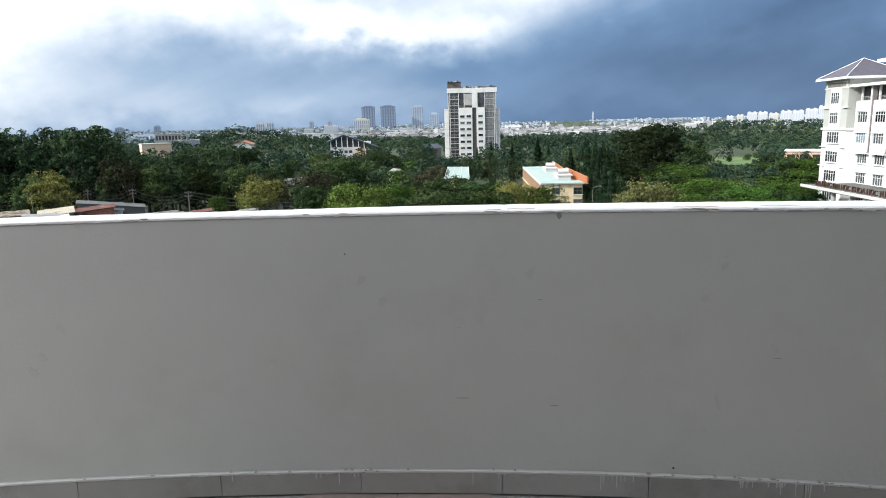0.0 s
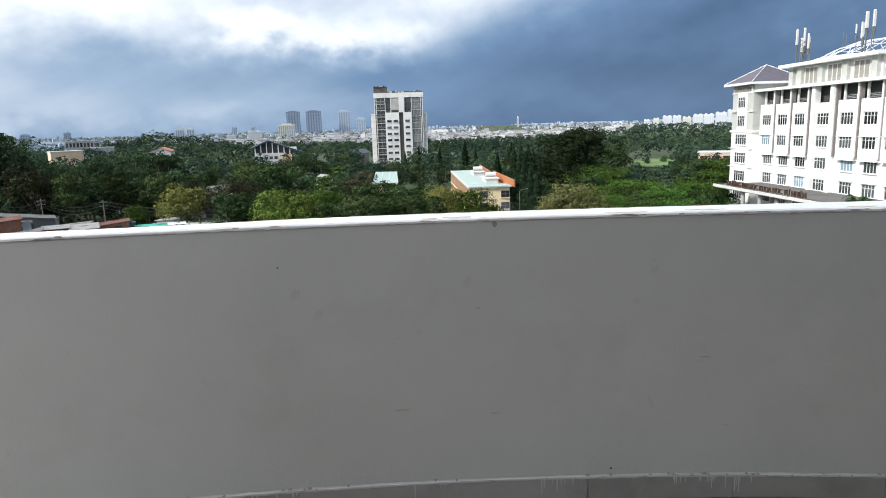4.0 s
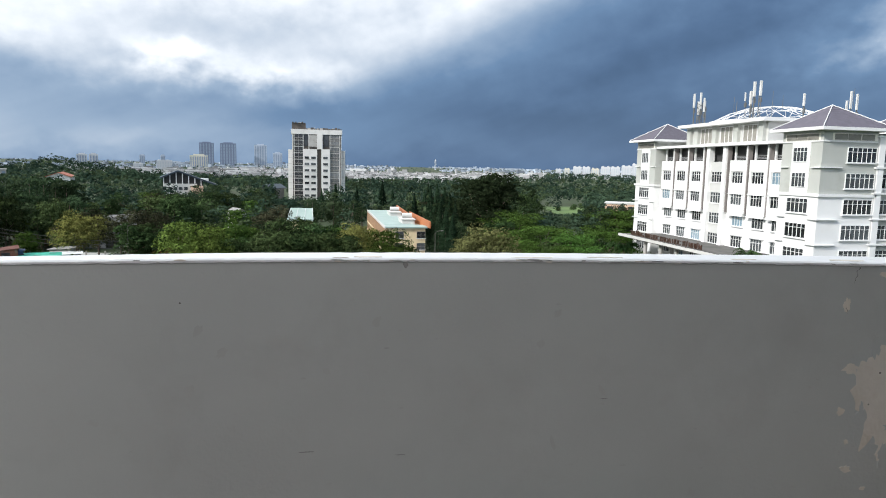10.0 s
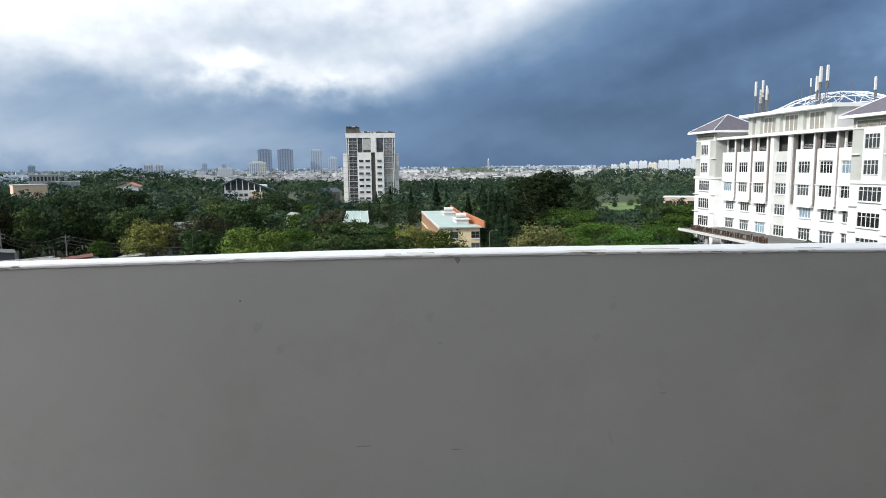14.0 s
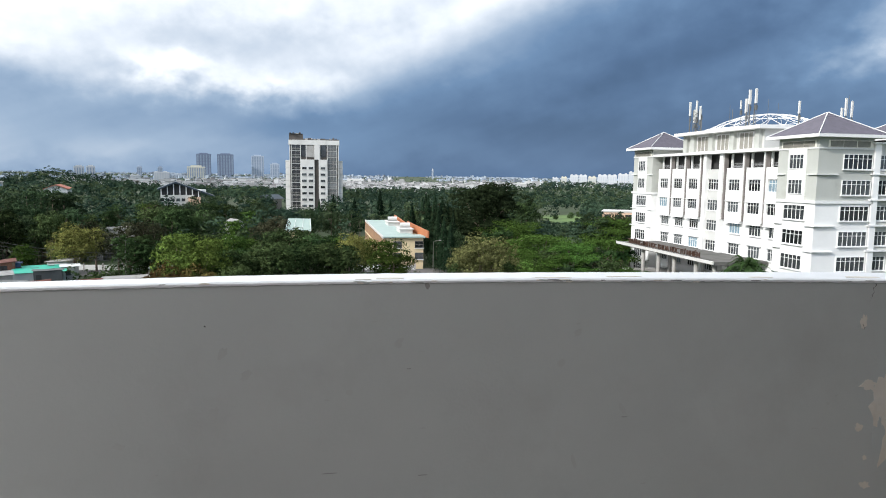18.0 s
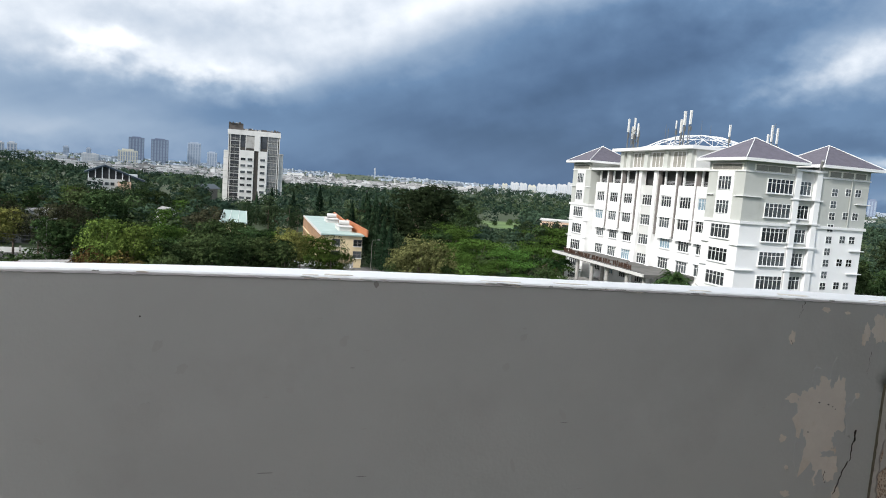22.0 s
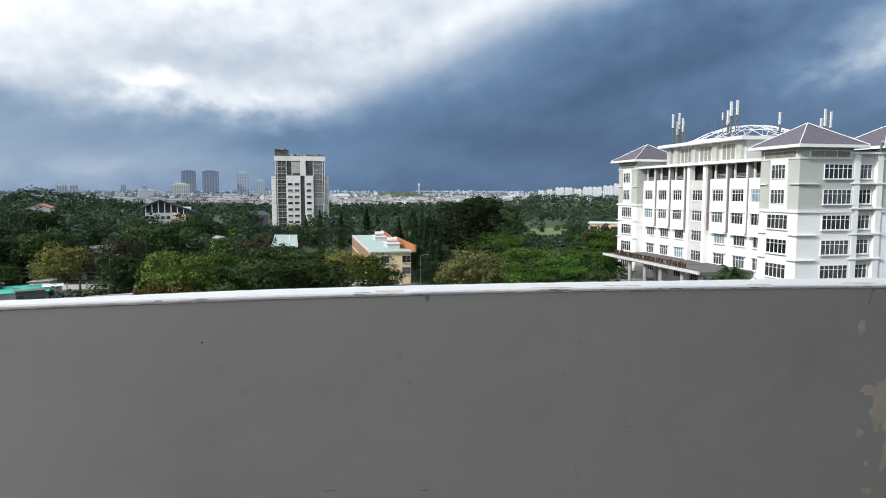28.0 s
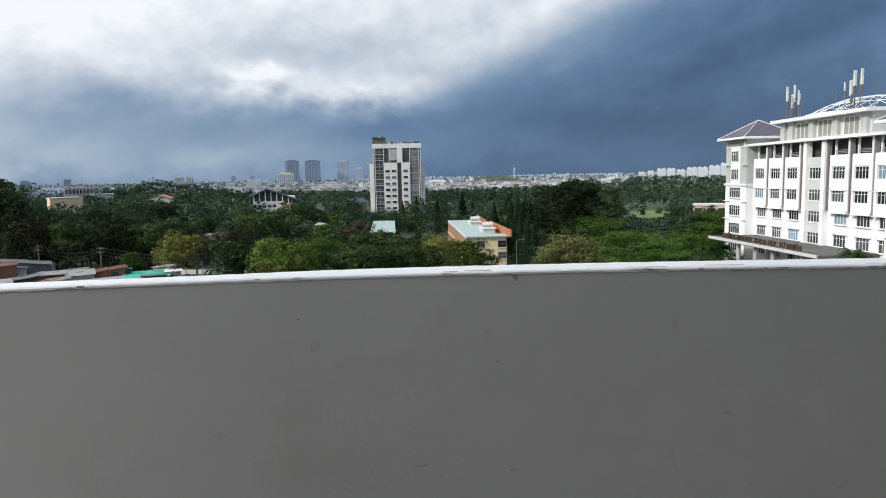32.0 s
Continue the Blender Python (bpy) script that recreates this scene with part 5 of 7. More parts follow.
for k in range(12):
    z = 14.9 - FLOOR_H * k
    if z < GROUND:
        break
    for x in (-10.0, 9.8):
        child("floor_slab", slab_l, tower, pose(x, 0, z))
        child("glazing", glass_l if x < 0 else glass_r, tower, pose(x, 0, z))
        child("bay_rail", bay_rail, tower, pose(x, 0, z))
        for k_ in ((0.0,) if x < 0 else (-1.6, -0.8, 0.0, 0.8, 1.6)):
            child("bay_mullion", bay_mullion, tower, pose(x + k_, 0, z))
        child("railing", rail_me, tower, pose(x, 0, z))
    if k < 2:
        for x in (-5.8, 5.2):
            child("glazing", glass_l, tower, Matrix.Translation((x, 0, z)) @ Matrix.Diagonal((0.6, 1, 1.2, 1)))
    else:
        for x in (-5.5, -1.9, 4.7):
            if x > 4 or z > GROUND:
                w = child("window", tw_win[0], tower, pose(x, -0.6, z - 3.2 + 0.2))
                child("sill", tw_win[1], w)
    for x in (-14.6, 14.6):
        child("wing_slab", Build().box(-1.2, 1.2, -0.2, 0, 0, 0.3).mesh("wing_slab", "slab"), tower, pose(x, 1.6, z - 6)) if z - 6 < 9 else None

# ---- orange and cream house with a mint roof ----
house = thing("teaching_block", "long cream and orange three-storey block with a pale green roof", "building", at=(16.65, 154.0, 0), turn=-0.3)
HW, HL, HT = 8.9, 58.0, -12.9
child("body", Build().box(0, HW, 0, HL, GROUND, HT).mesh("house_body", "cream"), house)
child("side_wall", Build().box(-0.12, 0.0, 0, HL, GROUND, HT).mesh("house_side", "peach"), house, label="stained peach side wall")
child("roof", Build().box(-0.7, HW * 0.80, 5.5, HL + 0.5, HT, HT + 0.35).mesh("house_roof", "roof_mint"), house, label="pale green flat roof")
child("front_roof", Build().box(-0.7, HW + 0.4, -0.6, 5.5, HT, HT + 0.33).mesh("front_roof", "roof_mint"), house)
child("roof_gutter", Build().box(-0.95, -0.7, -0.6, HL + 0.5, HT - 0.15, HT + 0.40).mesh("gutter", "slab"), house)
for y0, y1, xa, xb, z1, z2 in ((-1.8, 21.0, 9.6, 7.7, HT + 1.7, HT + 2.5), (24.0, 50.0, 7.9, 7.5, HT + 1.7, HT + 2.5)):
    b = Build().quad_strip([(xa, y0, HT + 0.1), (xa + 0.35, y0, HT + 0.1), (xb + 0.35, y1, HT + 0.1), (xb, y1, HT + 0.1)], [(xa, y0, z1), (xa + 0.35, y0, z1), (xb + 0.35, y1, z2), (xb, y1, z2)])
    child("upstand", b.mesh("upstand", "orange"), house, label="orange sloping roof upstand")
for yy, xx in ((11.0, 4.3), (36.0, 3.9)):
    child("roof_hut", Build().box(xx, xx + 3.1, yy - 3, yy + 5.2, HT + 0.3, HT + 1.3).mesh("roof_hut", "wall_grey"), house)
    child("roof_hut_slab", Build().box(xx - 0.3, xx + 3.4, yy - 3.3, yy + 5.5, HT + 1.3, HT + 1.5).mesh("roof_hut_slab", "slab"), house)
    child("water_tank", Build().rod((xx + 0.4, yy + 1.5, HT + 2.15), (xx + 3.0, yy + 1.5, HT + 2.15), 0.6, 14).mesh("water_tank", "antenna"), house, label="pale cylindrical water tank")
H_WIN = window_meshes(1.9, 1.5, 2, 2, frame="brown", glass="glass_dark")
for k in range(2):
    put_window(house, H_WIN, pose(HW * 0.88, 0.0, HT - 2.4 - 2.75 * k))
    put_window(house, H_WIN, pose(HW * 0.3, 0.0, HT - 2.4 - 2.75 * k))
for k in range(3):
    z = HT - 2.3 - 2.6 * k
    child("corridor_slab", Build().box(-1.1, -0.12, 0, HL, z - 1.0, z - 0.7).mesh("corridor_slab", "cream"), house)
    for j in range(17):
        put_window(house, H_WIN, front(-0.12, 1.8 + 3.35 * j, z), sill=False)
for j in range(18):
    child("fin", Build().box(-1.0, -0.12, 0.1 + 3.33 * j, 0.35 + 3.33 * j, GROUND, HT).mesh("house_fin", "peach"), house)

# ---- small pale green gabled hall ----
def gable_hall(name, label, x, y, turn, w, l, zw, zr, roof, wall, over=0.8):
    ob = thing(name, label, "building", at=(x, y, 0), turn=turn)
    child("wall", Build().box(-w / 2, w / 2, 0, l, GROUND - 0.5, zw).mesh(name + "_wall", wall), ob)
    g = Build().quad_strip([(-w / 2, 0.0, zw), (w / 2, 0.0, zw), (0, 0.0, zr)], [(-w / 2, l, zw), (w / 2, l, zw), (0, l, zr)])
    child("gable", g.mesh(name + "_gable", wall), ob)
    for s in (-1, 1):
        k = over * (zr - zw) / (w / 2)
        pts = [(s * (w / 2 + over), -over, zw - k), (0, -over, zr), (0, -over, zr + 0.3), (s * (w / 2 + over), -over, zw - k + 0.3)]
        if s < 0:
            pts = pts[::-1]
        child("roof_slope", Build().quad_strip([Vector(p) for p in pts][::-1], [Vector(p) + Vector((0, l + 2 * over, 0)) for p in pts][::-1]).mesh(name + "_slope", roof), ob)
    return ob


green = thing("green_hall", "small hall with a pale green hipped metal roof", "building", at=(0, 0, 0))
child("wall", Build().box(-8.2, -1.4, 196.6, 205, GROUND, -14.6).mesh("green_hall_wall", "cream"), green)
child("roof", Build().quad_strip([(-8.8, 196, -14.9), (-1.0, 196, -14.9), (-1.0, 205.6, -14.9), (-8.8, 205.6, -14.9)], [(-7.6, 200.2, -11.3), (-1.3, 200.2, -11.4), (-1.3, 200.8, -11.4), (-7.6, 200.8, -11.3)]).mesh("green_hall_roof", "roof_mint"), green)
for xx in (-8.8, -6.2, -3.6, -1.1):
    child("roof_seam", Build().rod((xx, 196, -14.84), (-1.3 + (xx + 1.1) * 6.3 / 7.7, 200.2, -11.25), 0.05).mesh("roof_seam", "trim_white"), green)
gable_hall("grey_shed", "small shed with a dull grey metal roof", -22.5, 205, 30, 3.4, 6, -13.4, -12.2, "zinc", "wall_grey", 0.5)
# wide asymmetrical gable, its short slope on one side and its long one on the other
hall = thing("assembly_hall", "large gabled hall with a dark blue roof and white columns", "building", at=(-61.2, 312, 0), turn=11.5)
RAKE = [(-7.6, -5.3), (0, -2.1), (17.0, -8.4)]


def rake_z(x):
    return -2.1 + 0.421 * x if x < 0 else -2.1 - 0.371 * x


for (xa, za), (xb, zb) in zip(RAKE, RAKE[1:]):
    child("roof_slope", Build().quad_strip([(xa, -1.6, za - 0.7), (xb, -1.6, zb - 0.7), (xb, 22, zb - 0.7), (xa, 22, za - 0.7)], [(xa, -1.6, za), (xb, -1.6, zb), (xb, 22, zb), (xa, 22, za)]).mesh("hall_slope", "roof_navy"), hall)
child("roof_light", Build().box(9.5, 13.0, 2, 8, -6.9, -5.6).mesh("roof_light", "billboard"), hall)
gl = [(-6.2, GROUND), (10.5, GROUND), (10.5, rake_z(10.5) - 0.8), (0, -2.9), (-6.2, rake_z(-6.2) - 0.8)]
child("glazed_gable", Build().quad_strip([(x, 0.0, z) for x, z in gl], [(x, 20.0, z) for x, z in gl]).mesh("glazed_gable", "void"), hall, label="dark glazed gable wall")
for x in (-6.0, -3.4, -0.8, 1.8, 4.4, 7.0, 9.6):
    child("column", Build().box(x - 0.2, x + 0.2, -0.9, -0.4, GROUND, rake_z(x) - 0.7).mesh("hall_column", "trim_white"), hall)
child("front_wall", Build().box(-6.3, 7.8, -1.3, -0.95, GROUND, -8.0).mesh("hall_front", "wall_grey"), hall)
child("front_wing", Build().box(5.2, 10.4, -2.4, -1.35, GROUND, -8.9).mesh("hall_wing", "salmon"), hall)
for k in range(5):
    child("window", Build().box(-6.4 + 2.2 * k, -4.9 + 2.2 * k, -1.42, -1.3, -10.8, -9.5).mesh("hall_window", "glass_dark"), hall)
gable_hall("dark_hall", "hall with a dark blue gabled roof among trees", -28, 380, -28, 6, 14, -11.6, -9.9, "roof_navy", "zinc_dark", 1.2)
gable_hall("red_roof_house", "long house with a red tiled roof", -150, 424, 14, 12, 30, -8.4, -6.2, "roof_red", "wall_white", 0.8)


def slab_block(name, label, x, y, turn, w, d, h, floors, cols, wall="wall_white", win="far_window", z0=None):
    ob = thing(name, label, "building", at=(x, y, terrain(x, y) if z0 is None else z0), turn=turn)
    child("wall", Build().box(-w / 2, w / 2, 0, d, -2, h).mesh(name + "_wall", wall), ob)
    child("roof", Build().box(-w / 2 - 0.3, w / 2 + 0.3, -0.3, d + 0.3, h, h + 0.5).mesh(name + "_roof", "slab"), ob)
    fh, cw = h / floors, w / cols
    wm = Build().box(-cw * 0.32, cw * 0.32, -0.12, 0, 0, fh * 0.5).mesh(name + "_window", win)
    for i in range(floors):
        for j in range(cols):
            child("window", wm, ob, pose(-w / 2 + cw * (j + 0.5), 0, fh * (i + 0.3)))
    return ob


slab_block("school_block", "long grey school building with rows of windows", -254, 543, 22, 20, 12, 19.4, 3, 8, "concrete", "tower_glass", z0=-20.4)
slab_block("low_block", "low pale block with a flat roof", -228, 523, 22, 16, 12, 14.0, 2, 5, "concrete", z0=-20.2)
slab_block("beige_block", "peach flat-roofed building among trees", -184, 378, 34, 16, 12, 13.8, 4, 5, "salmon", "cream")
slab_block("ochre_block", "weathered ochre building behind trees", 103, 206, -28, 14, 10, 10.9, 3, 4, "salmon", "glass_dark")

# slab of flats and twin high-rise on the open side
flats = slab_block("apartment_slab", "white ten-storey apartment slab with rows of windows", 337.5, 250, -54, 26.5, 14, 25, 10, 8, "wall_white", "tower_glass_pale")
for k in range(5):
    child("balcony_strip", Build().box(-12.6 + 5.6 * k, -11.0 + 5.6 * k, -1.0, 0, 0, 25.5).mesh("balcony_strip", "wall_white"), flats)


def high_rise(name, label, azim, rng, w, h_el, wall, stripes, depth=22, win="far_window"):
    a = radians(azim)
    x, y = rng * math.sin(a), rng * math.cos(a)
    z0 = terrain(x, y)
    h = 1.65 + rng * math.tan(radians(h_el)) - z0
    ob = thing(name, label, "building", at=(x, y, z0), turn=-azim)
    child("wall", Build().box(-w / 2, w / 2, 0, depth, -3, h).mesh(name + "_wall", wall), ob)
    for xa, xb in ((-0.3, 0.3),) if rng > 2000 else ((-0.42, -0.2), (0.12, 0.34)):
        child("roof_house", Build().box(w * xa, w * xb, depth * 0.2, depth * 0.8, h, h + (4 if rng > 2000 else 1.6)).mesh(name + "_roof", wall), ob)
    for k in range(stripes):
        xx = -w / 2 + w * (k + 0.5) / stripes
        child("window_strip", Build().box(xx - w / stripes * 0.26, xx + w / stripes * 0.26, -0.4, 0, 3, h - 3).mesh("window_strip", win), ob)
    nf = max(3, int(h / 12))
    for k in range(nf):
        z = h * (k + 0.6) / nf
        child("floor_band", Build().box(-w / 2, w / 2, -0.55, 0, z, z + 1.3).mesh("floor_band", wall), ob)
    return ob


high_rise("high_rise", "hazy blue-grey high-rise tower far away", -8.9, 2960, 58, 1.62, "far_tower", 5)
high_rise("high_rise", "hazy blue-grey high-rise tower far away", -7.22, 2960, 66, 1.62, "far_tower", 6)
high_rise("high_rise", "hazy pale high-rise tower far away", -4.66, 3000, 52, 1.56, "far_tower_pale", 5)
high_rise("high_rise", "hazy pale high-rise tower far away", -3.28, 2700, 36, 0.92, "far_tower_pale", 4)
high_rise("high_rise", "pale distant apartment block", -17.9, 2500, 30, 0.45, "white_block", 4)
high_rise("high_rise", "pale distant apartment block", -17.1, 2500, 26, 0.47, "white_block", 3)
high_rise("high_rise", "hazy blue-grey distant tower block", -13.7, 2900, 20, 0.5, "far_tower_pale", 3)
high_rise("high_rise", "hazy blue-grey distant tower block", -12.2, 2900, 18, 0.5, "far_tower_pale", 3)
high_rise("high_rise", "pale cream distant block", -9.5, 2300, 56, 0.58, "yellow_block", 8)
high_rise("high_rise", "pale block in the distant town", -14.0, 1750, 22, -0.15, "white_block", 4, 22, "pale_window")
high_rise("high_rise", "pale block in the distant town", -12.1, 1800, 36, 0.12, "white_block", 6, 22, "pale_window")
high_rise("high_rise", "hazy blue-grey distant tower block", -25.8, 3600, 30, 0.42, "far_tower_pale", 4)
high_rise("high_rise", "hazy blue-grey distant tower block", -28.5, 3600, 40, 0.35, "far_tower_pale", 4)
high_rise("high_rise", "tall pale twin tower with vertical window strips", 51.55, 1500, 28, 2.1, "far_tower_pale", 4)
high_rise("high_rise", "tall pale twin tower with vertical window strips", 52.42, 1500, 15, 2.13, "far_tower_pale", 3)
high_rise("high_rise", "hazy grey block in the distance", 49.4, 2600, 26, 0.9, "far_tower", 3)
for i, (a, w, e, m) in enumerate(((20.75, 14, 0.28, "white_block"), (21.5, 14, 0.36, "yellow_block"), (22.35, 22, 0.52, "white_block"), (23.1, 20, 0.52, "white_block"), (23.85, 20, 0.40, "yellow_block"), (24.7, 24, 0.56, "white_block"), (25.5, 24, 0.56, "white_block"), (26.4, 26, 0.66, "white_block"), (27.2, 22, 0.84, "white_block"), (28.1, 26, 0.8, "white_block"))):
    high_rise("apartment_row_block", "white and cream apartment block on the far ridge", a, 1420, w * 0.80, e - 0.22, m, 4, 16, "pale_window")
high_rise("steeple", "thin white tower rising over the town", 10.15, 2900, 7, 0.62, "white_block", 1, 7)

# ---- far town: many small boxes ----
rt = random.Random(11)
vs, fs, mats = [], [], []
for k in range(5200):
    a = radians(rt.uniform(-44, 64))
    r = 1250 + 2900 * rt.random() ** 0.75
    if noise.noise((math.degrees(a) / 6, r / 700, 5)) < -0.18:
        continue
    x, y = r * math.sin(a), r * math.cos(a)
    w, d, h = rt.uniform(4, 11), rt.uniform(6, 12), rt.uniform(3, 8) * (1.0 if rt.random() < 0.95 else 2.0)
    if rt.random() < 0.05:
        w, h = w * 6, h * 0.9
    z = terrain(x, y)
    ca, sa = math.cos(-a + rt.uniform(-0.5, 0.5)), math.sin(-a + rt.uniform(-0.5, 0.5))
    k0 = len(vs)
    for zz in (z - 2, z + h):
        for px_, py_ in ((-w / 2, 0), (w / 2, 0), (w / 2, d), (-w / 2, d)):
            vs.append((x + px_ * ca - py_ * sa, y + px_ * sa + py_ * ca, zz))
    fs += [(k0 + i, k0 + (i + 1) % 4, k0 + 4 + (i + 1) % 4, k0 + 4 + i) for i in range(4)] + [(k0 + 4, k0 + 5, k0 + 6, k0 + 7)]
    # far and left-hand boxes get the wall colour with painted haze
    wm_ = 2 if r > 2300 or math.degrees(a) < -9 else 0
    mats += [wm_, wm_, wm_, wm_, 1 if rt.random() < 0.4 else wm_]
for k in range(2000):
    near = k < 1600
    a = radians(rt.uniform(-3.5, 19.5) if near else rt.uniform(-19, -3))
    r = rt.uniform(800, 1750) if near else rt.uniform(950, 1900)
    x, y = r * math.sin(a), r * math.cos(a)
    w, d, h = rt.uniform(4, 10), rt.uniform(5, 10), rt.uniform(4, 9)
    if not near and rt.random() < 0.22:
        w, d, h = rt.uniform(20, 50), rt.uniform(10, 18), rt.uniform(6, 9)
    z = terrain(x, y)
    k0 = len(vs)
    for zz in (z - 2, z + h):
        for px_, py_ in ((-w / 2, 0), (w / 2, 0), (w / 2, d), (-w / 2, d)):
            vs.append((x + px_ * math.cos(a) + py_ * math.sin(a), y - px_ * math.sin(a) + py_ * math.cos(a), zz))
    fs += [(k0 + i, k0 + (i + 1) % 4, k0 + 4 + (i + 1) % 4, k0 + 4 + i) for i in range(4)] + [(k0 + 4, k0 + 5, k0 + 6, k0 + 7)]
    mats += [0, 0, 0, 0, 3 if rt.random() < 0.5 else 1]
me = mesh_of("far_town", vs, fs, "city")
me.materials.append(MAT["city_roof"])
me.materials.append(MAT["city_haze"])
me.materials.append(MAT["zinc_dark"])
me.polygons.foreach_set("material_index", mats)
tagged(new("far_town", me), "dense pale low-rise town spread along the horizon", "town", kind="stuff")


# ---- trees ----
def leaf_sprays(rng, centres, normals, size, aspect=1.0, loose=0.16):
    """Small leaf sprays, one loose triangle each."""
    n = len(centres)
    nr = normals + rng.normal(0, loose, (n, 3))
    nr /= np.linalg.norm(nr, axis=1)[:, None]
    t = np.cross(nr, rng.normal(0, 1, (n, 3)))
    t /= np.linalg.norm(t, axis=1)[:, None] + 1e-9
    b = np.cross(nr, t)
    s = size * rng.uniform(0.55, 1.35, n)[:, None]
    k = rng.uniform(0.75, 1.1, (n, 3, 1))
    c = centres[:, None, :]
    tri = np.stack([-t * s - b * s * 0.7 * aspect, t * s - b * s * 0.7 * aspect, b * s * 1.2 * aspect], 1) * k + c
    return tri.reshape(-1, 3)


def leaf_mesh(name, verts, mat, sides=3):
    n = len(verts) // sides
    me = bpy.data.meshes.new(name)
    me.vertices.add(sides * n)
    me.vertices.foreach_set("co", verts.astype(np.float32).ravel())
    me.loops.add(sides * n)
    me.loops.foreach_set("vertex_index", np.arange(sides * n, dtype=np.int32))
    me.polygons.add(n)
    me.polygons.foreach_set("loop_start", np.arange(0, sides * n, sides, dtype=np.int32))
    me.update(calc_edges=True)
    me.materials.append(MAT[mat])
    return me


def lobed_points(rng, lobes, count, clump=0.82, per=24, squash=0.65):
    """Leaf places and facings: small tufts sit on the lobes of a crown, each a little dome of leaves."""
    lob = np.array(lobes, float)
    n = max(3, count // per)
    area = (lob[:, 3] * lob[:, 4] + lob[:, 3] * lob[:, 5])
    pick = rng.choice(len(lob), n, p=area / area.sum())
    d = rng.normal(0, 1, (n, 3))
    d[:, 2] = np.where((d[:, 2] < 0) & (rng.random(n) < 0.5), -d[:, 2], d[:, 2])
    d /= np.linalg.norm(d, axis=1)[:, None]
    mid = lob[pick, :3] + d * lob[pick, 3:] * rng.uniform(0.55, 1.03, (n, 1))
    out = d / lob[pick, 3:]
    out /= np.linalg.norm(out, axis=1)[:, None]
    rc = clump * rng.uniform(0.6, 1.45, (n, 1))
    own = np.repeat(np.arange(n), per)
    e = rng.normal(0, 1, (n * per, 3)) + 0.8 * out[own] + np.array([0, 0, 0.25])
    e /= np.linalg.norm(e, axis=1)[:, None]
    c = mid[own] + e * rc[own] * np.array([1, 1, squash]) * (0.7 + 0.4 * rng.random((n * per, 1)))
    return c, e


def broad_tree(name, seed, h, w, leaf, count, size, lobes_n, low=0.25, flat=0.75):
    rng = np.random.default_rng(seed)
    lobes = [(0, 0, h * (low + 1) / 2, w * 0.30, w * 0.30, h * (1 - low) * 0.42)]
    for k in range(lobes_n):
        a, q = rng.uniform(0, 6.28), rng.uniform(0.25, 1.0)
        zz = h * (low + (1 - low) * rng.uniform(0.18, 0.86))
        lim = math.sin(math.pi * min(max((zz / h - low) / (1 - low), 0.08), 0.92)) ** 0.6
        r = w * rng.uniform(0.13, 0.22)
        lobes.append((math.cos(a) * q * w * 0.36 * lim, math.sin(a) * q * w * 0.36 * lim, zz, r, r, r * flat))
    c, nrm = lobed_points(rng, lobes, count)
    crown = leaf_mesh(name + "_crown", leaf_sprays(rng, c, nrm, size), leaf)
    b = Build().rod((0, 0, -0.3), (0.1 * h * rng.uniform(-0.3, 0.3), 0, h * 0.55), h * 0.022, 7, h * 0.012)
    for lx, ly, lz, *_ in lobes[1:9]:
        b.rod((0, 0, h * rng.uniform(0.22, 0.45)), (lx * 0.9, ly * 0.9, lz), h * 0.010, 5, h * 0.004)
    return b.mesh(name + "_trunk", "bark"), crown


def feather_tree(name, seed, h, w, leaf, count, size):
    """Spreading crown in flat, layered sprays."""
    rng = np.random.default_rng(seed)
    lobes = []
    for k in range(26):
        a, q = rng.uniform(0, 6.28), rng.uniform(0.05, 1.0) ** 0.6
        lobes.append((math.cos(a) * q * w * 0.40, math.sin(a) * q * w * 0.40, h * (0.58 + 0.36 * (1 - q * q) + rng.uniform(-0.16, 0.05)), w * 0.15, w * 0.15, h * 0.04))
    c, nrm = lobed_points(rng, lobes, count, 1.25, 22, 0.22)
    crown = leaf_mesh(name + "_crown", leaf_sprays(rng, c, nrm + np.array([0, 0, 0.9]), size, 0.55), leaf)
    b = Build().rod((0, 0, -0.3), (0, 0, h * 0.45), h * 0.03, 7, h * 0.02)
    for lx, ly, lz, *_ in lobes[:10]:
        b.rod((0, 0, h * 0.42), (lx * 0.95, ly * 0.95, lz), h * 0.014, 5, h * 0.005)
    return b.mesh(name + "_trunk", "bark"), crown


def pine_tree(name, seed, h, w, leaf, count, size):
    rng = np.random.default_rng(seed)
    q = rng.random(count) ** 0.7
    tier = 1 + 0.22 * np.sin(q * 52)
    a = rng.uniform(0, 6.28, count)
    r = w * 0.5 * q * tier * rng.uniform(0.45, 1.0, count)
    z = h * (1 - 0.9 * q) - r * 0.25
    c = np.stack([np.cos(a) * r, np.sin(a) * r, z], 1)
    nrm = np.stack([np.cos(a), np.sin(a), np.full(count, 0.5)], 1)
    crown = leaf_mesh(name + "_crown", leaf_sprays(rng, c, nrm, size, 0.6), leaf)
    return Build().rod((0, 0, -0.3), (0, 0, h * 0.97), h * 0.016, 6, 0.03).mesh(name + "_trunk", "bark"), crown


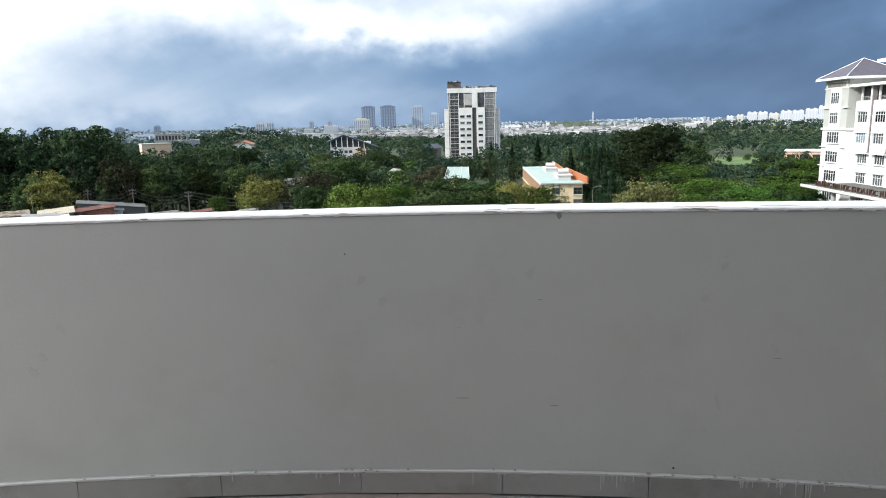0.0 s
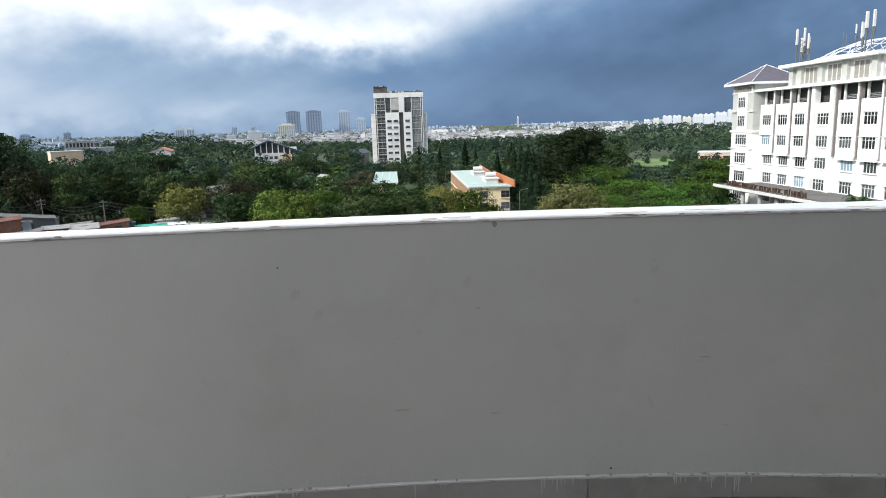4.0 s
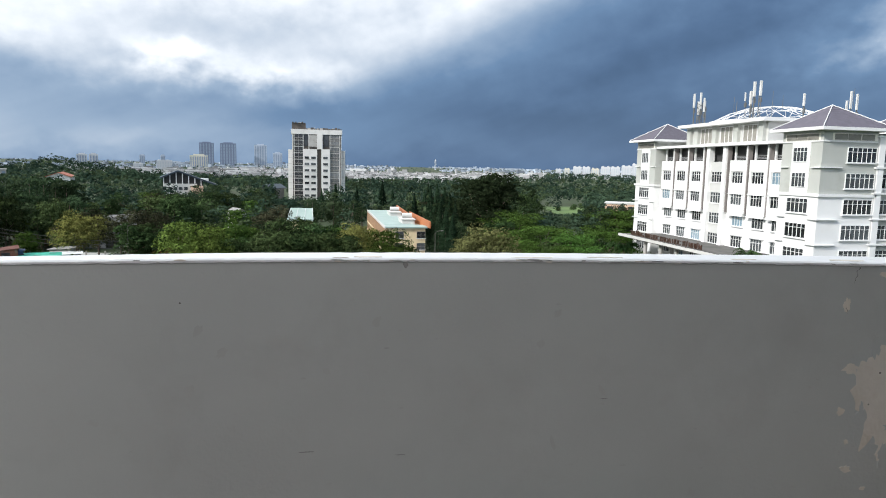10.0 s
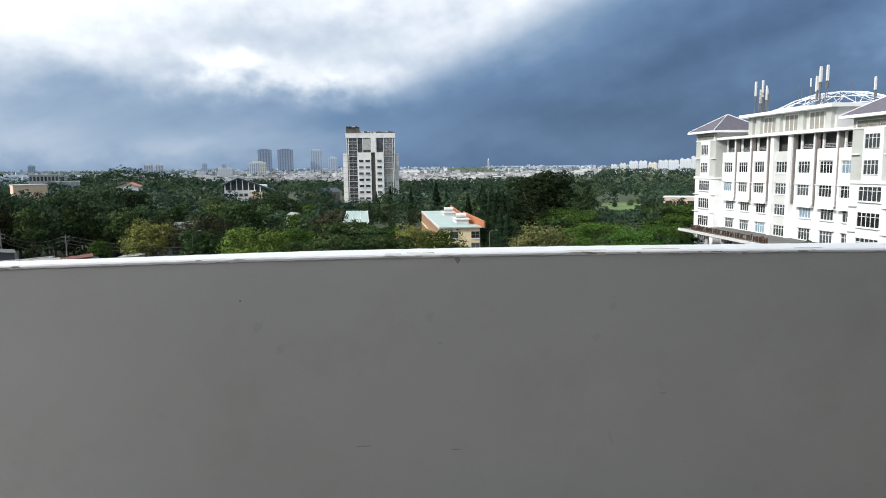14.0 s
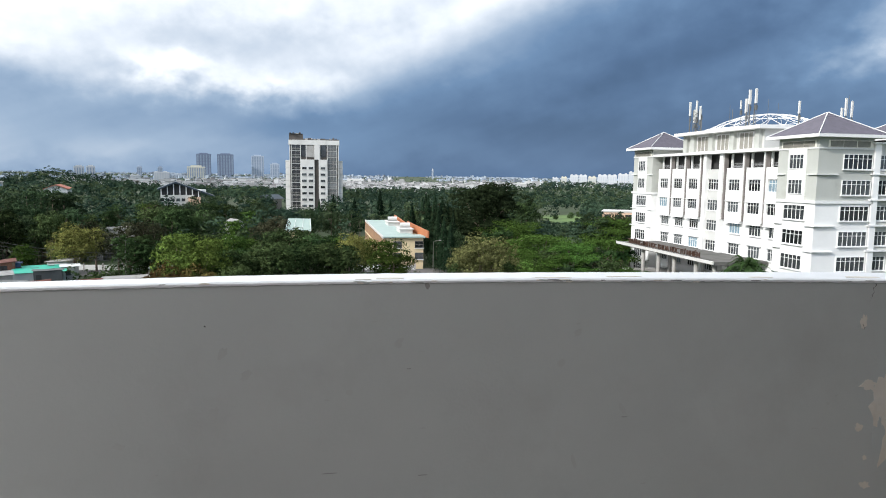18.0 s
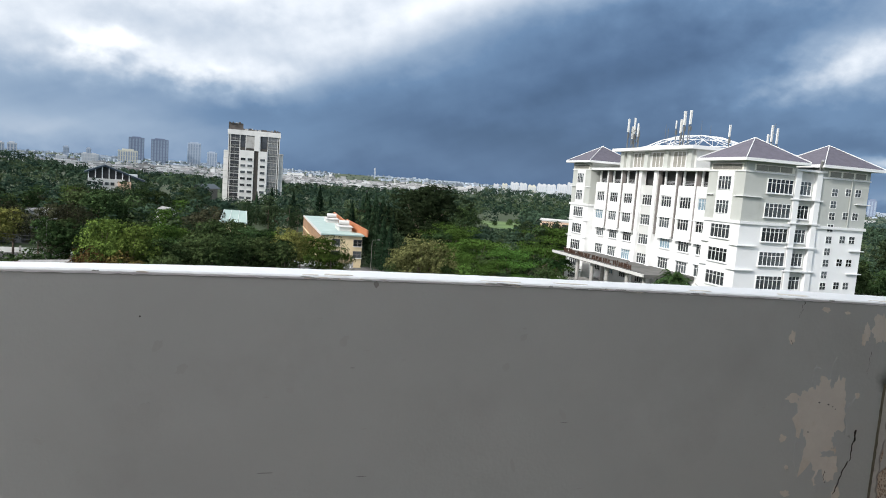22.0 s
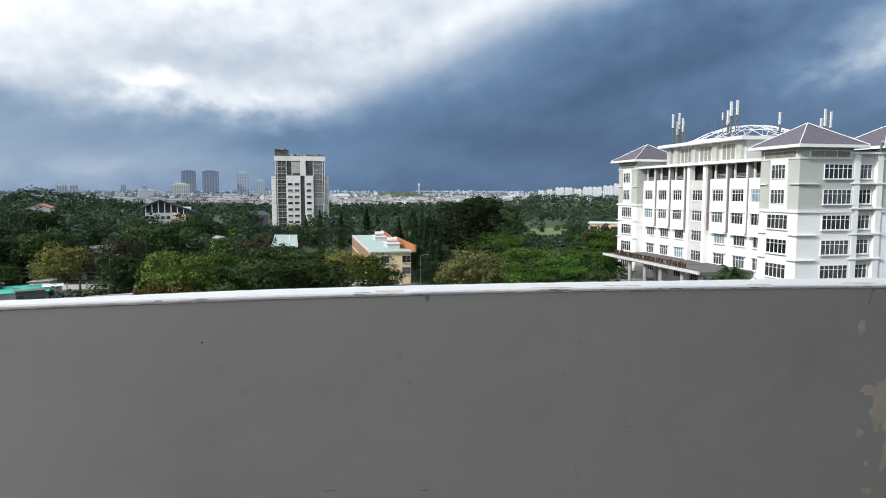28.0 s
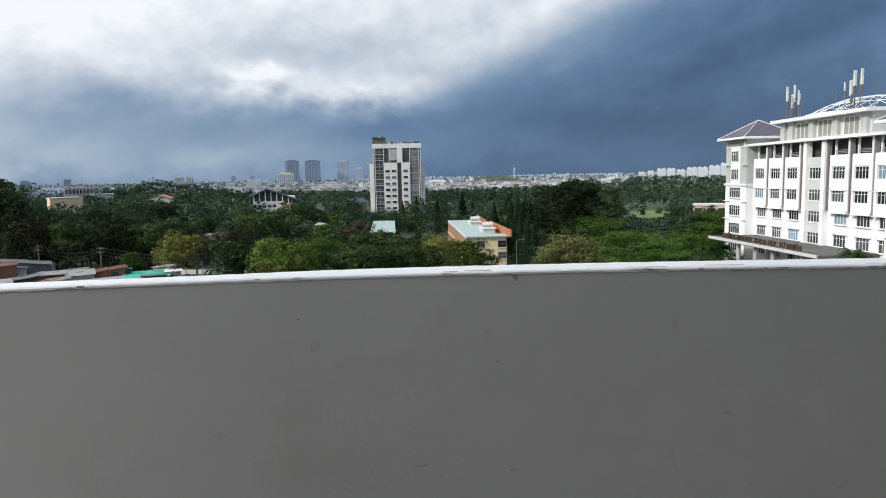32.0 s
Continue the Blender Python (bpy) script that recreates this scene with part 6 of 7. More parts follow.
def palm_tree(name, seed, h, leaf):
    """Long arching fronds, each a rib with narrow hanging leaflets."""
    rng = np.random.default_rng(seed)
    v = []
    for k in range(24):
        a, lift, L = k * 2.4 + rng.uniform(-0.3, 0.3), 0.25 + 1.1 * (k / 23), rng.uniform(3.0, 4.2)
        d = np.array([math.cos(a), math.sin(a), 0])
        side = np.array([-math.sin(a), math.cos(a), 0])
        pts = [np.array([0, 0, h]) + d * L * math.cos(lift * 0.8) * q + np.array([0, 0, L * (0.95 * lift * q - (0.62 + 0.3 * lift) * q * q)]) for q in np.linspace(0, 1, 13)]
        for s in range(12):
            p0, p1 = pts[s], pts[s + 1]
            q = (s + 0.5) / 12
            e = p1 - p0
            v += [p0 - side * 0.03, p0 + side * 0.03, p1 + side * 0.02, p1 - side * 0.02]
            if s == 0:
                continue
            for sg in (-1, 1):
                for j in (0.05, 0.37, 0.7):
                    o = p0 + e * j
                    tip = side * sg * 0.55 * math.sin(math.pi * (0.12 + 0.85 * q)) + d * 0.25 + np.array([0, 0, -0.24 * rng.uniform(0.5, 1.6)])
                    v += [o, o + e * 0.30, o + e * 0.22 + tip * rng.uniform(0.85, 1.1), o + tip * rng.uniform(0.85, 1.1)]
    crown = leaf_mesh(name + "_fronds", np.array(v), leaf, 4)
    return Build().rod((0, 0, -0.3), (0.25, 0, h * 0.5), 0.22, 7, 0.17).rod((0.25, 0, h * 0.5), (0, 0, h), 0.17, 7, 0.13).mesh(name + "_trunk", "bark"), crown


KINDS = {
    # name: trunk and crown meshes, label, height
    "dark": [(broad_tree("dark_tree%d" % i, 100 + i, 19, 13.5, "leaf_dark", 6600, 0.21, 26, 0.12), "tall dark green broadleaved tree with a dense crown", 19) for i in range(3)],
    "mid": [(broad_tree("mid_tree%d" % i, 200 + i, 11, 10.5, "leaf_mid", 5600, 0.165, 20, 0.06), "rounded green broadleaved tree", 11) for i in range(3)],
    "bright": [(broad_tree("bright_tree", 300, 10.5, 9, "leaf_bright", 8000, 0.135, 14, 0.15), "bright green bushy tree", 10.5)],
    "yellow": [(broad_tree("yellow_tree", 310, 11.5, 10.5, "leaf_yellow", 11000, 0.125, 16, 0.18), "yellow-green tree with a dense rounded crown", 11.5)],
    "olive": [(broad_tree("olive_tree", 320, 9.5, 11, "leaf_olive", 12000, 0.125, 16, 0.12), "olive green flowering tree with a pale bloom", 9.5)],
    "grand": [(broad_tree("grand_tree", 330, 20, 22, "leaf_grand", 26000, 0.19, 50, 0.08), "very large dark spreading tree", 20)],
    "feather": [(feather_tree("feather_tree%d" % i, 340 + i, 10, 15, "leaf_feather", 11000, 0.17), "spreading tree with flat layers of feathery bright green leaves", 10) for i in range(2)],
    "pine": [(pine_tree("pine_tree%d" % i, 350 + i, 16, 6.4, "leaf_pine", 5600, 0.19), "slender dark green conifer", 16) for i in range(2)],
    "brown": [(broad_tree("brown_tree", 360, 10, 9.5, "leaf_brown", 3200, 0.15, 12, 0.25), "thin brownish half-bare tree", 10)],
    "shrub": [(broad_tree("shrub", 370, 4.5, 5.5, "leaf_mid", 2400, 0.14, 7, 0.05), "low green leafy shrub", 4.5)],
    "rusty": [(broad_tree("rusty_shrub", 375, 4.5, 6, "leaf_rusty", 2500, 0.12, 8, 0.1), "low shrub with rusty orange leaves", 4.5)],
    "palm": [(palm_tree("palm%d" % i, 380 + i, 10.0, "leaf_palm"), "palm tree with drooping fronds", 11.6) for i in range(2)],
}
CATS = {"pine": "conifer", "palm": "palm", "shrub": "shrub", "rusty": "shrub"}
rtree = random.Random(21)


def plant(kind, x, y, scale=1.0, wide=1.0, z=None):
    (trunk, crown), label, h = rtree.choice(KINDS[kind])
    ob = thing("palm_tree" if kind == "palm" else "shrub" if kind in ("shrub", "rusty") else "conifer" if kind == "pine" else "tree", label, CATS.get(kind, "tree"), at=(x, y, terrain(x, y) if z is None else z), turn=rtree.uniform(0, 360))
    s = Matrix.Diagonal((scale * wide, scale * wide, scale, 1))
    child("trunk", trunk, ob, s)
    child("fronds" if kind == "palm" else "crown", crown, ob, s)
    return ob


def at_az(azim, rng):
    return rng * math.sin(radians(azim)), rng * math.cos(radians(azim))


def plant_at(kind, azim, rng, top_el=None, wide=1.0):
    """Plants a tree by bearing and range; top_el sets its height by the elevation of its top."""
    x, y = at_az(azim, rng)
    h = KINDS[kind][0][2]
    scale = 1.0
    if top_el is not None:
        scale = (1.65 + rng * math.tan(radians(top_el)) - terrain(x, y)) / h
    return plant(kind, x, y, scale, wide)


for a, r, e in ((-4.9, 352, -2.0), (-4.2, 348, -2.15), (-3.6, 350, -2.1), (-5.6, 346, -2.1)):
    plant_at("mid", a, r, e, 1.0)
# trees that stand out
plant_at("yellow", -18.5, 155, -3.5, 0.95)
plant_at("bright", -21.5, 158, -5.2, 0.9)
plant_at("bright", -11.3, 125, -4.5, 1.1)
plant_at("bright", -9.2, 124, -4.8, 1.0)
plant_at("grand", 14.5, 168, -0.45, 1.3)
plant_at("olive", 14.6, 122, -5.2, 1.15)
plant_at("bright", 6.9, 124, -5.2, 1.15)
plant_at("feather", 19.7, 134, -4.55, 1.2)
plant_at("feather", 22.4, 130, -5.2, 1.05)
plant_at("feather", 17.9, 128, -5.9, 0.85)
plant_at("feather", 21.0, 124, -6.3, 1.05)
plant_at("bright", 18.7, 119, -6.9, 0.9)
plant_at("feather", 24.9, 139, -4.7, 0.95)
plant_at("mid", 18.3, 190, -1.95, 0.75)
plant_at("dark", 23.9, 186, -2.8, 0.85)
plant_at("brown", 25.4, 178, -2.9, 1.0)
plant_at("bright", -13.6, 225, -2.2, 0.8)
plant_at("bright", -12.9, 228, -2.6, 0.7)
plant_at("feather", 16.9, 142, -5.2, 0.7)
plant_at("feather", 26.5, 150, -4.9, 0.8)
plant_at("mid", 17.2, 118, -7.4, 0.8)
for sx_, sy_, sc in ((126, 330, 0.7), (138, 338, 0.9), (148, 352, 0.8), (133, 318, 0.5)):
    plant("shrub", sx_, sy_, sc)
for a, r, e in ((-12.0, 121, -7.0), (-9.6, 120, -7.3)):
    plant_at("rusty", a, r, e, 0.9)
plant_at("mid", -6.6, 103, -7.5, 0.8)
plant_at("bright", -5.0, 102.5, -8.2, 0.9)
plant_at("shrub", -3.6, 103, -9.1, 1.0)
plant_at("shrub", 9.8, 112, -9.0, 1.0)
plant_at("shrub", 8.9, 117, -8.6, 1.0)
plant_at("shrub", 11.2, 119, -8.4, 1.1)
plant_at("mid", 12.3, 126, -7.4, 0.8)
for a, r, e in ((24.6, 132, -6.0), (25.7, 136, -5.9), (26.6, 128, -6.1), (27.2, 139, -5.8)):
    plant_at("palm", a, r, e)
for a, r, e in ((36.3, 99, -5.9), (37.4, 95, -7.0), (35.2, 101, -7.0)):
    plant_at("palm", a, r, e)
for a, r, e in ((1.6, 255, -1.6), (3.4, 250, -1.8), (5.6, 240, -1.2), (6.5, 250, -2.0), (9.3, 215, -1.9), (9.8, 196, -1.6), (10.4, 190, -1.5), (11.0, 185, -2.0), (10.7, 178, -2.6), (9.6, 230, -1.4), (8.4, 225, -2.2), (11.1, 210, -1.8), (0.4, 262, -2.0), (10.3, 172, -2.5), (10.9, 164, -2.3), (11.5, 170, -2.1), (12.0, 158, -2.9), (11.2, 152, -3.4), (10.6, 156, -3.2), (11.8, 148, -4.0)):
    plant_at("pine", a, r, e, 1.15)
for a, r, e in ((-0.4, 215, -2.6), (1.4, 220, -2.2), (2.2, 205, -3.1), (3.0, 212, -2.9)):
    plant_at("dark", a, r, e, 0.9)
# round trees behind the vaulted sheds, two and three deep
for k in range(14):
    plant_at("mid", -8.5 + 0.88 * k + rtree.uniform(-0.3, 0.3), rtree.uniform(126, 133), rtree.uniform(-6.4, -5.6), 1.15)
for k in range(13):
    plant_at(rtree.choice(["mid", "mid", "dark", "bright"]), -9.0 + 0.95 * k + rtree.uniform(-0.3, 0.3), rtree.uniform(138, 146), rtree.uniform(-5.3, -4.6), 1.1)
plant_at("yellow", 3.0, 137, -4.6, 0.9)
plant_at("yellow", 4.2, 141, -4.9, 0.9)
for k in range(2, 9):
    plant_at("mid", -17 + 1.2 * k, rtree.uniform(142, 147), rtree.uniform(-5.6, -4.9), 1.1)
for a, r, e in ((12.4, 165, -3.6), (11.6, 158, -4.0), (12.8, 150, -4.6), (17.2, 160, -3.4), (16.0, 152, -4.4), (24.4, 172, -3.2), (26, 176, -3.0), (28, 180, -2.8), (13.4, 140, -5.6), (20.5, 126, -6.2), (24.0, 128, -6.4), (22, 120, -7.2), (25.8, 124, -6.8), (27.6, 118, -7.4), (18.0, 131, -5.8)):
    plant_at(rtree.choice(["mid", "dark", "mid", "feather"]) if a > 15 else "dark", a, r, e, 1.1 if a > 15 else 0.8)
for a, r, e in ((-9.6, 292, -1.75), (-8.6, 296, -1.7), (-7.6, 300, -1.75), (-12.4, 295, -2.1), (-11.2, 290, -2.3), (-10.3, 288, -2.2)):
    plant_at("dark", a, r, e, 1.1)
for a in (-15.4, -13.8, -12.6, -4.4, -3.7, -17.0):
    plant_at("brown", a, rtree.uniform(160, 172), rtree.uniform(-4.2, -3.5), 1.0)
# tall dark stand on the open hillside
for k in range(34):
    a = -41 + 0.68 * k + rtree.uniform(-0.3, 0.3)
    top = 0.75 - 2.0 * smooth01(-30.0, -26.5, a) + rtree.uniform(-0.7, 0.15)
    if -28.0 < a < -24.2:
        top = min(top, -1.7)
    plant_at("dark", a, rtree.uniform(188, 212), top, 0.85)
for k in range(22):
    a = -38 + 1.0 * k
    plant_at("dark" if k % 3 else "mid", a, rtree.uniform(176, 186), rtree.uniform(-3.4, -2.4), 0.95)
plant_at("yellow", -33.7, 176, -2.3, 1.0)
plant_at("brown", -28.3, 178, -1.9, 0.9)
# woodland in the middle distance
taken = [(14, 152, 29, 213, 3), (-9, 188, 3, 212, 4), (-27, 200, -17, 216, 3), (-16, 370, 16, 402, 6), (-75, 308, -30, 365, 3), (60, 74, 96, 136, 6), (117, 305, 146, 345, 0), (96, 200, 112, 220, 3), (-170, 144, 30, 170, 0), (322, 225, 360, 285, 6), (-59, 170, -43, 190, 0)]


def free(x, y):
    return all(not (x0 - m < x < x1 + m and y0 - m < y < y1 + m) for x0, y0, x1, y1, m in taken)


count = 0
while count < 85:
    a, r = rtree.uniform(-36, 29), rtree.uniform(172, 240)
    x, y = at_az(a, r)
    if not free(x, y) or (2.5 < a < 12 and r < 215) or (-3.6 < a < 1.2) or (18.8 < a < 23.4):
        continue
    kind = rtree.choice(["dark", "dark", "mid", "mid", "mid", "bright", "brown", "dark"])
    top = -20.5 + rtree.uniform(9.5, 13.5)
    plant(kind, x, y, (top - GROUND) / KINDS[kind][0][2], 1.05)
    count += 1
# trees beside and beyond the white building
for k in range(40):
    a, r = rtree.uniform(44, 62), rtree.uniform(106, 230)
    x, y = at_az(a, r)
    if free(x, y):
        plant(rtree.choice(["feather", "mid", "dark", "mid"]), x, y, rtree.uniform(0.85, 1.1))
for a, r, e in ((34.5, 92, -8.6), (38.5, 88, -8.4), (41, 86, -8.2), (43.5, 88, -8.1), (46, 90, -7.9), (48.5, 92, -7.6), (50.5, 96, -7.0), (53, 98, -7.0), (55.5, 98, -7.4), (58, 98, -7.2)):
    plant_at("feather", a, r, e + 1.15, 0.8)

# far woods: one spread of leafy clumps
rng = np.random.default_rng(77)
tones, hazy_v = ([], [], []), []
r = 172.0
while r < 3300:
    step = max(9.0, r * 0.055)
    lat = 6.0 if r < 900 else 9.0 + r * 0.002
    n_row = int(radians(112) * r / lat)
    if r > 1350:
        n_row = n_row // 3
    for k in range(n_row):
        da = -46 + 112 * (k + rng.random()) / n_row
        a = radians(da)
        rr = r + rng.uniform(-0.5, 0.5) * step
        x, y = rr * math.sin(a), rr * math.cos(a)
        if not free(x, y) or (300 < rr < 400 and 20.6 < da < 22.8 and rng.random() < 0.85) or (3.2 < da < 11.0 and rr < 196) or (da < -15 and rr < 215):
            continue
        if (-4 < da < 19.5 and rr > 800 and rng.random() < 0.62) or (-19 < da <= -4 and rr > 930 and rng.random() < 0.45):
            continue
        h, w = rng.uniform(8.0, 13.5), rng.uniform(3.4, 5.4)
        if 18.9 < da < 23.5 and rr < 310:
            h = min(h, max(22.1 - rr * 0.068, 2.2))
        if -2.9 < da < 0.0 and rr < 200:
            h = min(h, 4.5)
        if -3.4 < da < 1.0 and 190 < rr < 374:
            h = min(h, max(22.1 - rr * 0.0525, 2.5))
        if -25 < da < -13.5 and 540 < rr < 780:
            w *= 1.5
        elif rr > 560:
            h *= 0.62
        if rr > 900:
            w *= 1.4
        m, size, tuft, per = (280, 0.30, 1.25, 20) if rr < 260 else (180, 0.40, 1.5, 16) if rr < 400 else (110, 0.58, 1.8, 13) if rr < 620 else (64, 0.80, 2.2, 12) if rr < 950 else (30, 1.4, 2.8, 8)
        if -25 < da < -13.5 and 540 < rr < 780:
            m, size, tuft, per = 170, 0.55, 1.8, 16
        lob = [(x, y, terrain(x, y) + h * 0.60, w * 0.8, w * 0.8, h * 0.36)]
        for q in range(4):
            b = rng.uniform(0, 6.28)
            lob.append((x + math.cos(b) * w * 0.55, y + math.sin(b) * w * 0.55, terrain(x, y) + h * rng.uniform(0.45, 0.85), w * 0.42, w * 0.42, w * 0.34))
        c, d = lobed_points(rng, lob, m, tuft, per)
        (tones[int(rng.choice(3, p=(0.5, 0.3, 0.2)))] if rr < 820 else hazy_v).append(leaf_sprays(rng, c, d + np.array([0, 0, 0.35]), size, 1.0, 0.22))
    r += step
woods_me = leaf_mesh("woods", np.concatenate([q for tone in tones for q in tone]), "leaf_far")
woods_me.materials.append(MAT["leaf_far_dark"])
woods_me.materials.append(MAT["leaf_far_light"])
woods_me.polygons.foreach_set("material_index", np.repeat(np.arange(3, dtype=np.int32), [sum(len(q) for q in tone) // 3 for tone in tones]))
tagged(new("woods", woods_me), "unbroken green woodland beyond the campus", "woods", kind="stuff")
# these crowns take the leaf colour with haze painted in
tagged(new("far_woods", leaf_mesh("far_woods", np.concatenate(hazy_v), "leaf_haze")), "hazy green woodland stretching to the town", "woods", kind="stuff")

# undergrowth between the nearer trees
parts_v = []
for k in range(900):
    da, rr = rng.uniform(-20, 60), rng.uniform(112, 182)
    x, y = at_az(da, rr)
    if not free(x, y) or (abs(x) < 14 and y < 121) or (19 < x < 36 and y < 152) or (da < -12 and rr < 140) or (-13 < da < -5 and rr < 122) or (da < 3.5 and 146 < y < 160):
        continue
    h, w = rng.uniform(1.5, 4.5), rng.uniform(1.6, 3.2)
    c, d = lobed_points(rng, [(x, y, terrain(x, y) + h * 0.4, w, w, h * 0.55)], 140, 0.7, 14)
    parts_v.append(leaf_sprays(rng, c, d, 0.22))
tagged(new("undergrowth", leaf_mesh("undergrowth", np.concatenate(parts_v), "leaf_mid")), "dense green undergrowth below the trees", "bushes", kind="stuff")


# ---- roofs, sheds and street furniture below the terrace ----
def corrugated(name, mat, w, l, rise, pitch=0.35, amp=0.05, thick=0.03):
    """A ribbed sheet in x and y, rising by rise over its width."""
    n = max(4, int(l / pitch) * 2)
    verts, faces = [], []
    for i in range(n + 1):
        y = l * i / n
        dz = amp * (1 if i % 2 else -1)
        for x, z in ((-w / 2, 0.0), (w / 2, rise)):
            verts += [(x, y, z + dz), (x, y, z + dz - thick)]
    for i in range(n):
        a, b = 4 * i, 4 * i + 4
        faces += [(a, a + 2, b + 2, b), (a + 1, b + 1, b + 3, a + 3), (a, b, b + 1, a + 1), (a + 2, a + 3, b + 3, b + 2)]
    faces += [(0, 1, 3, 2), (4 * n, 4 * n + 2, 4 * n + 3, 4 * n + 1)]
    return mesh_of(name, verts, faces, mat)


def shack(x, y, turn, w, l, top, rise, roof, wall, label, roof_label=""):
    ob = thing("shack", label, "shed", "roofs below the terrace", at=(x, y, GROUND), turn=turn)
    h = top - GROUND
    b = Build().quad_strip([(-w / 2, 0, 0), (w / 2, 0, 0), (w / 2, l, 0), (-w / 2, l, 0)], [(-w / 2, 0, h - 0.1), (w / 2, 0, h + rise - 0.1), (w / 2, l, h + rise - 0.1), (-w / 2, l, h - 0.1)])
    child("wall", b.mesh("shack_wall", wall), ob)
    child("roof_sheet", corrugated("roof_sheet", roof, w + 0.8, l + 0.8, rise * 1.1), ob, pose(0, -0.4, h + 0.06), roof_label)
    # a near-black panel on the wall takes the place of a shaded doorway
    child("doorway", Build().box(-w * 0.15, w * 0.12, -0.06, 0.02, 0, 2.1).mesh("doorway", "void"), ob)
    child("ridge_batten", Build().rod((-w / 2 - 0.3, l * 0.4, h + 0.2), (w / 2 + 0.3, l * 0.4, h + rise + 0.2), 0.05).mesh("batten", "pole_wood"), ob)
    return ob


def lean_to(az0, az1, rng_, el0, el1, depth, rise, roof, wall, label):
    """A shed whose front wall runs between two bearings; the roof climbs backwards by rise."""
    mid = (az0 + az1) / 2
    x, y = at_az(mid, rng_)
    w = rng_ * math.radians(az1 - az0)
    z0, z1 = (1.65 + rng_ * math.tan(radians(e)) - GROUND for e in (el0, el1))
    ob = thing("shack", label, "shed", "roofs below the terrace", at=(x, y, GROUND), turn=-mid)
    base = [(-w / 2, 0, 0), (w / 2, 0, 0), (w / 2, depth, 0), (-w / 2, depth, 0)]
    child("wall", Build().quad_strip(base, [(-w / 2, 0, z0), (w / 2, 0, z1), (w / 2, depth, z1 + rise), (-w / 2, depth, z0 + rise)]).mesh("shack_wall", wall), ob)
    n = max(3, int(w / 0.95))
    for k in range(n):
        xa, xb = -w / 2 - 0.25 + (w + 0.5) * k / n, -w / 2 - 0.25 + (w + 0.5) * (k + 1) / n + 0.06
        dz, back = rsh.uniform(0.0, 0.06), rsh.uniform(-0.3, 0.35)
        za, zb = z0 + (z1 - z0) * (xa + w / 2) / w + 0.05 + dz, z0 + (z1 - z0) * (xb + w / 2) / w + 0.05 + dz
        lo = [(xa, -0.35 + back * 0.5, za - 0.03), (xb, -0.35 + back * 0.5, zb - 0.03), (xb, depth + back, zb + rise), (xa, depth + back, za + rise)]
        child("roof_sheet", Build().quad_strip(lo, [(p[0], p[1], p[2] + 0.05) for p in lo]).mesh("roof_sheet", roof), ob)
    for k in range(max(1, int(w / 3.5))):
        xx = -w / 2 + w * rsh.uniform(0.1, 0.9)
        # near-black panels on the wall, painted in for shaded openings
        child("opening", Build().box(xx - 0.45, xx + 0.45, -0.05, 0.03, z1 - 1.7, z1 - 0.7).mesh("opening", "void"), ob)
    for k in range(max(1, int(w / 4))):
        xx, q = w * rsh.uniform(-0.4, 0.4), rsh.uniform(0.2, 0.8)
        child("roof_weight", Build().beam((xx - 0.6, depth * q, (z0 + z1) / 2 + rise * q + 0.16), (xx + 0.7, depth * q + 0.2, (z0 + z1) / 2 + rise * q + 0.17), 0.12, 0.09).mesh("roof_weight", "pole_wood"), ob)
    return ob


rsh = random.Random(8)
lean_to(-32.5, -29.5, 150, -6.0, -5.78, 4, 0.3, "rust", "brick", "bare brick house with a rusty sheet roof")
lean_to(-34.6, -32.3, 149.5, -6.1, -5.95, 5, 0.7, "tan_sheet", "rust_pale", "low house with a tan sheet roof")
lean_to(-32.0, -27.3, 161, -5.3, -5.95, 6, 0.1, "zinc_dark", "zinc_dark", "long shed with a dark grey metal roof")
lean_to(-34.2, -29.9, 140, -7.3, -7.15, 6, 0.3, "zinc", "concrete", "long low shed with a pale ribbed zinc roof")
lean_to(-34.4, -32.7, 144, -6.75, -6.4, 3, 0.5, "billboard", "concrete", "low lean-to with pale sheets on its roof")
lean_to(-29.85, -28.9, 152, -6.05, -6.1, 3, 0.0, "zinc_dark", "billboard", "whitewashed lean-to with a dark roof")
# its wall is near-black, painted in for the shade of an open shed
lean_to(-29.9, -28.2, 145, -6.95, -6.75, 3, 0.2, "zinc_dark", "void", "low dark open shed with clutter")
lean_to(-28.2, -26.5, 150, -6.75, -6.75, 4, 0.3, "zinc", "brick", "low brick shed with a zinc roof")
lean_to(-28.6, -26.2, 143, -7.35, -7.15, 3, 0.2, "rust_pale", "concrete", "low shed with mottled roof sheets")
lean_to(-26.4, -24.5, 148, -7.0, -6.95, 5, 0.5, "zinc", "concrete", "small house with a pale zinc roof")
house_b = lean_to(-25.0, -22.3, 150, -6.85, -6.62, 5, 0.0, "rust", "brick", "bare brick house with a small white window")
child("window", Build().box(2.0, 2.7, -0.08, 0.02, 2.0, 3.0).mesh("brick_window", "trim_white"), house_b)
lean_to(-22.35, -21.95, 150.5, -6.75, -6.75, 2, 0.0, "blue_sheet", "blue_sheet", "dull blue sheet-metal booth")
lean_to(-22.5, -19.1, 145, -7.5, -7.55, 8, 0.35, "green_sheet", "billboard", "shed with a bright green sheet roof")
# dark box added to paint in the shaded opening below the green roof
lean_to(-21.2, -19.3, 143.5, -7.42, -7.42, 1.2, 0.1, "zinc_dark", "zinc_dark", "dark box standing in for the shaded opening below the green roof")
lean_to(-19.4, -18.2, 148, -7.2, -7.2, 3, 0.1, "billboard", "concrete", "small hut with a white roof")
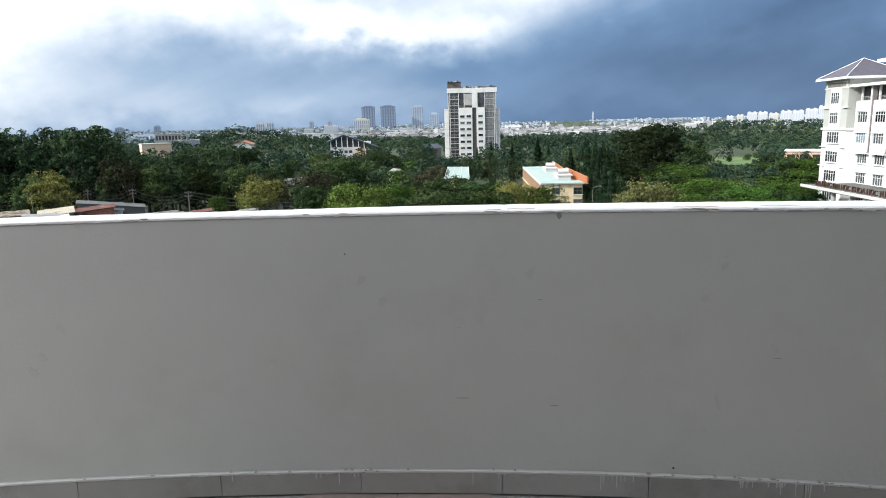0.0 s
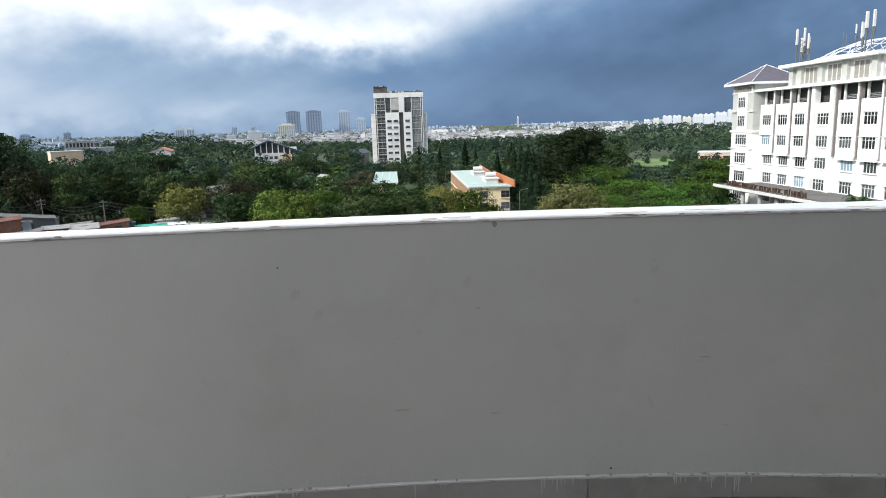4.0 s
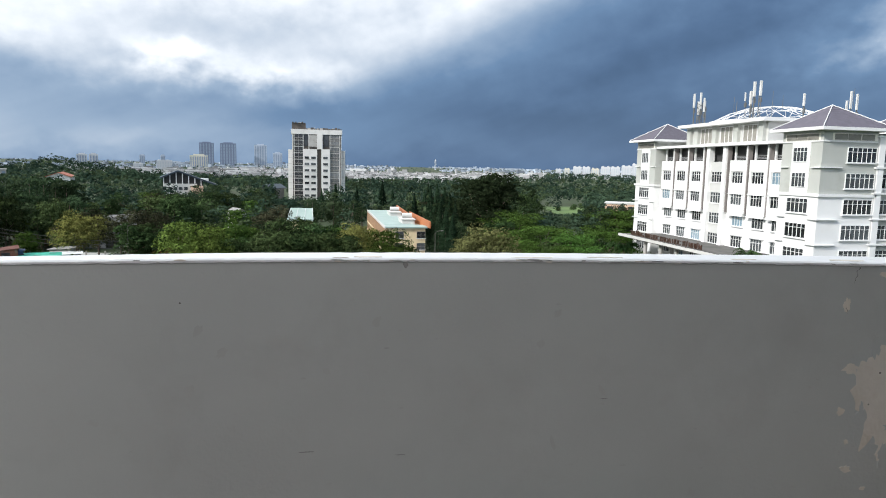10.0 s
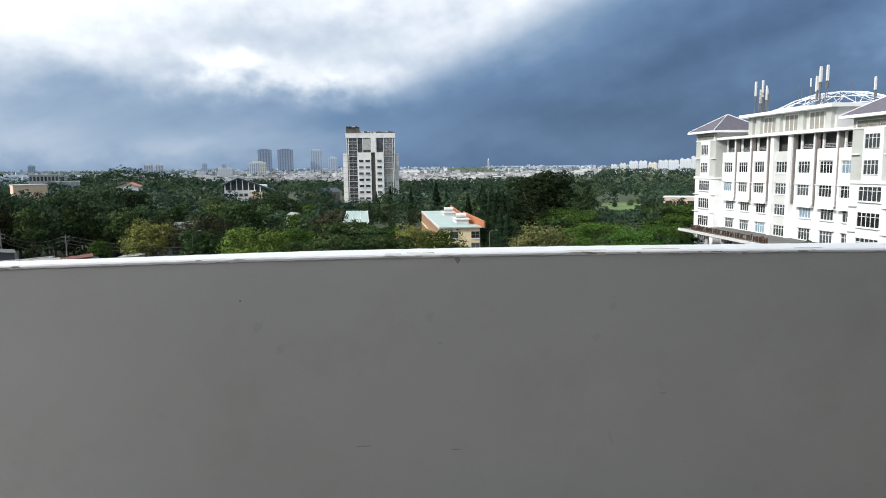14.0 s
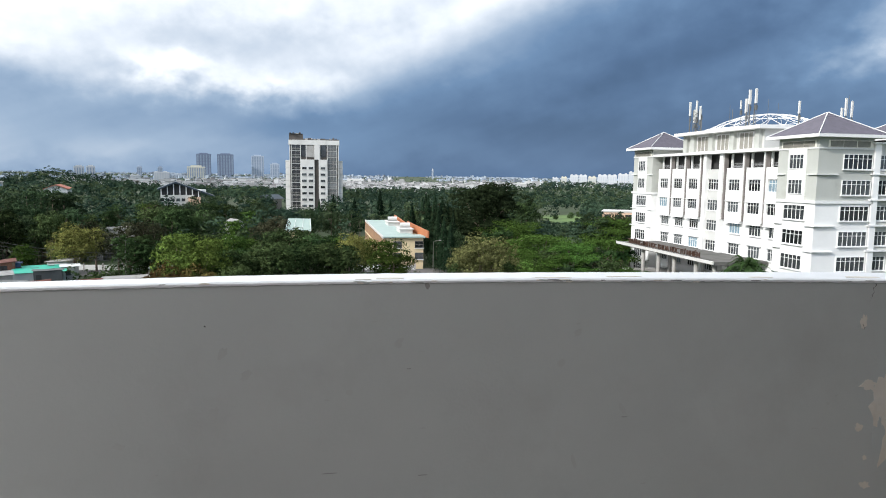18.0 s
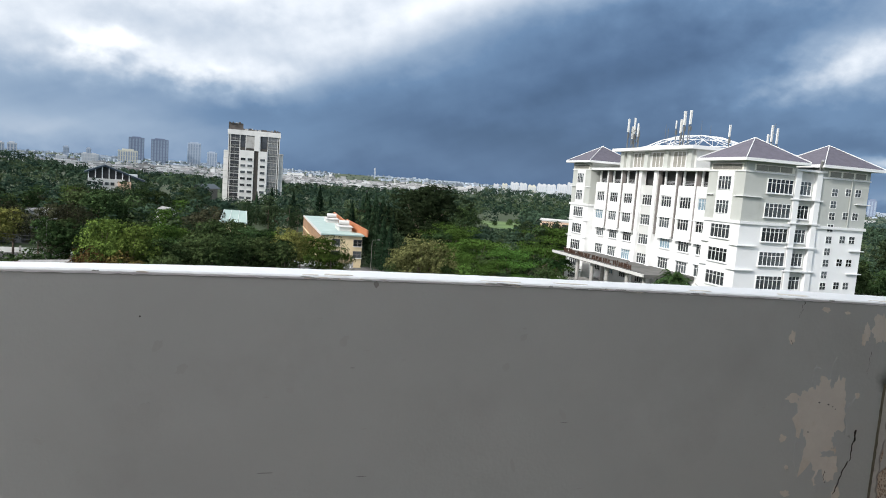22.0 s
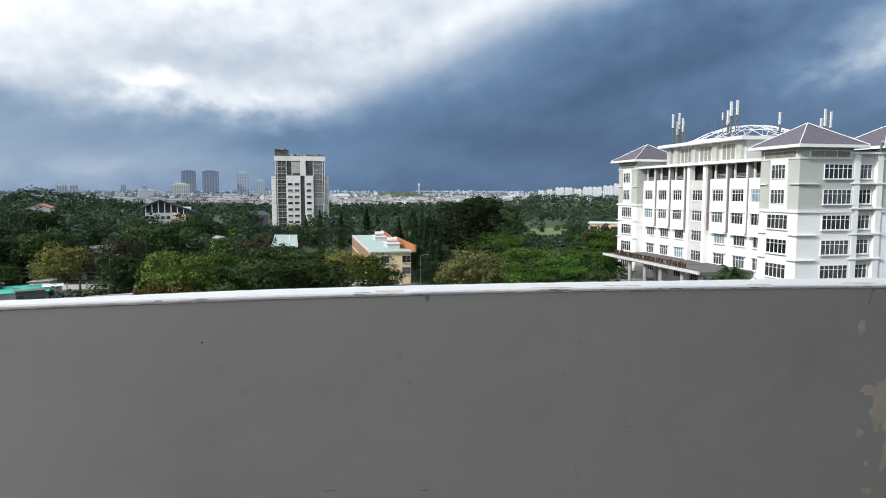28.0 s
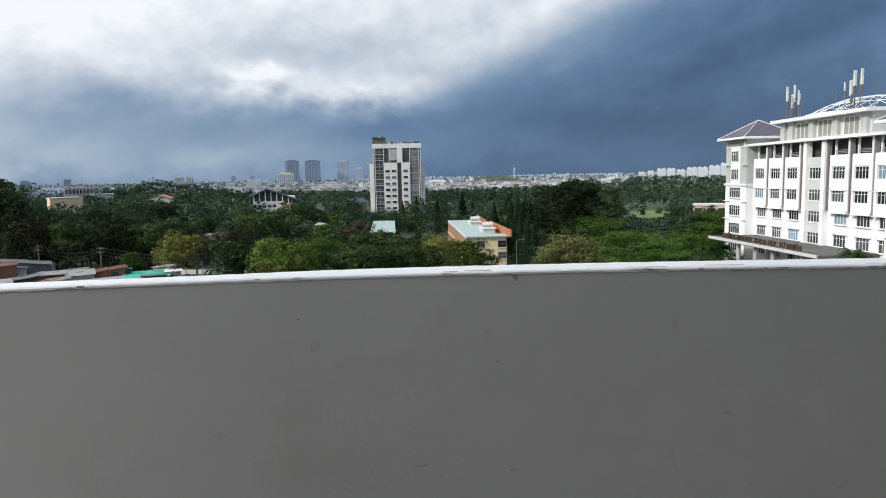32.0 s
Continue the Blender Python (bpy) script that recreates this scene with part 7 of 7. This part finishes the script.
lean_to(-35.6, -32.9, 146, -6.15, -6.3, 4, 0.4, "zinc", "void", "low shed with odd grey roof sheets")
lean_to(-34.9, -32.2, 142, -6.85, -6.75, 3, 0.4, "rust_pale", "concrete", "low shed with brown roof sheets")
lean_to(-38.0, -35.2, 153, -5.9, -5.9, 5, 0.5, "rust_pale", "concrete", "low house with mottled roof sheets")
lean_to(-36.3, -34.4, 146, -6.4, -6.3, 4, 0.4, "zinc", "concrete", "low house with a stained zinc roof")
lean_to(-41.5, -38.0, 151, -6.0, -5.9, 5, 0.5, "zinc", "concrete", "long low house with a zinc roof")
lean_to(-39.5, -36.0, 141, -7.0, -6.8, 5, 0.5, "rust", "brick", "low brick shed with a rusty roof")
lean_to(-27.0, -22.5, 140, -7.7, -7.6, 4, 0.3, "zinc", "concrete", "long low shed with a dull zinc roof")
shack(-33, 119.5, 6, 7.4, 8, -17.3, 0.2, "zinc", "zinc_dark", "grey corrugated iron workshop with a flat roof")
shack(-40, 116, 8, 8, 6, -17.3, 0.4, "rust", "brick", "low brick shed with a rusty roof")
shack(-17, 108, 14, 6.4, 6, -17.6, 0.7, "rust", "brick", "low house with a brown-red roof")
shack(-27.5, 111, 4, 8, 5, -17.9, 0.2, "zinc", "concrete", "low shed with a pale flat roof")
shack(-35, 109, 0, 7, 5, -18.0, 0.3, "tan_sheet", "concrete", "low shed with a tan roof")
shack(-51, 178, 4, 11, 8, -13.0, 0.6, "zinc", "concrete", "low shed with ragged grey roof sheets among trees")
for k in range(7):
    shack(-108 + 9.0 * k + rsh.uniform(-1.5, 1.5), rsh.uniform(148, 154), rsh.uniform(-25, 25), rsh.uniform(3, 5.5), rsh.uniform(2.5, 5), rsh.uniform(-17.9, -17.2), rsh.uniform(0.2, 0.5), rsh.choice(["zinc", "billboard", "tan_sheet", "rust_pale", "rust", "zinc"]), rsh.choice(["concrete", "brick", "billboard"]), "small shack with odd metal roof sheets")
for k in range(12):
    x, y = -112 + 6.3 * k + rsh.uniform(-2, 2), rsh.uniform(108, 124)
    if x > -38:
        continue
    shack(x, y, rsh.uniform(-20, 20), rsh.uniform(5, 8), rsh.uniform(5, 7), rsh.uniform(-18.2, -17.2), rsh.uniform(0.2, 0.6), rsh.choice(["zinc", "rust", "tan_sheet", "rust_pale", "zinc_dark"]), rsh.choice(["concrete", "brick"]), "small shack with a patched metal roof")
# corrugated front of the workshop
ws = thing("iron_fence", "grey corrugated iron fence", "fence", at=(-37.5, 119.0, GROUND), turn=6)
for k in range(20):
    child("sheet", Build().box(0.37 * k, 0.37 * k + 0.31, -0.12 + 0.05 * (k % 2), -0.05 + 0.05 * (k % 2), 0, 3.1).mesh("fence_sheet", "zinc"), ws)

# vaulted sheds
def vault(x, y, turn, w, l, top, mat, label):
    ob = thing("vaulted_shed", label, "shed", "row of vaulted sheds", at=(x, y, GROUND), turn=turn)
    n, verts, faces = 14, [], []
    hh, rise = top - GROUND - w * 0.22, w * 0.22
    for j in range(17):
        yy = l * j / 16
        rib = 0.04 if j % 2 else 0.0
        for i in range(n + 1):
            a = math.pi * i / n
            verts.append((-math.cos(a) * (w / 2 + rib), yy, hh + math.sin(a) * (rise + rib)))
    for j in range(16):
        for i in range(n):
            k = j * (n + 1) + i
            faces.append((k, k + n + 1, k + n + 2, k + 1))
    child("vault_sheet", mesh_of("vault_sheet", verts, faces, mat, True), ob)
    rim = Build()
    for i in range(n):
        a0, a1 = math.pi * i / n, math.pi * (i + 1) / n
        rim.beam((-math.cos(a0) * w / 2, -0.06, hh + math.sin(a0) * rise), (-math.cos(a1) * w / 2, -0.06, hh + math.sin(a1) * rise), 0.14, 0.16)
    child("rim", rim.mesh("vault_rim", "rust_pale"), ob)
    # near-black box that paints in the shade under the vault
    child("dark_inside", Build().box(-w / 2 + 0.1, w / 2 - 0.1, 0.8, l, 0, hh).mesh("vault_inside", "void"), ob)
    end = [(-math.cos(math.pi * i / n) * w * 0.48, 0.6, hh + math.sin(math.pi * i / n) * rise * 0.96) for i in range(n + 1)]
    child("end_wall", Build().quad_strip(end, [Vector(p) + Vector((0, 0.15, 0)) for p in end]).mesh("vault_end", "rust_pale"), ob)
    for s in (-1, 1):
        child("post", Build().rod((s * w / 2, 0, 0), (s * w / 2, 0, hh), 0.09).mesh("vault_post", "pole_wood"), ob)
    return ob


for x, m, lab in ((-9.2, "rust_pale", "vaulted shed with a mottled grey-brown roof"), (-5.6, "rust_pale", "vaulted shed with a mottled grey-brown roof"), (-1.9, "rust", "vaulted shed with a rusty red roof"), (1.7, "rust", "vaulted shed with a rusty red roof"), (5.2, "rust", "vaulted shed with a rusty red roof"), (8.9, "roof_mint", "vaulted shed with a pale green roof")):
    vault(x, 106.0, -3, 3.75, 13, -16.2 if m != "rust_pale" else -16.5, m, lab)
gw = thing("yard_wall", "grey rendered yard wall", "wall", at=(-4.5, 104.5, GROUND))
child("wall", Build().box(0, 5, 0, 0.2, 0, 3.6).mesh("yard_wall", "concrete"), gw)
# steel racks and pale panels by the workshop
for x, y, z, w in ((-25.6, 112.5, -15.9, 2.4), (-19.5, 111.5, -17.0, 2.0), (-102, 149, -13.6, 2.6), (-106, 150, -14.4, 1.8)):
    ob = thing("panel_board", "pale upright board on a steel frame", "board", at=(x, y, GROUND))
    h = z - GROUND
    child("board", Build().box(-w / 2, w / 2, -0.08, 0, h - 2.2, h).mesh("board", "billboard"), ob)
    for s in (-0.4, 0.4):
        child("post", Build().rod((s * w, 0.1, 0), (s * w, 0.1, h - 0.2), 0.07).mesh("board_post", "steel"), ob)
rack = thing("pipe_rack", "open steel pipe frame", "frame", at=(-24, 113.5, GROUND))
for i in range(6):
    child("upright", Build().rod((1.9 * i, 0, 0), (1.9 * i, 0, 4.0), 0.06).mesh("upright", "steel"), rack)
for z in (2.2, 3.0, 3.9):
    child("bar", Build().rod((0, 0, z), (9.5, 0, z), 0.05).mesh("bar", "steel"), rack)

# road wall and railings
rw = thing("road_wall", "low whitewashed wall along the road", "wall", at=(-60, 161.5, GROUND), turn=-6)
for k in range(20):
    child("wall_panel", Build().box(4.2 * k, 4.2 * k + 3.9, 0, 0.2, 0, 1.1).mesh("wall_panel", "billboard"), rw)
    child("pillar", Build().box(4.2 * k + 3.9, 4.2 * k + 4.2, -0.05, 0.25, 0, 1.5).mesh("pillar", "concrete"), rw)


def street_pole(azim, rng_, top_el, arms, lamp=False):
    x, y = at_az(azim, rng_)
    z = terrain(x, y)
    h = 1.65 + rng_ * math.tan(radians(top_el)) - z
    ob = thing("street_lamp" if lamp else "utility_pole", "slim steel street lamp with a curved arm" if lamp else "concrete utility pole with crossarms and wires", "lamp post" if lamp else "pole", at=(x, y, z), turn=-azim)
    child("pole", Build().rod((0, 0, -0.3), (0, 0, h), 0.13 if not lamp else 0.07, 8, 0.09 if not lamp else 0.04).mesh("pole", "pole_wood"), ob)
    for k in range(arms):
        child("crossarm", Build().box(-0.8, 0.8, -0.05, 0.05, h - 0.5 - 0.8 * k, h - 0.40 - 0.8 * k).mesh("crossarm", "pole_wood"), ob)
        for s in (-0.7, -0.25, 0.25, 0.7):
            child("insulator", Build().rod((s, 0, h - 0.38 - 0.8 * k), (s, 0, h - 0.15 - 0.8 * k), 0.04).mesh("insulator", "pole_wood"), ob)
    if lamp:
        child("arm", Build().rod((0, 0, h), (0.7, 0, h + 0.35), 0.035).rod((0.7, 0, h + 0.35), (1.3, 0, h + 0.4), 0.035).mesh("arm", "pole_wood"), ob)
        child("lamp_head", Build().soft_box(1.2, 1.75, -0.1, 0.1, h + 0.34, h + 0.46, 0.02).mesh("lamp_head", "zinc"), ob)
    return Vector((x, y, z + h))


tops = [street_pole(-38.5, 175, -4.2, 2), street_pole(-34.9, 172, -4.3, 2), street_pole(-31.2, 170, -4.25, 2), street_pole(-28.06, 168, -4.4, 2), street_pole(-23.95, 163, -4.85, 2), street_pole(-10.0, 141, -6.2, 1)]
for azim, rr, e in ((-14.9, 142, -5.15), (10.3, 143, -5.7), (20.5, 150, -6.5)):
    street_pole(azim, rr, e, 0, True)
for a, c in zip(tops, tops[1:]):
    for k, dz in enumerate((-0.15, -0.95, -1.7)):
        pts = [a.lerp(c, q / 8) + Vector((0, 0, dz - 1.6 * (1 - (2 * q / 8 - 1) ** 2))) for q in range(9)]
        across = (c - a).cross(Vector((0, 0, 1))).normalized() * 0.035
        up = Vector((0, 0, 0.035))
        verts = [p + o for p in pts for o in (across, up, -across, -up)]
        faces = [(4 * q + i, 4 * q + (i + 1) % 4, 4 * q + 4 + (i + 1) % 4, 4 * q + 4 + i) for q in range(8) for i in range(4)]
        tagged(new("overhead_wire", mesh_of("wire", verts, faces + [(3, 2, 1, 0), (32, 33, 34, 35)], "steel_black")), "thin black overhead wire between poles", "wire", "overhead wires")


# parked cars in the shade by the white building
def car(x, y, turn, paint, label):
    ob = thing("parked_car", label, "car", "parked cars", at=(x, y, GROUND + 0.09), turn=turn)
    b = Build().soft_box(-2.1, 2.1, -0.85, 0.85, 0.3, 0.85, 0.08)
    child("body", b.mesh("car_body", paint), ob)
    child("cabin", Build().frustum(-1.3, 1.2, -0.8, 0.8, 0.85, 1.45, 0.78).mesh("car_cabin", "glass_dark"), ob)
    child("roof", Build().soft_box(-0.95, 0.85, -0.62, 0.62, 1.43, 1.5, 0.02).mesh("car_roof", paint), ob)
    for sx_ in (-1.35, 1.35):
        for sy_ in (-0.8, 0.8):
            w = child("wheel", Build().rod((sx_, sy_ - 0.1, 0.32), (sx_, sy_ + 0.1, 0.32), 0.32, 14).mesh("car_wheel", "steel_black"), ob)
            child("rim", Build().rod((sx_, sy_ - 0.12, 0.32), (sx_, sy_ + 0.12, 0.32), 0.18, 10).mesh("car_rim", "steel"), w)
    return ob


for k in range(5):
    car(52 + 3.1 * k, 141 - 0.8 * k, 80, "car_white" if k % 2 == 0 else "steel", "parked car in pale paint under the trees")
